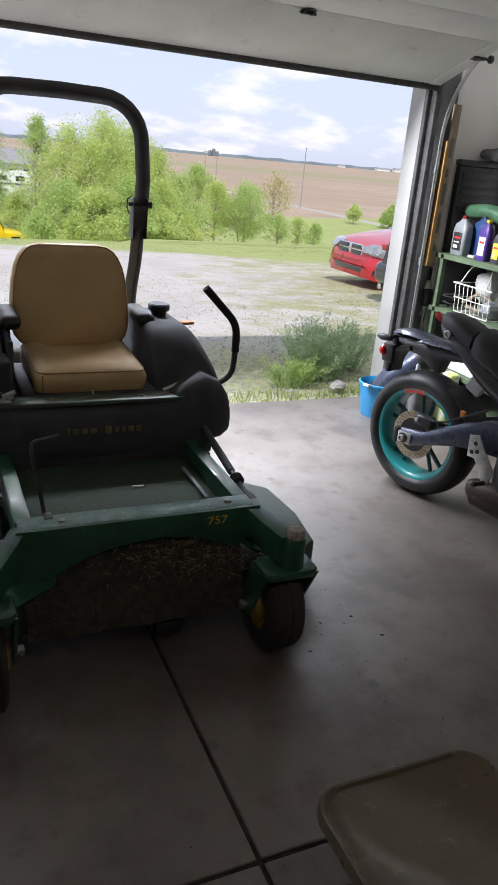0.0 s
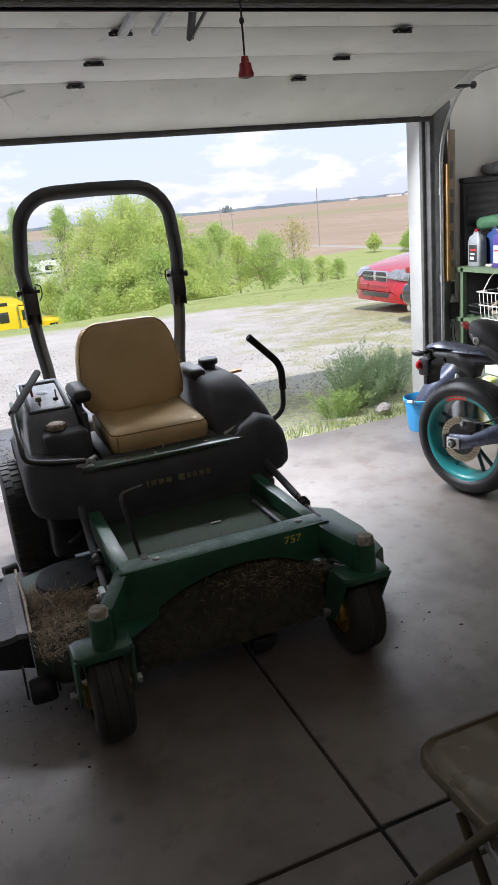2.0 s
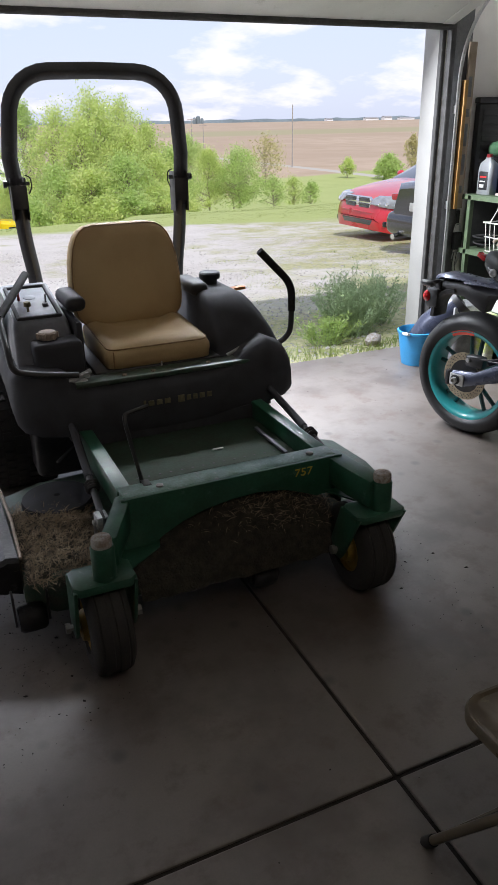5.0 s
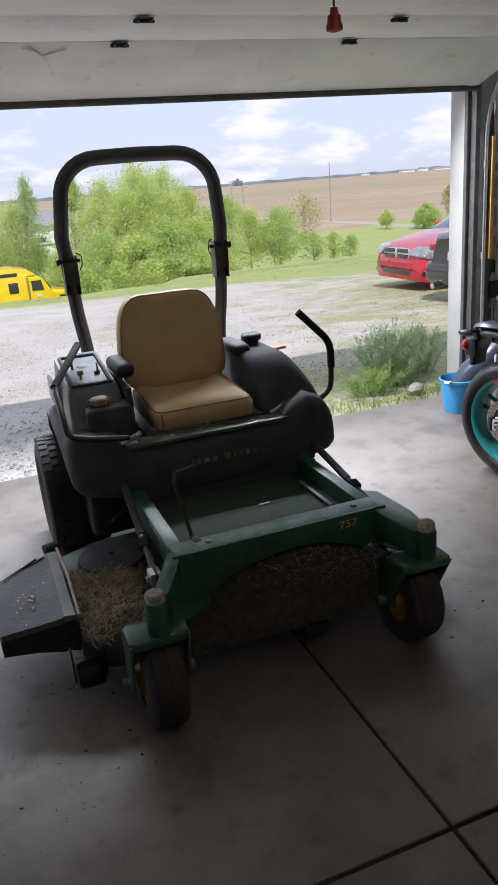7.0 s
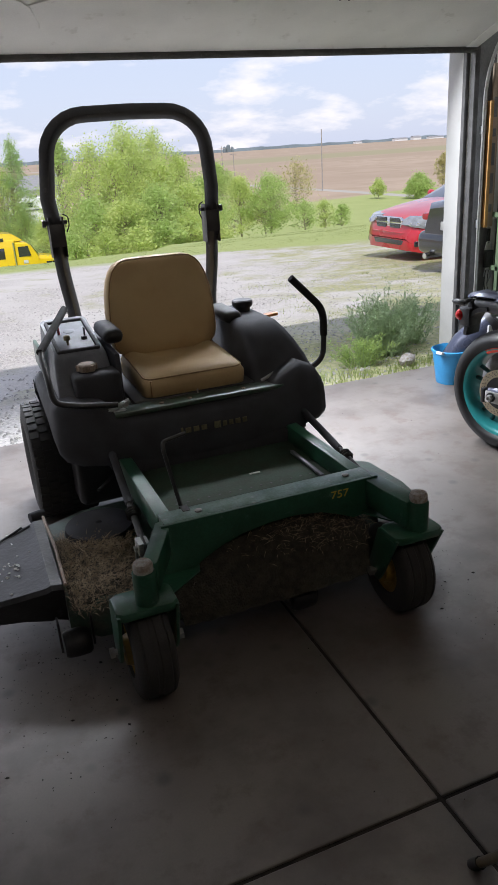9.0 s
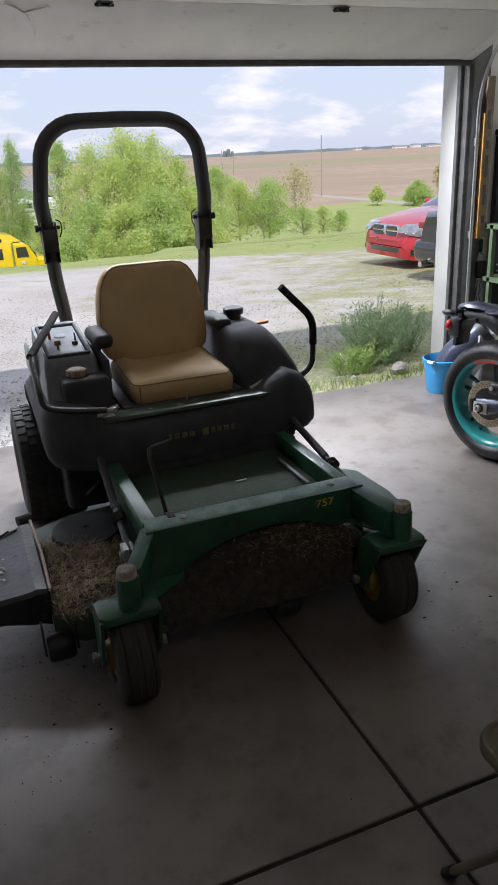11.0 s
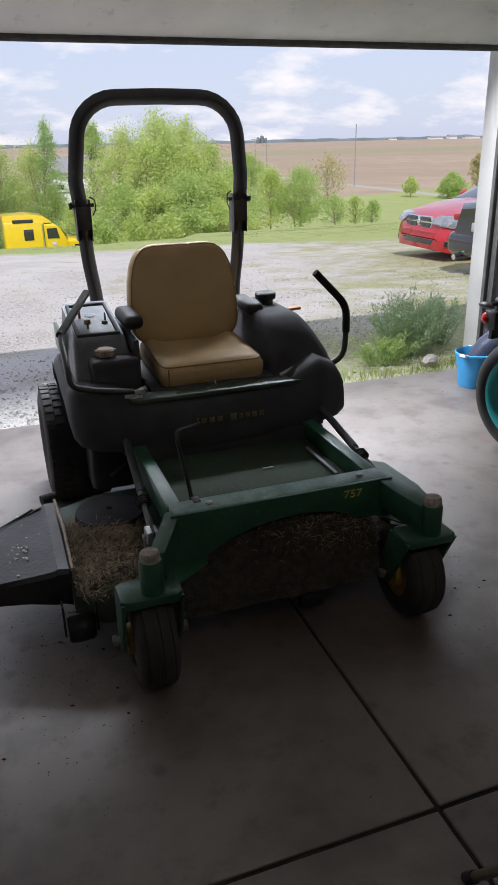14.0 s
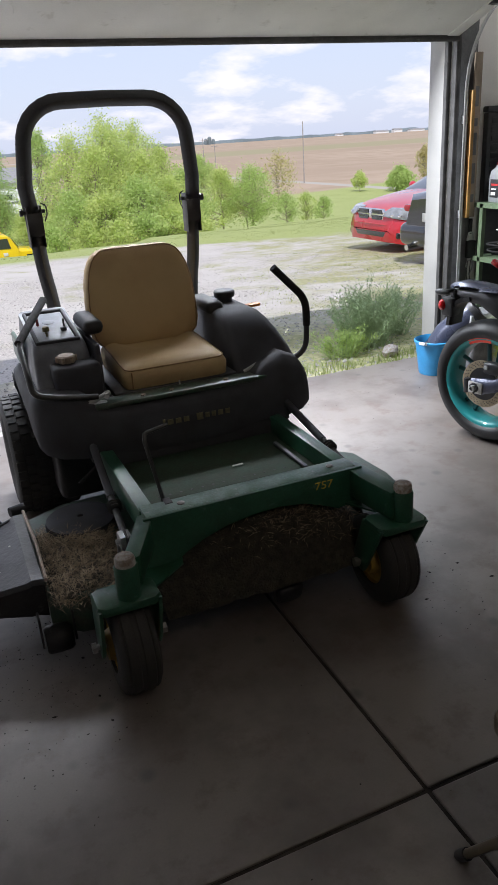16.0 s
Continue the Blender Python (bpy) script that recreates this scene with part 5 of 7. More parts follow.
tilt = Matrix.Rotation(radians(9.0), 3, "X")
for cx2, cy2, sx, sy in ((0.316, 3.37, 0.016, 0.36), (0.482, 3.37, 0.016, 0.36), (0.399, 3.195, 0.18, 0.016), (0.399, 3.545, 0.18, 0.016)):
    part("tray_rim", box(B(), (cx2, cy2, 0.893 + 0.158 * (cy2 - 3.37)), (sx, sy, 0.024), 0.006, tilt), M["black"], console, "raised black tray rim")
part("fuel_neck", lathe(B(), [(0.036, 0.782), (0.036, 0.800)], Matrix.Translation((0.407, 3.105, 0)), 18), M["black"], console)
cap = B()
lathe(cap, [(0.034, 0.800), (0.038, 0.806), (0.038, 0.824), (0.032, 0.830), (0.004, 0.831)], Matrix.Translation((0.407, 3.105, 0)), 18)
for k in range(6):
    a = k * math.pi / 3
    box(cap, (0.407 + 0.037 * math.cos(a), 3.105 + 0.037 * math.sin(a), 0.814), (0.014, 0.014, 0.026), 0.004)
part("fuel_cap", cap, M["cap_tan"], console, "faded tan fuel cap")
part("console_face", box(B(), (0.398, 3.37, 0.8905), (0.150, 0.33, 0.010), 0.004, tilt), M["panel_grey"], console, "grey recessed switch plate")
knob = tube(B(), [(0.352, 3.40, 0.892), (0.346, 3.37, 0.945)], 0.006, 8)
part("throttle_lever", ball(knob, (0.345, 3.366, 0.958), (0.016, 0.014, 0.020), 12), M["red_plastic"], console, "dark red throttle knob")
part("choke_lever", lathe(tube(B(), [(0.368, 3.27, 0.872), (0.364, 3.255, 0.905)], 0.005, 8), [(0.006, 0.0), (0.015, 0.004), (0.013, 0.022), (0.004, 0.026)], Matrix.Translation((0.364, 3.253, 0.900)), 14), M["decal"], console, "dull yellow choke knob")
key = lathe(B(), [(0.013, 0), (0.013, 0.014), (0.005, 0.016)], Matrix.Translation((0.445, 3.31, 0.884)), 14)
part("ignition_key", box(key, (0.448, 3.31, 0.918), (0.006, 0.022, 0.036), 0.003), M["black_paint"], console)
part("hour_meter", lathe(B(), [(0.026, 0), (0.026, 0.007), (0.022, 0.009), (0.002, 0.009)], pose(0.398, 3.42, 0.898, 9), 18), M["panel_grey"], console)
part("side_badge", span(B(), (0.252, 3.35, 0.74), (0.2695, 3.60, 0.85), 0.008), M["green"], console, "green side trim")

# right tank housing
rings = []
for z, x0, x1, y0, y1 in ((0.66, 1.095, 1.400, 2.98, 3.64), (0.74, 1.100, 1.372, 3.02, 3.64), (0.80, 1.105, 1.345, 3.07, 3.64), (0.845, 1.110, 1.320, 3.12, 3.63), (0.872, 1.120, 1.300, 3.16, 3.62), (0.884, 1.145, 1.272, 3.20, 3.58)):
    cx, cy = (x0 + x1) / 2, (y0 + y1) / 2
    rings.append([(cx + px, cy + py, z) for px, py in rrect(x1 - x0, y1 - y0, 0.05, 4)])
tank = part("tank_housing", ring_loft(B(), rings), M["black"], mower, "black fuel tank housing", 50)
part("filler_cap", lathe(B(), [(0.036, 0.85), (0.036, 0.905), (0.047, 0.907), (0.050, 0.915), (0.050, 0.932), (0.044, 0.938), (0.004, 0.939)], Matrix.Translation((1.228, 3.42, 0)), 22), M["black_worn"], tank, "black screw cap")
t = tube(B(), [(1.245, 3.335, 0.862), (1.30, 3.33, 0.866), (1.365, 3.335, 0.868)], 0, 8, flat=(0.020, 0.008))
part("orange_handle", t, M["grille_orange"], tank, "orange painted handle")

# armrests
for x, y, z in ((0.548, 3.30, 0.905), (1.135, 3.42, 0.885)):
    part("armrest", box(B(), (x, y, z), (0.085, 0.26, 0.062), 0.028, None, 3), M["vinyl_black"], mower, "black padded armrest")
    part("armrest_post", tube(B(), [(x, y + 0.05, z - 0.02), (x * 0.93 + 0.057, y + 0.10, 0.665)], 0.012, 8), M["black_paint"], mower)


# seat
def cushion_rings(w, d, z0, z1, yc, xc, sag=0.02):
    rows = []
    for k, (zz, inset) in enumerate(((z0, 0.020), (z0 + 0.012, 0.004), (z0 + 0.05, 0.0), (z1 - 0.035, 0.0), (z1 - 0.012, 0.012), (z1, 0.036))):
        rows.append([(xc + px, yc + py, zz + (0.025 * (py / d) if k > 2 else 0)) for px, py in rrect(w - 2 * inset, d - 2 * inset, 0.040, 5)])
    return rows


t = B()
rows = cushion_rings(0.456, 0.46, 0.652, 0.768, 3.225, 0.838)
ring_loft(t, rows, cap=False)
bottom, top = rows[0], rows[-1]
t.faces.new([t.verts.new(p) for p in bottom])
cen = Vector((0.838, 3.225, 0.752))
prev = [t.verts.new(p) for p in top]
for f in (0.9, 0.75, 0.55, 0.3):
    ring = []
    for p in top:
        q = cen.lerp(Vector(p), f)
        u, v = (q.x - cen.x) / 0.21, (q.y - cen.y) / 0.21
        # side bolsters rising to the rear, hollow where the back meets the cushion
        ring.append(t.verts.new((q.x, q.y, 0.758 + 0.006 * f + 0.030 * u * u * max(0, 0.35 + v) - 0.024 * (1 - u * u) * max(0, v))))
    for i in range(len(ring)):
        t.faces.new((prev[i], prev[(i + 1) % len(ring)], ring[(i + 1) % len(ring)], ring[i]))
    prev = ring
t.faces.new(prev)
bmesh.ops.remove_doubles(t, verts=t.verts, dist=0.0005)
cushion = part("seat_cushion", t, M["seat"], mower, "tan vinyl seat cushion", 60)
pts = [Vector(p) + (Vector(p) - cen) * 0.004 for p in rows[4]]
part("piping", tube(B(), pts, 0.003, 6, True), M["seat_seam"], cushion, "darker sewn piping")
part("seam", tube(B(), [(0.640, 2.995, 0.672), (0.640, 2.993, 0.742)], 0.003, 6), M["seat_seam"], cushion)

# backrest: padded shield leaning back, narrower and well rounded at the top, curved at the foot
BACK = [(0.746, 0.116, 0.018), (0.753, 0.178, 0.034), (0.770, 0.221, 0.046), (0.800, 0.246, 0.054), (0.840, 0.256, 0.057), (0.950, 0.255, 0.057), (1.030, 0.247, 0.056), (1.090, 0.233, 0.054), (1.130, 0.215, 0.050), (1.155, 0.195, 0.045), (1.172, 0.168, 0.036), (1.181, 0.132, 0.022), (1.183, 0.094, 0.010)]
rings, edge_l, edge_r = [], [], []
for z, hw, hd in BACK:
    yc = 3.418 + (z - 0.75) * 0.14
    ring = []
    for k in range(36):
        a = 2 * math.pi * k / 36
        ca, sa = math.cos(a), math.sin(a)
        px, py = hw * math.copysign(abs(ca) ** 0.42, ca), hd * math.copysign(abs(sa) ** 0.55, sa)
        hollow = 0.010 * max(0, 1 - (px / 0.2) ** 2) * max(0, 1 - ((z - 0.95) / 0.2) ** 2) if sa < 0 else 0
        ring.append((0.829 + px, yc + py + hollow, z))
    rings.append(ring)
    if hd > 0.03:
        edge_l.append(Vector((0.829 - hw * 0.955, yc - hd * 0.80, z)))
        edge_r.append(Vector((0.829 + hw * 0.955, yc - hd * 0.80, z)))
backrest = part("backrest", ring_loft(B(), rings), M["seat"], mower, "tan vinyl backrest", 80)
part("piping", tube(B(), edge_l + [Vector((0.70, 3.449, 1.178)), Vector((0.95, 3.449, 1.178))] + edge_r[::-1], 0.003, 6), M["seat_seam"], backrest, "darker sewn piping")

# control levers
def lever(pts, split, label=""):
    curve = bend(pts, 0.055, 6)
    part("control_lever", tube(B(), curve, 0.0125, 12), M["black_paint"], mower)
    part("lever_grip", tube(B(), bend(pts[split:], 0.055, 6), [0.0165] * len(bend(pts[split:], 0.055, 6)), 12), M["grip"], mower, "black foam grip")


lever([(1.188, 3.000, 0.640), (1.330, 2.985, 0.665), (1.432, 2.985, 0.715), (1.440, 2.990, 0.820), (1.442, 2.995, 0.935), (1.296, 3.006, 1.085)], 3)
lever([(0.480, 2.925, 0.690), (0.330, 2.925, 0.712), (0.238, 2.935, 0.735), (0.236, 2.975, 0.800), (0.236, 3.14, 0.893), (0.398, 3.46, 0.995)], 4)
for x, y in ((1.188, 3.0), (0.480, 2.93)):
    t = box(B(), (x, y + 0.01, 0.640), (0.075, 0.045, 0.05), 0.010)
    tube(t, [(x - 0.06, y - 0.01, 0.662), (x + 0.05, y, 0.70)], 0.010, 8)
    lathe(t, [(0.012, -0.012), (0.012, 0.012)], wheel_axis((x + 0.03, y - 0.012, 0.690), (0, 1, 0)), 6)
    part("lever_pivot", t, M["steel_dull"], mower, "greasy steel pivot")

# roll bar
hoop = [(0.452, 3.70, 1.22), (0.432, 3.705, 1.45), (0.452, 3.71, 1.60)]
hoop += [(0.642 - 0.186 * math.cos(radians(a)), 3.715, 1.612 + 0.178 * math.sin(radians(a))) for a in range(12, 91, 13)]
hoop += [(0.842, 3.718, 1.794)]
hoop += [(1.020 + 0.186 * math.cos(radians(a)), 3.715, 1.612 + 0.178 * math.sin(radians(a))) for a in range(90, 11, -13)]
hoop += [(1.206, 3.71, 1.60), (1.215, 3.705, 1.45), (1.200, 3.70, 1.22)]
part("roll_bar_hoop", tube(B(), hoop, 0, 12, flat=(0.028, 0.028)), M["black_paint"], mower, "black folding roll bar hoop")
for xa, xb, s in ((0.448, 0.478, -1), (1.196, 1.160, 1)):
    part("roll_bar_post", tube(B(), bend([(xa, 3.70, 1.30), (xa + (xb - xa) * 0.1, 3.70, 1.12), (xb, 3.70, 0.90), (xb, 3.68, 0.55)], 0.12, 5), 0, 12, flat=(0.026, 0.026)), M["black_paint"], mower)
    t = span(B(), (xa - 0.034, 3.664, 1.19), (xa - 0.029, 3.736, 1.37), 0.002)
    span(t, (xa + 0.029, 3.664, 1.19), (xa + 0.034, 3.736, 1.37), 0.002)
    span(t, (xa - 0.034, 3.660, 1.24), (xa + 0.034, 3.666, 1.34), 0.002)
    part("hinge_bracket", t, M["black_paint"], mower)
    t = tube(B(), [(xa - 0.052, 3.69, 1.345), (xa + 0.052, 3.69, 1.345)], 0.009, 8)
    lathe(t, [(0.016, -0.007), (0.016, 0.007)], wheel_axis((xa + s * 0.052, 3.69, 1.345)), 8)
    tube(t, bend([(xa - s * 0.046, 3.69, 1.30), (xa - s * 0.060, 3.685, 1.33), (xa - s * 0.058, 3.685, 1.37), (xa - s * 0.036, 3.69, 1.38)], 0.01), 0.003, 6)
    part("locking_pin", t, M["black_paint"], mower)
part("engine_deck", span(B(), (0.40, 3.55, 0.46), (1.22, 4.05, 0.70), 0.04, 3), M["black"], mower, "black rear engine shroud")
part("rear_frame", span(B(), (0.44, 3.05, 0.36), (1.20, 3.95, 0.46), 0.01), M["black_paint"], mower)
part("kick_panel", span(B(), (0.44, 2.862, 0.36), (1.24, 2.90, 0.47), 0.004), M["black"], mower, "black panel below the body")
part("transaxle", rough_up(span(B(), (0.30, 3.12, 0.18), (0.56, 3.62, 0.44), 0.03, 3), 0.01, 9), M["black_paint"], mower, "grimy black transaxle")
part("transaxle", rough_up(span(B(), (1.06, 3.12, 0.18), (1.30, 3.62, 0.44), 0.03, 3), 0.01, 9), M["black_paint"], mower, "grimy black transaxle")
part("drive_belt", tube(B(), [(0.36, 2.95, 0.33), (0.52, 3.15, 0.34), (0.70, 2.95, 0.33)], 0, 6, flat=(0.008, 0.005)), M["rubber"], mower)


# ---- motorcycle, standing with its tail to the door ----
bike = thing("motorcycle", (0, 0, 0), "dark blue-grey motorcycle with teal wheels on the slab", "motorcycle", m=Matrix.Translation((2.595, 3.10, 0)) @ Matrix.Rotation(radians(-75), 4, "Z"))


def bike_wheel(cx, tyre_w, name):
    c = (cx, 0, 0.329)
    k = tyre_w / 0.18
    ax = wheel_axis(c, (0, -1, 0)) @ Matrix.Diagonal((1.024, 1.024, 1, 1))
    t = B()
    w = 0.072 * k
    lathe(t, [(0.213, -w * 0.86), (0.229, -w), (0.242, -w), (0.242, -w * 0.8), (0.225, -w * 0.7), (0.219, 0), (0.225, w * 0.7), (0.242, w * 0.8), (0.242, w), (0.229, w), (0.222, w * 0.95), (0.213, w * 0.86), (0.207, w * 0.6), (0.205, 0.0), (0.207, -w * 0.6)], ax, 64)
    wh = part(name, t, M["teal"], bike, "teal cast wheel rim")
    for i in range(5):
        for s in (-1, 1):
            a = 2 * math.pi * i / 5 + s * 0.17 + 0.3
            part("spoke", merge(B(), tube(B(), [(0.03, 0, s * 0.012), (0.12, 0, s * 0.008), (0.212, 0, 0)], 0, 8, flat=(0.010, 0.008)), ax @ Matrix.Rotation(a, 4, "Z")), M["spoke_dark"], wh, "dark teal wheel spoke")
    part("hub", lathe(B(), [(0.02, -0.075), (0.055, -0.07), (0.060, 0.0), (0.055, 0.065), (0.02, 0.07)], ax, 24), M["bike_black"], wh, "black wheel hub")
    hw = tyre_w / 2
    prof = [(0.236, -0.072), (0.248, -0.93), (0.262, -1), (0.286, -0.93), (0.306, -0.68), (0.317, -0.35), (0.321, 0)]
    prof = [(r, y * k if r < 0.24 else y * hw) for r, y in prof]
    prof += [(r, -y) for r, y in prof[-2::-1]]
    part("tyre", lathe(B(), prof, ax, 72), M["bike_tyre"], wh, "black road tyre")
    disc = part("brake_disc", lathe(B(), [(0.086, 0.078), (0.124, 0.078), (0.124, 0.083), (0.086, 0.083)], ax, 48), M["disc_gold"], wh, "drilled brake disc")
    part("disc_carrier", lathe(B(), [(0.050, 0.070), (0.090, 0.077), (0.090, 0.081), (0.050, 0.076)], ax, 10), M["bike_black"], wh)
    holes = B()
    for i in range(30):
        for rr, o in ((0.096, 0), (0.105, 0.33), (0.114, 0.66)):
            a = 2 * math.pi * (i + o) / 30
            lathe(holes, [(0.0034, 0.0832), (0.0034, 0.0837)], ax @ Matrix.Translation((rr * math.cos(a), rr * math.sin(a), 0)), 6)
    part("disc_holes", holes, M["label_black"], wh)["kind"] = "stuff"
    return wh


rw = bike_wheel(0.0, 0.18, "rear_wheel")
fw = bike_wheel(1.43, 0.12, "front_wheel")
# red sticker along the rim edge
ring = []
for a in np.linspace(84, 118, 10):
    ca, sa = math.cos(radians(a)), math.sin(radians(a))
    ring.append([(r * ca, -y, 0.329 + r * sa) for r, y in ((0.219, 0.066), (0.2485, 0.0735), (0.2485, 0.0745), (0.218, 0.0675))])
part("rim_sticker", ring_loft(B(), ring), M["sticker_red"], rw, "red rim sticker")
rings = []
for x, z, hh, y0, y1 in ((-0.055, 0.322, 0.036, -0.140, -0.108), (0.03, 0.330, 0.042, -0.146, -0.108), (0.09, 0.345, 0.034, -0.146, -0.105), (0.18, 0.385, 0.042, -0.145, -0.100), (0.30, 0.440, 0.058, -0.140, -0.09), (0.42, 0.47, 0.075, -0.13, -0.06), (0.54, 0.48, 0.08, -0.12, -0.04)):
    rings.append([(x, y1, z - hh), (x, y0 + 0.012, z - hh), (x, y0, z - hh * 0.45), (x, y0 + 0.004, z + hh * 0.55), (x, y0 + 0.02, z + hh), (x, y1, z + hh)])
swing = part("swingarm", ring_loft(B(), rings), M["bike_grey"], bike, "blue-grey alloy swingarm", 40)
part("swingarm", ring_loft(B(), [[(x, -y, z) for x, y, z in r] for r in rings]), M["bike_grey"], bike, "blue-grey alloy swingarm", 40)
part("axle_block", box(B(), (0.0, -0.149, 0.325), (0.085, 0.010, 0.062), 0.005), M["alloy"], swing, "bright adjuster block")
part("axle_washer", lathe(B(), [(0.026, 0), (0.026, 0.006), (0.004, 0.0062)], wheel_axis((-0.004, -0.1545, 0.325), (0, -1, 0)), 20), M["bike_black"], swing)
part("axle_nut", lathe(B(), [(0.018, 0), (0.018, 0.016), (0.011, 0.018), (0.011, 0.006)], wheel_axis((-0.004, -0.160, 0.325), (0, -1, 0)), 6), M["alloy"], swing, "bright axle nut")
part("swingarm_end", span(B(), (-0.072, -0.150, 0.285), (-0.050, -0.110, 0.362), 0.004), M["bike_black"], swing)
caliper = part("brake_caliper", rough_up(box(B(), (0.075, -0.098, 0.430), (0.105, 0.055, 0.062), 0.014), 0.006, 20), M["bike_black"], bike, "black rear brake caliper")
part("caliper_bolt", lathe(B(), [(0.012, 0), (0.012, 0.01), (0.004, 0.011)], wheel_axis((0.045, -0.126, 0.438), (0, -1, 0)), 10), M["steel_dull"], caliper)
part("brake_hose", tube(B(), bend([(0.10, -0.115, 0.45), (0.20, -0.135, 0.47), (0.30, -0.135, 0.53), (0.42, -0.12, 0.60)], 0.05), 0.005, 6), M["bike_black"], bike)


def hull(stations, profile):
    """Rings along the bike: x, low z, high z, half width; profile gives (side, height) fractions."""
    return [[(x, w * a, z0 + (z1 - z0) * b) for a, b in profile] for x, z0, z1, w in stations]


ROUND = ((-0.75, 0), (0.75, 0), (1, 0.35), (0.85, 0.78), (0.45, 1), (-0.45, 1), (-0.85, 0.78), (-1, 0.35))
# tail: shell, black under-tail, hanger with lamp
part("tail_fairing", ring_loft(B(), hull(((-0.275, 0.800, 0.806, 0.030), (-0.255, 0.798, 0.824, 0.055), (-0.20, 0.806, 0.840, 0.066), (-0.12, 0.808, 0.838, 0.064), (-0.02, 0.806, 0.828, 0.060), (0.06, 0.806, 0.824, 0.058)), ROUND)), M["bike_grey"], bike, "blue-grey tail fairing", 60)
part("rail_cover", ring_loft(B(), hull(((-0.06, 0.800, 0.826, 0.088), (0.10, 0.806, 0.832, 0.096), (0.26, 0.800, 0.826, 0.10)), ROUND)), M["bike_grey"], bike, "blue-grey subframe rail cover", 40)
part("indicator", ball(tube(B(), [(-0.245, -0.03, 0.785), (-0.26, -0.10, 0.787)], 0.010, 8), (-0.262, -0.115, 0.788), (0.045, 0.020, 0.018), 14), M["bike_black"], bike, "black turn indicator")
part("indicator", ball(tube(B(), [(-0.245, 0.03, 0.785), (-0.26, 0.10, 0.787)], 0.010, 8), (-0.285, 0.125, 0.788), (0.052, 0.022, 0.020), 14), M["bike_black"], bike, "black turn indicator")
part("under_tail", ring_loft(B(), hull(((-0.225, 0.755, 0.800, 0.040), (-0.17, 0.735, 0.806, 0.048), (-0.08, 0.730, 0.806, 0.050), (-0.01, 0.690, 0.806, 0.050), (0.04, 0.665, 0.806, 0.048), (0.07, 0.74, 0.808, 0.048), (0.20, 0.76, 0.808, 0.05)), ROUND)), M["bike_black"], bike, "satin black under-tail", 40)
t = tube(B(), bend([(-0.13, 0.0, 0.755), (-0.215, 0.0, 0.735), (-0.255, 0.0, 0.665), (-0.262, 0.0, 0.60)], 0.04), 0, 8, flat=(0.060, 0.014))
part("number_hanger", t, M["bike_black"], bike, "black number plate hanger")
lamp = part("tail_lamp", box(B(), (-0.262, -0.035, 0.700), (0.075, 0.075, 0.100), 0.012), M["bike_black"], bike, "black lamp housing")
part("lens", ball(B(), (-0.292, -0.060, 0.708), (0.026, 0.030, 0.032), 16), M["red_lamp"], lamp, "red tail lamp lens")
part("lamp_stay", box(B(), (-0.245, -0.03, 0.765), (0.030, 0.03, 0.05), 0.006), M["bike_black"], lamp)
# saddle in two pieces over the black seat cowl
part("pillion_seat", ring_loft(B(), hull(((0.005, 0.925, 0.945, 0.020), (0.03, 0.905, 0.972, 0.055), (0.08, 0.885, 0.974, 0.082), (0.14, 0.860, 0.964, 0.095), (0.20, 0.835, 0.945, 0.10), (0.245, 0.82, 0.925, 0.104)), ROUND)), M["vinyl_black"], bike, "black vinyl pillion seat", 60)
part("rider_seat", ring_loft(B(), hull(((0.235, 0.81, 0.910, 0.07), (0.262, 0.79, 0.938, 0.11), (0.32, 0.77, 0.925, 0.125), (0.42, 0.74, 0.880, 0.135), (0.55, 0.73, 0.862, 0.12), (0.68, 0.73, 0.87, 0.09)), ROUND)), M["vinyl_black"], bike, "black vinyl rider seat", 60)
part("seat_tip", box(B(), (-0.008, -0.016, 0.942), (0.055, 0.040, 0.026), 0.008, Matrix.Rotation(radians(28), 3, "Y")), M["red_lamp"], bike, "small red reflector at the seat tip")
part("seat_cowl", ring_loft(B(), hull(((0.012, 0.900, 0.925, 0.030), (0.06, 0.868, 0.915, 0.075), (0.12, 0.835, 0.900, 0.098), (0.20, 0.785, 0.88, 0.108), (0.32, 0.70, 0.84, 0.115), (0.46, 0.62, 0.80, 0.12), (0.66, 0.56, 0.76, 0.11)), ROUND)), M["bike_black"], bike, "satin black seat cowl and subframe", 60)
part("cover_bolt", lathe(B(), [(0.020, 0), (0.020, 0.008), (0.012, 0.010), (0.010, 0.004)], wheel_axis((0.105, -0.088, 0.884), (0, -1, 0)), 16), M["alloy"], bike, "bright grab-strap bolt")
t = prism(B(), [(0.385, 0.478), (0.435, 0.492), (0.475, 0.43), (0.545, 0.345), (0.525, 0.28), (0.49, 0.262), (0.475, 0.32), (0.43, 0.375), (0.390, 0.375)], 0.008, Matrix(((1, 0, 0, 0), (0, 0, -1, -0.160), (0, 1, 0, 0), (0, 0, 0, 1))), 0.002)
plate = part("footrest_plate", t, M["alloy"], bike, "bare alloy footrest plate")
for x0, z0 in ((0.425, 0.448), (0.440, 0.412), (0.412, 0.402)):
    part("plate_hole", lathe(B(), [(0.011, 0), (0.011, 0.0015), (0.001, 0.0016)], wheel_axis((x0, -0.1675, z0), (0, -1, 0)), 14), M["label_black"], plate)
part("footrest", tube(B(), [(0.505, -0.16, 0.278), (0.495, -0.24, 0.283)], 0.011, 8), M["bike_black"], bike)
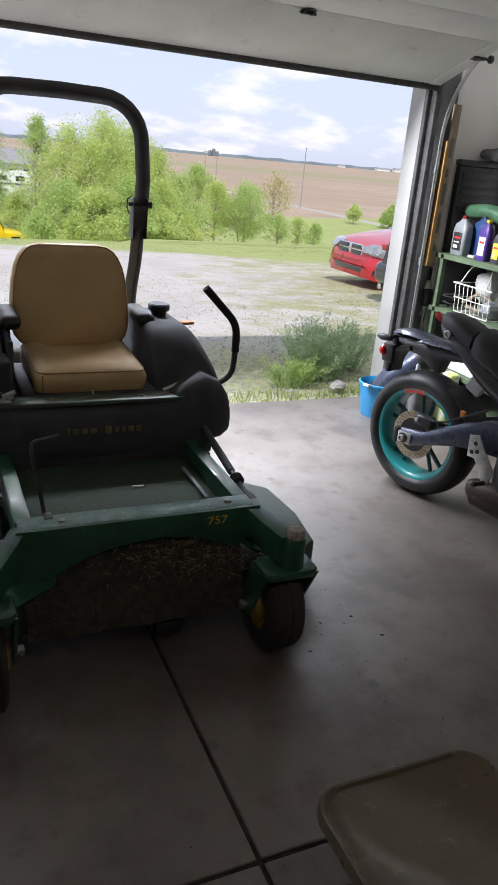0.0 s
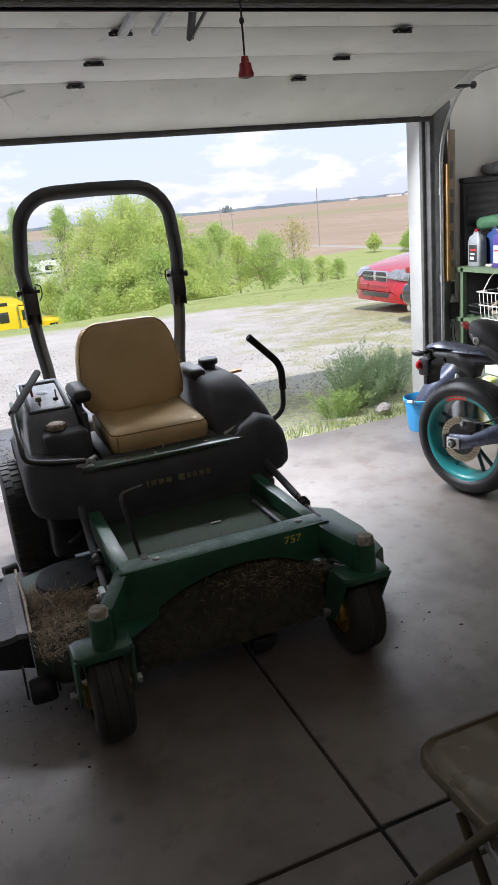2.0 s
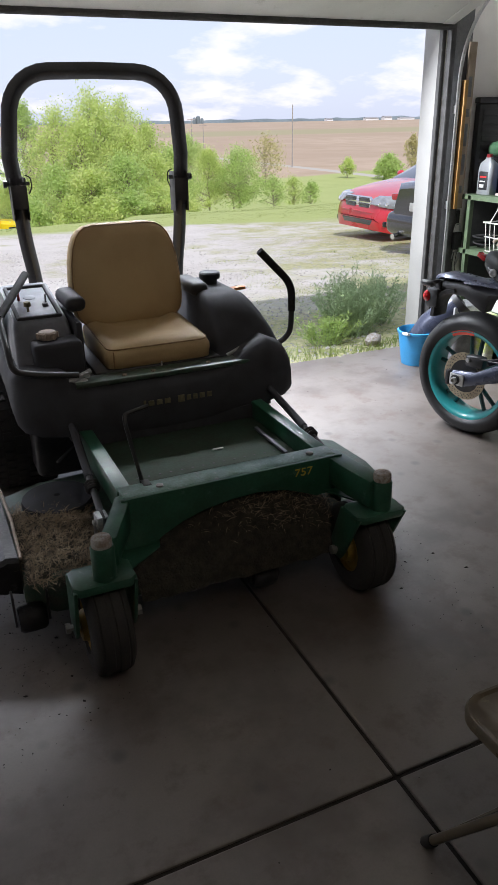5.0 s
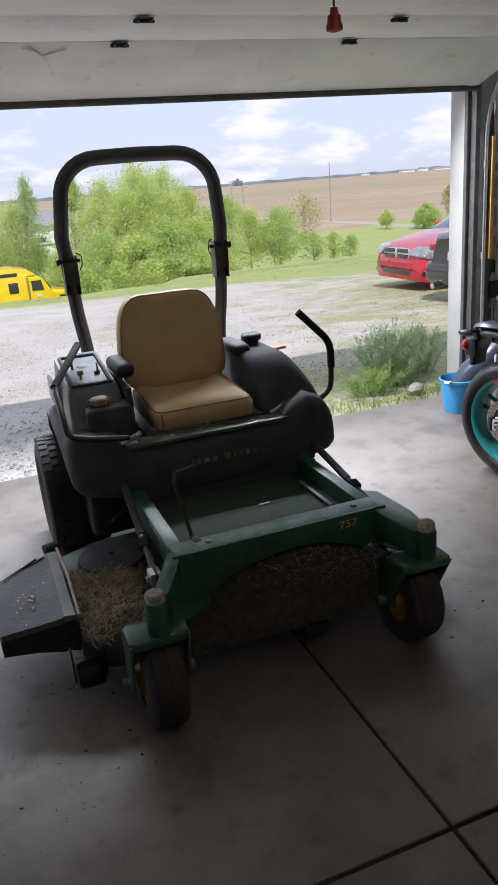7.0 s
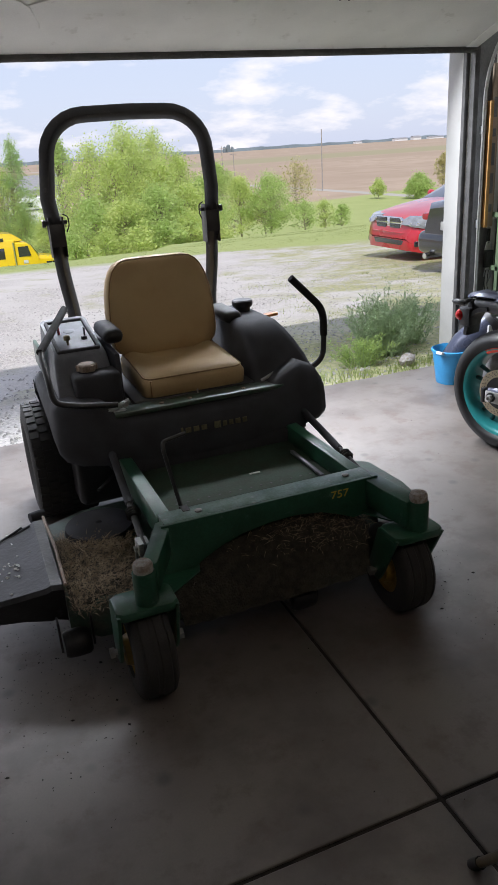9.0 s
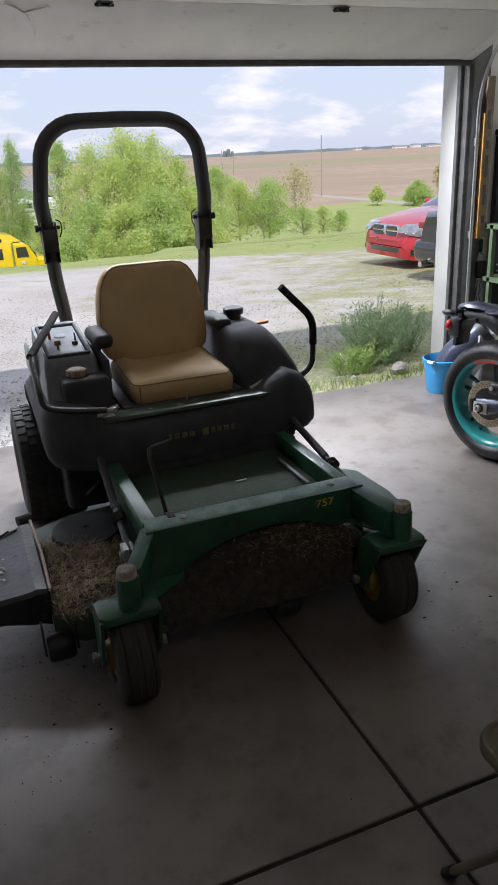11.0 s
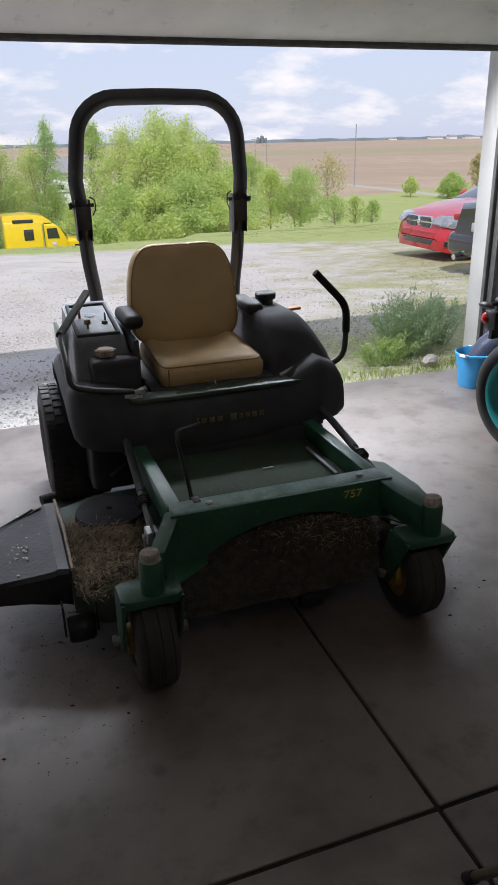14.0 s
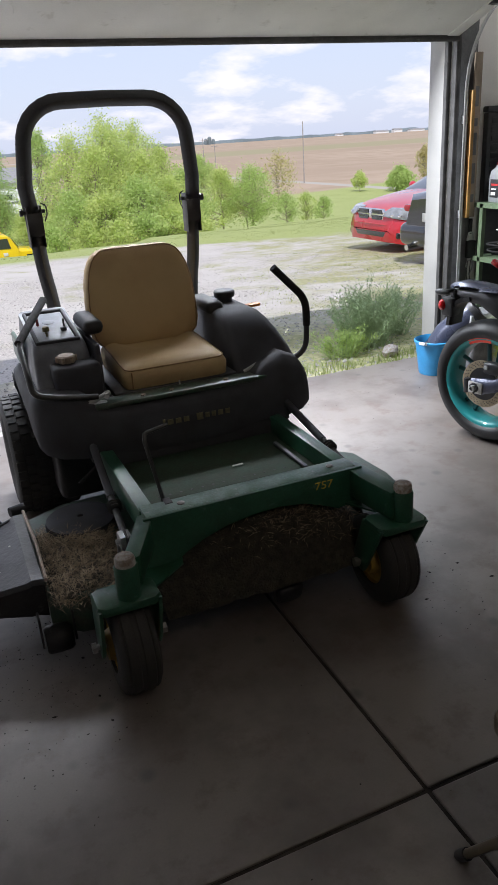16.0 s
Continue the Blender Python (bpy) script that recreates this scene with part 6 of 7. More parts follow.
part("exhaust", rough_up(ring_loft(B(), [[(x, y + 0.7 * w * math.cos(k * math.pi / 6), z + w * math.sin(k * math.pi / 6)) for k in range(12)] for x, y, z, w in ((0.39, -0.10, 0.20, 0.040), (0.43, -0.10, 0.19, 0.070), (0.62, -0.05, 0.17, 0.085), (0.85, -0.02, 0.17, 0.07))]), 0.004, 10), M["exhaust_brown"], bike, "scuffed brown exhaust collector")
part("engine", rough_up(span(B(), (0.52, -0.17, 0.24), (0.98, 0.17, 0.62), 0.06, 3), 0.012, 8), M["bike_black"], bike, "satin black engine")
part("fuel_tank", ring_loft(B(), [[(x, w * math.cos(k * math.pi / 6), z + h * math.sin(k * math.pi / 6)) for k in range(12)] for x, z, w, h in ((0.62, 0.84, 0.06, 0.05), (0.68, 0.87, 0.13, 0.10), (0.85, 0.92, 0.17, 0.14), (1.02, 0.92, 0.16, 0.13), (1.10, 0.90, 0.08, 0.07))]), M["bike_grey"], bike, "blue-grey fuel tank", 60)
for s in (-1, 1):
    part("fork_leg", tube(B(), [(1.43, s * 0.10, 0.322), (1.17, s * 0.10, 0.98)], 0.026, 12), M["bike_black"], bike)
part("handlebar", tube(B(), bend([(1.05, -0.40, 1.05), (1.12, -0.22, 1.06), (1.15, 0, 1.03), (1.12, 0.22, 1.06), (1.05, 0.40, 1.05)], 0.06), 0.012, 10), M["bike_black"], bike)
part("headlamp", ball(B(), (1.27, 0, 0.90), (0.09, 0.10, 0.11), 16), M["bike_black"], bike)
part("rear_shock", tube(B(), [(0.42, 0.0, 0.42), (0.55, 0.0, 0.60)], 0.03, 10), M["bike_black"], bike)
part("rear_hugger", ring_loft(B(), [[(r * math.cos(radians(a)), y, 0.322 + r * math.sin(radians(a))) for r, y in ((0.338, -0.088), (0.338, 0.088), (0.343, 0.088), (0.343, -0.088))] for a in range(14, 66, 8)]), M["bike_black"], bike)
part("side_stand", tube(B(), [(0.62, 0.12, 0.24), (0.55, 0.30, 0.01)], 0.012, 8), M["bike_black"], bike)
# a white jug behind the bike, drawn as one of its parts
part("white_jug", rough_up(box(B(), (0.245, 0.06, 0.68), (0.09, 0.05, 0.17), 0.012, Matrix.Rotation(radians(30), 3, "Y")), 0.01, 9), M["white_plastic"], bike, "white plastic jug behind the bike")
part("reflector", box(B(), (0.30, -0.125, 0.545), (0.032, 0.02, 0.035), 0.008), M["grille_orange"], bike, "amber reflector")

# ---- bucket with a grey tube standing in it ----
bucket = thing("bucket", (3.075, 4.235, 0), "sky-blue plastic bucket standing by the jamb", "bucket")
part("body", lathe(B(), [(0.002, 0.004), (0.100, 0.0), (0.104, 0.01), (0.132, 0.215), (0.140, 0.222), (0.142, 0.236), (0.134, 0.240), (0.127, 0.225), (0.099, 0.016), (0.002, 0.012)], Matrix.Translation((3.075, 4.235, 0)), 40), M["blue"], bucket)
part("spout", tube(B(), [(2.950, 4.18, 0.232), (2.915, 4.165, 0.244)], 0, 8, flat=(0.022, 0.010)), M["white_plastic"], bucket, "white handle lug")
gt = thing("leaf_blower_tube", (3.08, 4.24, 0.02), "blue-grey plastic blower tube leaning in the bucket", "tube")
part("nozzle", tube(B(), [(3.045, 4.255, 0.03), (3.06, 4.245, 0.12), (3.14, 4.19, 0.27), (3.28, 4.09, 0.43)], [0.075, 0.088, 0.092, 0.092], 24), M["bike_grey"], gt)
part("rim", tube(B(), [(3.27, 4.097, 0.42), (3.295, 4.08, 0.45)], 0.096, 24), M["bike_black"], gt)

# ---- steel shelf along the east wall ----
shelf = thing("shelf_unit", (3.76, 3.9, 0), "green enamelled steel shelf unit crowded with bottles and boxes", "shelf")
SX0, SX1, SY0, SY1 = 3.505, 3.98, 3.30, 4.43
for z in (0.12, 0.345, 0.735, 1.095):
    part("shelf_board", span(span(B(), (SX0, SY0, z - 0.004), (SX1, SY1, z), 0.001), (SX0, SY0, z - 0.032), (SX0 + 0.003, SY1, z - 0.004)), M["shelf_green"], shelf)
for x in (SX0, SX1 - 0.003):
    for y in (SY0, 4.335 if x == SX0 else SY1 - 0.03):
        t = span(B(), (x, y, 0), (x + 0.003, y + 0.032, 1.09 if x == SX0 else 1.13))
        span(t, (x, y, 0), (x + 0.03, y + 0.003, 1.09))
        part("post", t, M["shelf_green"], shelf)


def bottle(x, y, z, w, d, h, material, label, cap_mat, rot=0, strip=None):
    root = thing("bottle", (0, 0, 0), label, "bottle", "bottles on the shelf", m=pose(x, y, z, 0, 0, rot))
    rows = []
    for f, k in ((0.0, 0.92), (0.02, 1.0), (0.62, 1.0), (0.78, 0.86), (0.86, 0.45), (0.90, 0.36), (0.93, 0.36)):
        rows.append([(px * k, py * k, f * h) for px, py in rrect(w, d, min(w, d) * 0.28, 3)])
    part("body", ring_loft(B(), rows), M[material], root, "", 50)
    part("cap", lathe(B(), [(0.018, 0.92 * h), (0.019, h), (0.004, h + 0.001)], None, 14), M[cap_mat], root)
    if strip:
        lab = part("label", span(B(), (-w * 0.503, -d * 0.32, h * 0.12), (-w * 0.49, d * 0.32, h * 0.58), 0.001), M[strip], root, "printed label with plain bars")
        for k, (m2, zz, hh) in enumerate((("label_red", 0.42, 0.05), ("label_white", 0.32, 0.03), ("label_white", 0.18, 0.08))):
            part("print_bar", span(B(), (-w * 0.512, -d * 0.22 + 0.01 * k, h * zz), (-w * 0.502, d * 0.24, h * (zz + hh))), M[m2], lab)
    return root


bottle(3.600, 4.300, 1.096, 0.075, 0.135, 0.255, "jug_grey", "silver-grey motor oil jug with a red cap", "red_plastic", 0, "label_black")
bottle(3.70, 4.22, 1.096, 0.10, 0.15, 0.27, "jug_blue", "navy blue jug with a dark cap", "black", 0)
bottle(3.585, 4.045, 1.096, 0.06, 0.095, 0.255, "jug_purple", "purple cleaner bottle with a yellow cap", "yellow_plastic", 0, "label_white")
bottle(3.60, 3.92, 1.096, 0.065, 0.09, 0.215, "black", "black lubricant bottle with a red cap", "red_plastic", 0, "yellow_plastic")
bottle(3.72, 3.85, 1.096, 0.10, 0.12, 0.29, "jug_blue", "navy blue jug with a dark cap", "black", 0)
bottle(3.62, 3.70, 1.096, 0.08, 0.12, 0.24, "jug_grey", "silver-grey motor oil jug with a red cap", "red_plastic", 0, "label_black")
t = tube(B(), bend([(3.71, 4.40, 1.375), (3.73, 4.20, 1.395), (3.74, 4.09, 1.36)], 0.06), 0.048, 14)
single("green_bottle", t, M["jug_green"], "translucent green bottle lying on the jugs", "bottle")
single("sponge", rough_up(span(B(), (3.56, 4.10, 1.097), (3.61, 4.17, 1.115), 0.008), 0.003, 30), M["rust"], "small brown sponge on the shelf", "sponge")
# tall black drawer tower and bags behind
tower = thing("drawer_tower", (3.82, 4.46, 0), "tall black plastic louvred cabinet behind the shelf", "cabinet")
part("body", span(B(), (3.60, 4.446, 0.0), (4.03, 4.496, 1.66), 0.008), M["bike_black"], tower)
part("lid", span(B(), (3.59, 4.438, 1.661), (4.035, 4.497, 1.70), 0.010), M["bike_black"], tower)
for k in range(9):
    part("louvre", span(B(), (3.63, 4.4385, 1.15 + 0.055 * k), (4.00, 4.4455, 1.188 + 0.055 * k), 0.003), M["bike_black"], tower)
t = rough_up(ball(B(), (3.86, 4.43, 1.745), (0.10, 0.06, 0.05), 16), 0.03, 11)
single("bundled_rag", t, M["rag"], "crumpled grey rag on the black cabinet", "rag")
t = rough_up(ball(B(), (3.985, 4.42, 1.755), (0.055, 0.07, 0.06), 16), 0.03, 11)
single("black_bag", t, M["strap"], "crumpled black bag on the cabinet", "bag")
# wire basket on the second shelf
basket = thing("wire_basket", (3.62, 4.02, 0.736), "white wire basket full of odds and ends", "basket")
bx0, bx1, by0, by1, bz0, bz1 = 3.52, 3.76, 3.82, 4.20, 0.742, 0.93
for z, g in ((bz0, 0.02), (bz1, 0.0), ((bz0 + bz1) / 2, 0.01)):
    part("ring_wire", tube(B(), [(bx0 + g, by0 + g, z), (bx1 - g, by0 + g, z), (bx1 - g, by1 - g, z), (bx0 + g, by1 - g, z)], 0.0035 if z != bz1 else 0.005, 6, True), M["wire_white"], basket)
for k in range(9):
    y = by0 + (by1 - by0) * (k + 0.5) / 9
    part("upright_wire", tube(B(), [(bx0, y, bz1), (bx0 + 0.02, y, bz0), (bx1 - 0.02, y, bz0), (bx1, y, bz1)], 0.003, 6), M["wire_white"], basket)
part("handle", tube(B(), bend([(bx0, by0 + 0.06, bz1), (bx0 + 0.06, by0 + 0.09, bz1 + 0.13), (bx0 + 0.06, by1 - 0.09, bz1 + 0.13), (bx0, by1 - 0.06, bz1)], 0.05), 0.004, 6), M["wire_white"], basket)
single("blue_rag", rough_up(ball(B(), (3.64, 3.92, 0.80), (0.08, 0.08, 0.055), 14), 0.03, 14), M["jug_grey"], "grey-blue rag in the basket", "rag")
single("brown_rope", tube(B(), bend([(3.58, 4.15, 0.80), (3.62, 4.05, 0.88), (3.66, 3.95, 0.84), (3.60, 3.98, 0.77), (3.57, 4.10, 0.79)], 0.03), 0.012, 8), M["cardboard_wood"], "coil of pale rope in the basket", "rope")
single("white_sack", rough_up(ball(B(), (3.70, 4.08, 0.92), (0.06, 0.10, 0.10), 14), 0.035, 12), M["label_white"], "crumpled pale paper sack in the basket", "sack")
single("coiled_cord", tube(B(), [(3.60 + 0.05 * math.sin(a * 0.9), 4.28 + 0.05 * math.cos(a), 0.745 + 0.006 * a) for a in np.arange(0, 16, 0.5)], 0.006, 6), M["strap"], "coil of black cord on the shelf", "cord")
crate = thing("storage_box", (3.66, 3.95, 0.346), "white box with a black lid on the lower shelf", "box")
part("box", span(B(), (3.54, 3.82, 0.347), (3.80, 4.14, 0.53), 0.008), M["white_plastic"], crate)
part("lid", span(B(), (3.53, 3.81, 0.531), (3.81, 4.15, 0.555), 0.008), M["black"], crate, "black lid")
t = rough_up(span(B(), (3.40, 3.92, 0.005), (3.50, 4.24, 0.37), 0.03, 3), 0.012, 6)
single("chemical_bag", t, M["lime"], "lime and white printed bag on the floor", "bag")
single("steel_tray", span(B(), (3.20, 4.02, 0.34), (3.44, 4.20, 0.42), 0.01), M["steel_dull"], "dull steel pan lying on the stacked bags", "pan")
single("stacked_bag", rough_up(span(B(), (3.20, 4.00, 0.004), (3.395, 4.22, 0.338), 0.04, 3), 0.015, 6), M["rag"], "grey sack standing by the wall", "bag")

# tow strap hanging on the board, and a timber with slots
strap = thing("tie_down_strap", (3.50, 4.45, 0.62), "black ratchet strap hanging from a nail", "strap")
part("nail", tube(B(), [(3.498, 4.51, 0.985), (3.498, 4.43, 0.99)], 0.004, 6), M["steel"], strap)
part("upper_webbing", span(B(), (3.482, 4.440, 0.885), (3.512, 4.446, 0.985), 0.001), M["strap"], strap)
part("buckle", tube(B(), bend([(3.470, 4.437, 0.84), (3.482, 4.437, 0.895), (3.514, 4.437, 0.895), (3.526, 4.437, 0.84), (3.470, 4.437, 0.838)], 0.01), 0.005, 6), M["alloy"], strap, "bright wire buckle")
part("ratchet", span(B(), (3.462, 4.415, 0.72), (3.534, 4.446, 0.84), 0.008), M["strap"], strap)
part("hook", tube(B(), bend([(3.47, 4.437, 0.655), (3.48, 4.437, 0.70), (3.52, 4.437, 0.70), (3.53, 4.437, 0.655), (3.50, 4.437, 0.60)], 0.012), 0.005, 6), M["steel_dull"], strap, "steel hook")
for x in (3.485, 3.510):
    part("tail_webbing", tube(B(), bend([(x, 4.437, 0.70), (x - 0.01, 4.435, 0.60), (x + 0.015, 4.437, 0.52)], 0.03), 0, 6, flat=(0.010, 0.002)), M["strap"], strap)
timber = thing("slotted_timber", (3.45, 4.44, 1.0), "yellow pine edge and pale slotted board hung on the wall", "board")
part("pine_edge", span(B(), (3.425, 4.405, 1.00), (3.452, 4.440, 1.80), 0.003), M["wood"], timber)
part("board", span(B(), (3.452, 4.425, 1.00), (3.512, 4.440, 2.02), 0.003), M["cardboard_wood"], timber)
for z, h in ((1.10, 0.05), (1.22, 0.13), (1.40, 0.14), (1.58, 0.05), (1.70, 0.12)):
    part("slot", span(B(), (3.464, 4.4215, z), (3.492, 4.4245, z + h), 0.001), M["dark_jamb"], timber)

# ---- folding chair ----
chair = thing("folding_chair", (1.06, 0.88, 0), "beige enamelled steel folding chair with scuffed rim", "chair")
rows = []
for z, k in ((0.425, 0.96), (0.428, 1.0), (0.448, 1.0), (0.455, 0.985), (0.455, 0.955), (0.448, 0.93)):
    rows.append([(1.058 + px * k, 0.902 + py * k + 0.0, z - 0.02 * (0.2 - py) * 0.3) for px, py in rrect(0.412, 0.40, 0.065, 6)])
t = B()
ring_loft(t, rows, cap=False)
t.faces.new([v for v in t.verts[:len(rows[0])]])
t.verts.ensure_lookup_table()
last = [t.verts[len(rows[0]) * (len(rows) - 1) + i] for i in range(len(rows[0]))]
t.faces.new(last)
seat = part("seat", t, M["beige"], chair, "", 50)
for x in (0.845, 1.272):
    part("front_leg", tube(B(), bend([(x, 1.115, 0.012), (x, 0.83, 0.45), (x + (0.012 if x < 1 else -0.012), 0.60, 0.80)], 0.04), 0.0115, 10), M["beige"], chair)
    part("rear_leg", tube(B(), bend([(x + (0.022 if x < 1 else -0.022), 0.94, 0.40), (x + (0.022 if x < 1 else -0.022), 0.66, 0.012)], 0.04), 0.0115, 10), M["beige"], chair)
    part("foot_cap", tube(B(), [(x, 1.125, 0.0), (x, 1.10, 0.035)], 0.015, 10), M["vinyl_black"], chair, "black rubber foot")
    part("foot_cap", tube(B(), [(x + (0.022 if x < 1 else -0.022), 0.655, 0.0), (x + (0.022 if x < 1 else -0.022), 0.675, 0.03)], 0.015, 10), M["vinyl_black"], chair, "black rubber foot")
    part("hinge_strap", tube(B(), [(x + (0.012 if x < 1 else -0.012), 0.86, 0.405), (x + (0.012 if x < 1 else -0.012), 0.76, 0.385)], 0, 6, flat=(0.002, 0.010)), M["steel_dull"], chair, "steel link")
part("stretcher", tube(B(), [(0.845, 1.06, 0.10), (1.272, 1.06, 0.10)], 0.009, 8), M["beige"], chair)
part("stretcher", tube(B(), [(0.867, 0.72, 0.10), (1.25, 0.72, 0.10)], 0.009, 8), M["beige"], chair)
rings = []
for z, y in ((0.63, 0.712), (0.65, 0.70), (0.72, 0.655), (0.79, 0.612), (0.815, 0.600)):
    w = 0.20 if 0.64 < z < 0.80 else 0.185
    rings.append([(1.058 - w, y - 0.008, z), (1.058 - w * 0.5, y - 0.028, z), (1.058, y - 0.034, z), (1.058 + w * 0.5, y - 0.028, z), (1.058 + w, y - 0.008, z), (1.058 + w, y + 0.006, z), (1.058, y - 0.020, z), (1.058 - w, y + 0.006, z)])
part("backrest", ring_loft(B(), rings), M["beige"], chair, "", 50)

# ---- crumbs and dry bits on the slab ----
vs, fs = [], []
for _ in range(760):
    u = rng.random()
    if u < 0.45:
        x, y = rng.normal(0.05, 0.16), rng.normal(2.30, 0.28)
    elif u < 0.7:
        x, y = rng.normal(1.50, 0.12), rng.normal(2.25, 0.35)
    else:
        x, y = rng.uniform(-0.5, 3.3), rng.uniform(0.9, 4.4)
    s = rng.uniform(0.001, 0.0026) * (2.4 if rng.random() < 0.05 else 1)
    a = rng.uniform(0, 6.28)
    k = len(vs)
    e = rng.uniform(0.4, 2.2)
    for dx, dy, dz in ((e, 0, 0), (0, 1, 0), (-e, 0, 0), (0, -1, 0), (0, 0, 0.8)):
        vs.append((x + s * (dx * math.cos(a) - dy * math.sin(a)), y + s * (dx * math.sin(a) + dy * math.cos(a)), 0.0006 + s * dz))
    fs += [(k, k + 1, k + 4), (k + 1, k + 2, k + 4), (k + 2, k + 3, k + 4), (k + 3, k, k + 4)]
tagged(new("floor_crumbs", cards(vs, fs, M["crumb"], "crumbs")), "dark dirt crumbs and dry bits strewn on the slab", "dirt", kind="stuff")


# ---- vehicles outside ----
def car(name, label, paint, m, front):
    """A saloon along its own x axis, nose towards +x, 4.8 m long. front: detail the nose, else the tail."""
    root = thing(name, (0, 0, 0), label, "car", m=m)
    rows = []
    for x, w, zb, zs, zt in ((2.42, 0.52, 0.30, 0.50, 0.60), (2.38, 0.70, 0.22, 0.55, 0.70), (2.25, 0.82, 0.19, 0.60, 0.78), (2.0, 0.89, 0.18, 0.70, 0.86), (1.6, 0.91, 0.18, 0.80, 0.93), (1.15, 0.915, 0.18, 0.86, 0.99), (0.0, 0.92, 0.18, 0.88, 1.0), (-1.4, 0.92, 0.18, 0.90, 1.02), (-2.0, 0.90, 0.20, 0.88, 1.04), (-2.28, 0.82, 0.24, 0.80, 1.02), (-2.40, 0.68, 0.30, 0.70, 0.95)):
        rows.append([(x, -w * 0.93, zb), (x, w * 0.93, zb), (x, w, zb + 0.12), (x, w, zs - 0.1), (x, w * 0.96, zs), (x, w * 0.84, zt - 0.03), (x, w * 0.45, zt), (x, -w * 0.45, zt), (x, -w * 0.84, zt - 0.03), (x, -w * 0.96, zs), (x, -w, zs - 0.1), (x, -w, zb + 0.12)])
    part("body", ring_loft(B(), rows), M[paint], root, "", 35)
    rows = []
    for x, w, z in ((1.12, 0.80, 0.975), (0.35, 0.66, 1.38), (-0.2, 0.64, 1.46), (-0.9, 0.64, 1.44), (-1.75, 0.76, 1.02)):
        rows.append([(x, -w - 0.06, 0.96), (x, w + 0.06, 0.96), (x, w, max(z - 0.04, 0.965)), (x, w * 0.8, z), (x, -w * 0.8, z), (x, -w, max(z - 0.04, 0.965))])
    part("cabin", ring_loft(B(), rows), M["car_glass"], root, "dark glass cabin", 30)
    part("roof", ring_loft(B(), [[(x, -w, z - 0.02), (x, w, z - 0.02), (x, w * 0.9, z + 0.025), (x, -w * 0.9, z + 0.025)] for x, w, z in ((0.30, 0.56, 1.38), (-0.2, 0.60, 1.45), (-0.95, 0.58, 1.43), (-1.1, 0.55, 1.38))]), M[paint], root)
    for x in (1.45, -1.35):
        for s in (-1, 1):
            wh = part("wheel", lathe(B(), [(0.02, -0.02), (0.20, -0.02), (0.22, 0.04), (0.22, -0.06), (0.02, -0.06)], wheel_axis((x, s * 0.86, 0.325), (0, s, 0)), 24), M["alloy"], root, "alloy wheel")
            part("tyre", lathe(B(), [(0.22, -0.15), (0.31, -0.15), (0.325, -0.12), (0.325, 0.02), (0.31, 0.05), (0.22, 0.05)], wheel_axis((x, s * 0.86, 0.325), (0, s, 0)), 32), M["rubber"], wh)
    if front:
        # grille: chrome surround with a cross, four dark mesh fields of thin slats
        grille = part("grille", prism(B(), [(-0.37, 0.575), (0.37, 0.575), (0.43, 0.72), (0.37, 0.775), (-0.37, 0.775), (-0.43, 0.72)], 0.05, Matrix(((0, 0, 1, 2.365), (1, 0, 0, 0), (0, 1, 0, 0), (0, 0, 0, 1))), 0.012), M["chrome"], root, "chrome grille surround with a cross")
        for s in (-1, 1):
            for z0, z1, w0, w1 in ((0.590, 0.664, 0.352, 0.385), (0.688, 0.760, 0.392, 0.362)):
                mesh = part("grille_mesh", prism(B(), [(s * 0.055, z0), (s * w0, z0), (s * w1, z1), (s * 0.055, z1)][::s], 0.012, Matrix(((0, 0, 1, 2.412), (1, 0, 0, 0), (0, 1, 0, 0), (0, 0, 0, 1))), 0.003), M["car_dark"], grille, "dark grille mesh")
                for k in range(3):
                    part("slat", span(B(), (2.424, min(s * 0.06, s * 0.345), z0 + 0.012 + 0.018 * k), (2.428, max(s * 0.06, s * 0.345), z0 + 0.017 + 0.018 * k)), M["trailer"], mesh)
            part("grille_badge", ball(B(), (2.42, s * 0.012, 0.675), (0.012, 0.035, 0.05), 12), M["chrome"], grille, "plain chrome badge")
            nose = ((2.10, 0.90), (2.27, 0.815), (2.37, 0.71), (2.425, 0.56), (2.445, 0.45))
            rows = [[(x, s * y, 0.585 + 0.02 * k), (x + 0.012, s * y, 0.665), (x - 0.07, s * (y - 0.01), 0.80 - 0.012 * k), (x - 0.22, s * (y - 0.05), 0.79)] for k, (x, y) in enumerate(nose)]
            lampu = part("headlamp", ring_loft(B(), rows), M["lamp_clear"], root, "clear swept headlamp lens", 50)
            for x, y, r in ((2.325, 0.765, 0.034), (2.395, 0.64, 0.030)):
                part("reflector", lathe(B(), [(r, 0), (r, 0.012), (r * 0.6, 0.016), (0.005, 0.008)], wheel_axis((x - 0.005, s * y, 0.675), (1, s * 0.75, 0.2)), 16), M["chrome"], lampu, "round chrome reflector")
            part("fog_lamp_recess", box(B(), (2.275, s * 0.64, 0.345), (0.09, 0.28, 0.10), 0.025, Matrix.Rotation(radians(s * -27), 3, "Z")), M["car_dark"], root, "black fog lamp recess")
            part("fog_lamp", lathe(B(), [(0.045, 0), (0.045, 0.02), (0.01, 0.026)], wheel_axis((2.315, s * 0.735, 0.350), (1, s * 0.5, 0)), 14), M["lamp_clear"], root, "small clear fog lamp")
            part("mirror", ball(B(), (0.78, s * 1.0, 1.02), (0.07, 0.10, 0.07), 12), M[paint], root)
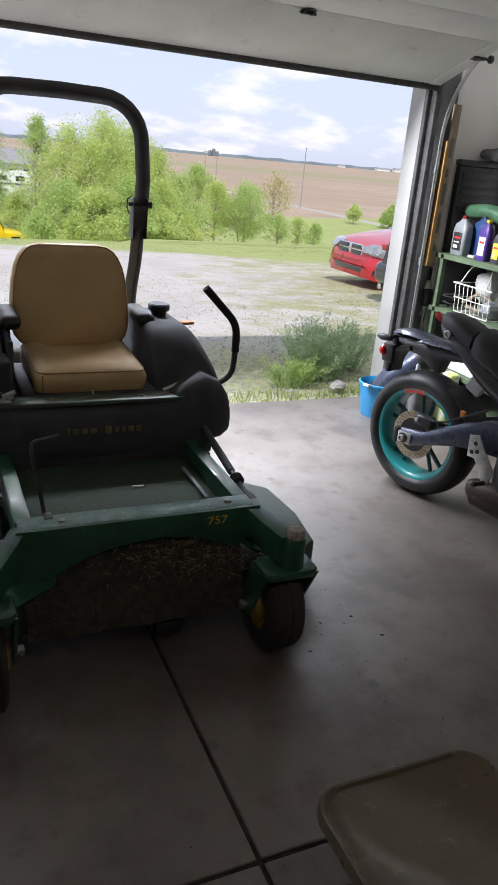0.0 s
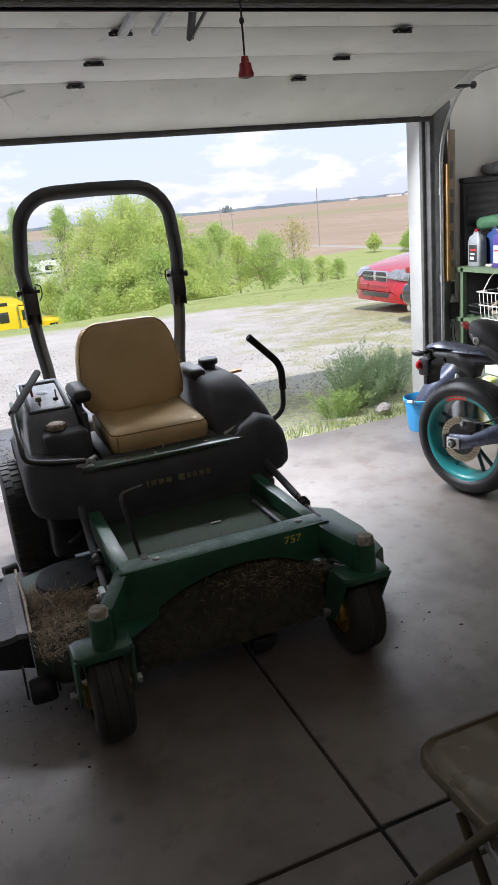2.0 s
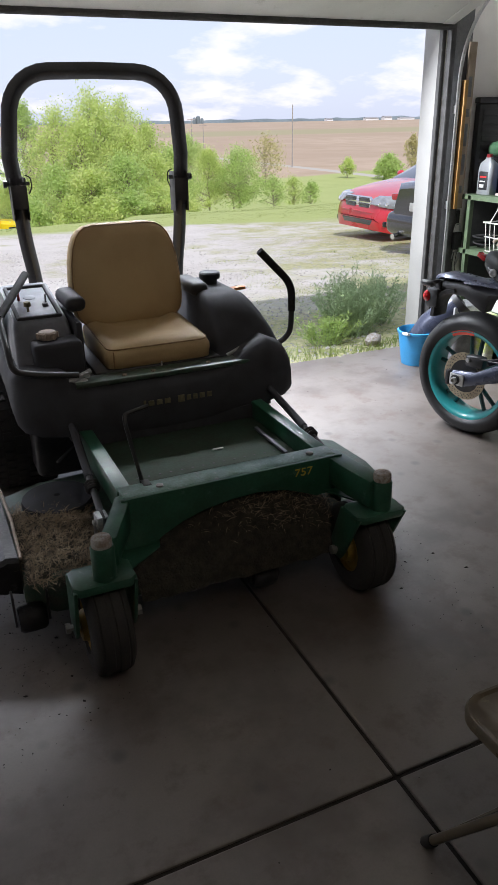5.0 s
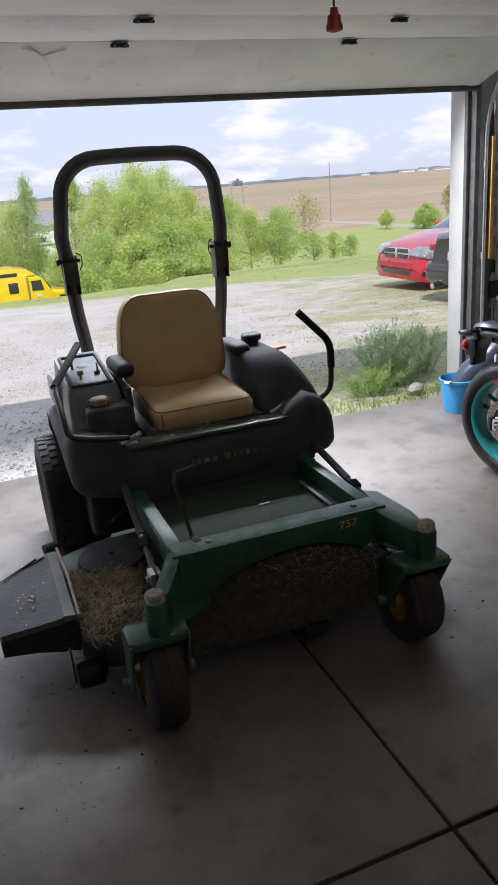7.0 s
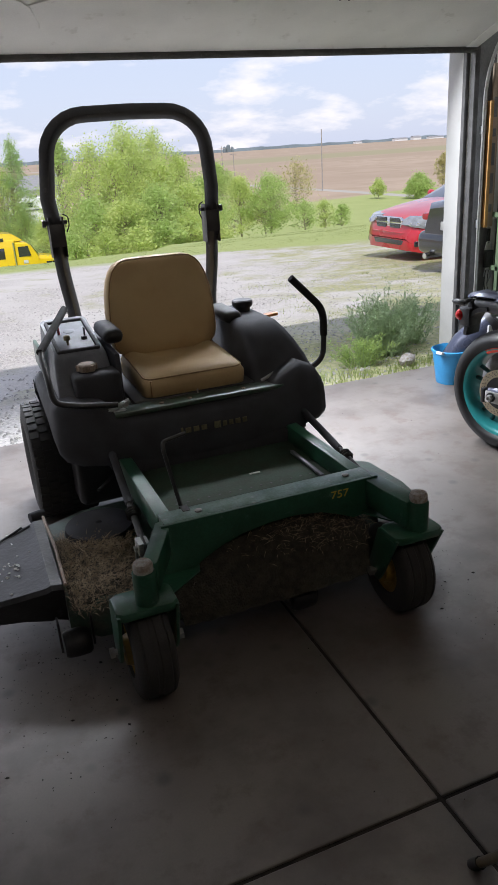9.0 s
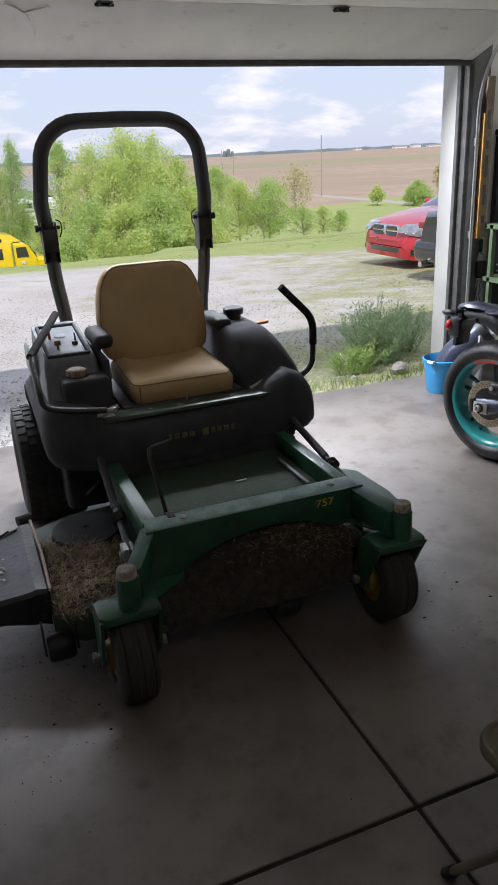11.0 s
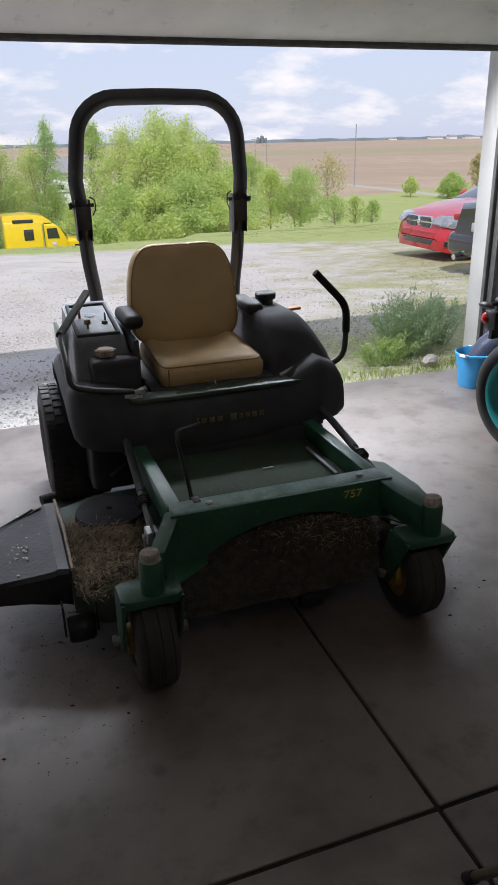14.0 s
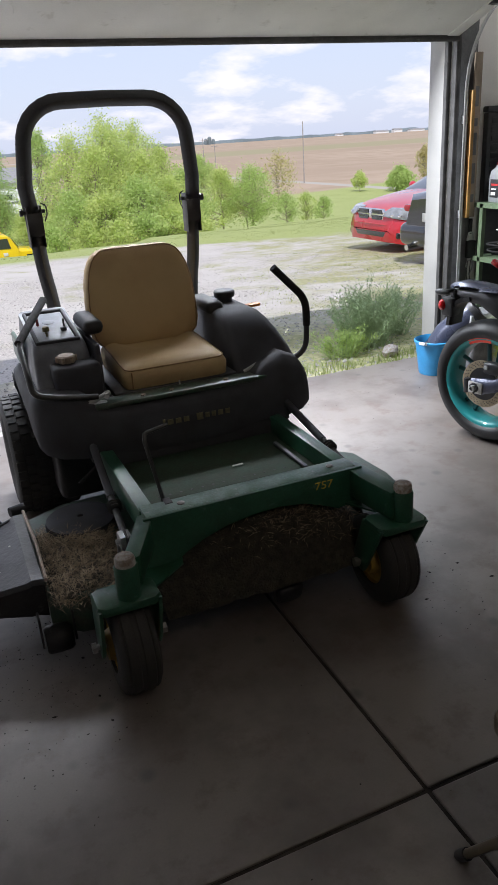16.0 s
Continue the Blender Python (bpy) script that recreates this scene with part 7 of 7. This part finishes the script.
        part("air_intake", prism(B(), [(-0.42, 0.30), (0.42, 0.30), (0.50, 0.40), (-0.50, 0.40)], 0.05, Matrix(((0, 0, 1, 2.372), (1, 0, 0, 0), (0, 1, 0, 0), (0, 0, 0, 1))), 0.012), M["car_dark"], root, "black lower intake")
        part("bumper_crease", tube(B(), [(2.25, -0.80, 0.505), (2.415, -0.48, 0.515), (2.43, 0, 0.52), (2.415, 0.48, 0.515), (2.25, 0.80, 0.505)], 0.014, 8), M[paint], root)
    else:
        part("rear_bumper", span(B(), (-2.44, -0.86, 0.26), (-2.10, 0.86, 0.60), 0.12, 4), M[paint], root)
        for s in (-1, 1):
            part("tail_lamp", box(B(), (-2.33, s * 0.70, 0.80), (0.08, 0.20, 0.10), 0.03), M["red_lamp"], root, "red tail lamp")
            part("exhaust_tip", tube(B(), [(-2.50, s * 0.55, 0.25), (-2.25, s * 0.55, 0.26)], 0.045, 14), M["chrome"], root, "chrome exhaust tip")
        part("number_plate", box(B(), (-2.455, 0, 0.70), (0.02, 0.50, 0.12), 0.006), M["label_white"], root, "pale number plate")
    return root


car("saloon_car", "bright red saloon car parked on the gravel", "car_red", pose(9.75, 11.88, ground_z(9.0, 11.9) - 0.01, 0, 0, 181), True)
car("saloon_car", "glossy black car parked tail towards the garage", "car_dark", pose(9.12, 9.27, ground_z(8.8, 9.3) - 0.01, 0, 0, 4), False)

truck = thing("semi_truck", (0, 0, 0), "bright yellow sleeper truck tractor below the lawn bank", "truck", m=pose(4.62, 53.0, -6.72, 0, 0, 2))
TY = M["truck_yellow"]
part("sleeper", span(B(), (-3.15, -1.15, 0.9), (-0.55, 1.15, 3.70), 0.12, 3), TY, truck)
part("roof_fairing", ring_loft(B(), [[(x, -w, 3.55), (x, w, 3.55), (x, w * 0.92, z), (x, -w * 0.92, z)] for x, w, z in ((-3.15, 1.12, 4.10), (-1.6, 1.12, 4.15), (-0.6, 1.05, 4.0), (-0.05, 0.9, 3.6))]), TY, truck)
part("cab", ring_loft(B(), [[(x, -w, 0.9), (x, w, 0.9), (x, w, z - 0.1), (x, w * 0.9, z), (x, -w * 0.9, z), (x, -w, z - 0.1)] for x, w, z in ((-0.6, 1.12, 3.50), (0.15, 1.10, 3.42), (0.45, 1.08, 3.22), (0.85, 1.05, 2.55))]), TY, truck)
part("hood", ring_loft(B(), [[(x, -w, 0.8), (x, w, 0.8), (x, w, z - 0.2), (x, w * 0.8, z), (x, -w * 0.8, z), (x, -w, z - 0.2)] for x, w, z in ((0.8, 0.95, 2.50), (1.8, 0.88, 2.38), (2.5, 0.80, 2.20), (2.62, 0.76, 1.9))]), TY, truck)
for x, z, w, h in ((-1.6, 2.85, 0.62, 0.70), (-1.9, 3.72, 1.3, 0.22)):
    part("sleeper_window", box(B(), (x, -1.16, z), (w, 0.03, h), 0.012), M["car_glass"], truck)
part("door_window", prism(B(), [(-0.42, 2.55), (0.36, 2.55), (0.22, 3.2), (-0.42, 3.2)], 0.03, xz(-1.105)), M["car_glass"], truck)
part("windscreen", ring_loft(B(), [[(0.47, -0.9, 3.20), (0.47, 0.9, 3.20), (0.50, 0.9, 3.20), (0.50, -0.9, 3.20)], [(0.86, -0.96, 2.58), (0.86, 0.96, 2.58), (0.89, 0.96, 2.58), (0.89, -0.96, 2.58)]]), M["car_glass"], truck)
part("door_emblem", box(B(), (-0.02, -1.125, 2.2), (0.30, 0.02, 0.22), 0.005), M["label_white"], truck, "plain pale door emblem")
part("hood_emblem", box(B(), (1.6, -0.905, 2.0), (0.55, 0.02, 0.12), 0.005), M["car_dark"], truck)
part("chassis", span(B(), (-5.5, -0.5, 0.65), (2.4, 0.5, 0.95), 0.02), M["black_paint"], truck)
part("fuel_tank", tube(B(), [(-2.6, -1.0, 0.75), (-0.6, -1.0, 0.75)], 0.32, 18), M["chrome"], truck)
for x in (1.75, -3.7, -4.9):
    for s in (-1, 1):
        part("wheel", lathe(B(), [(0.05, -0.16), (0.28, -0.16), (0.50, -0.16), (0.53, -0.12), (0.53, 0.12), (0.50, 0.16), (0.05, 0.10)], wheel_axis((x, s * 0.98, 0.52), (0, s, 0)), 26), M["rubber"], truck)
part("exhaust_stack", tube(B(), [(-0.68, -1.22, 0.9), (-0.68, -1.22, 3.5)], 0.06, 12), M["chrome"], truck)

trailer = thing("box_trailer", (0, 0, 0), "dark grey box trailer with pale corner post", "trailer", m=pose(-2.50, 52.6, -6.9, 0, 0, 3))
part("body", span(B(), (-7.0, -1.25, 1.1), (3.05, 1.25, 5.0), 0.05), M["trailer"], trailer)
part("corner_post", span(B(), (2.72, -1.30, 1.05), (3.12, -1.22, 5.03), 0.02), M["house_roof"], trailer, "pale corner post")
part("top_rail", span(B(), (-7.0, -1.29, 4.93), (3.06, -1.24, 5.04), 0.01), M["house_roof"], trailer, "pale top rail")
for x in (-6.0, -4.8):
    for s in (-1, 1):
        part("wheel", lathe(B(), [(0.05, -0.16), (0.50, -0.16), (0.53, -0.12), (0.53, 0.12), (0.50, 0.16), (0.05, 0.10)], wheel_axis((x, s * 0.98, 0.52), (0, s, 0)), 24), M["rubber"], trailer)
part("landing_leg", span(B(), (1.6, -0.9, 0.0), (1.75, -0.75, 1.1), 0.01), M["black_paint"], trailer)
part("landing_leg", span(B(), (1.6, 0.75, 0.0), (1.75, 0.9, 1.1), 0.01), M["black_paint"], trailer)
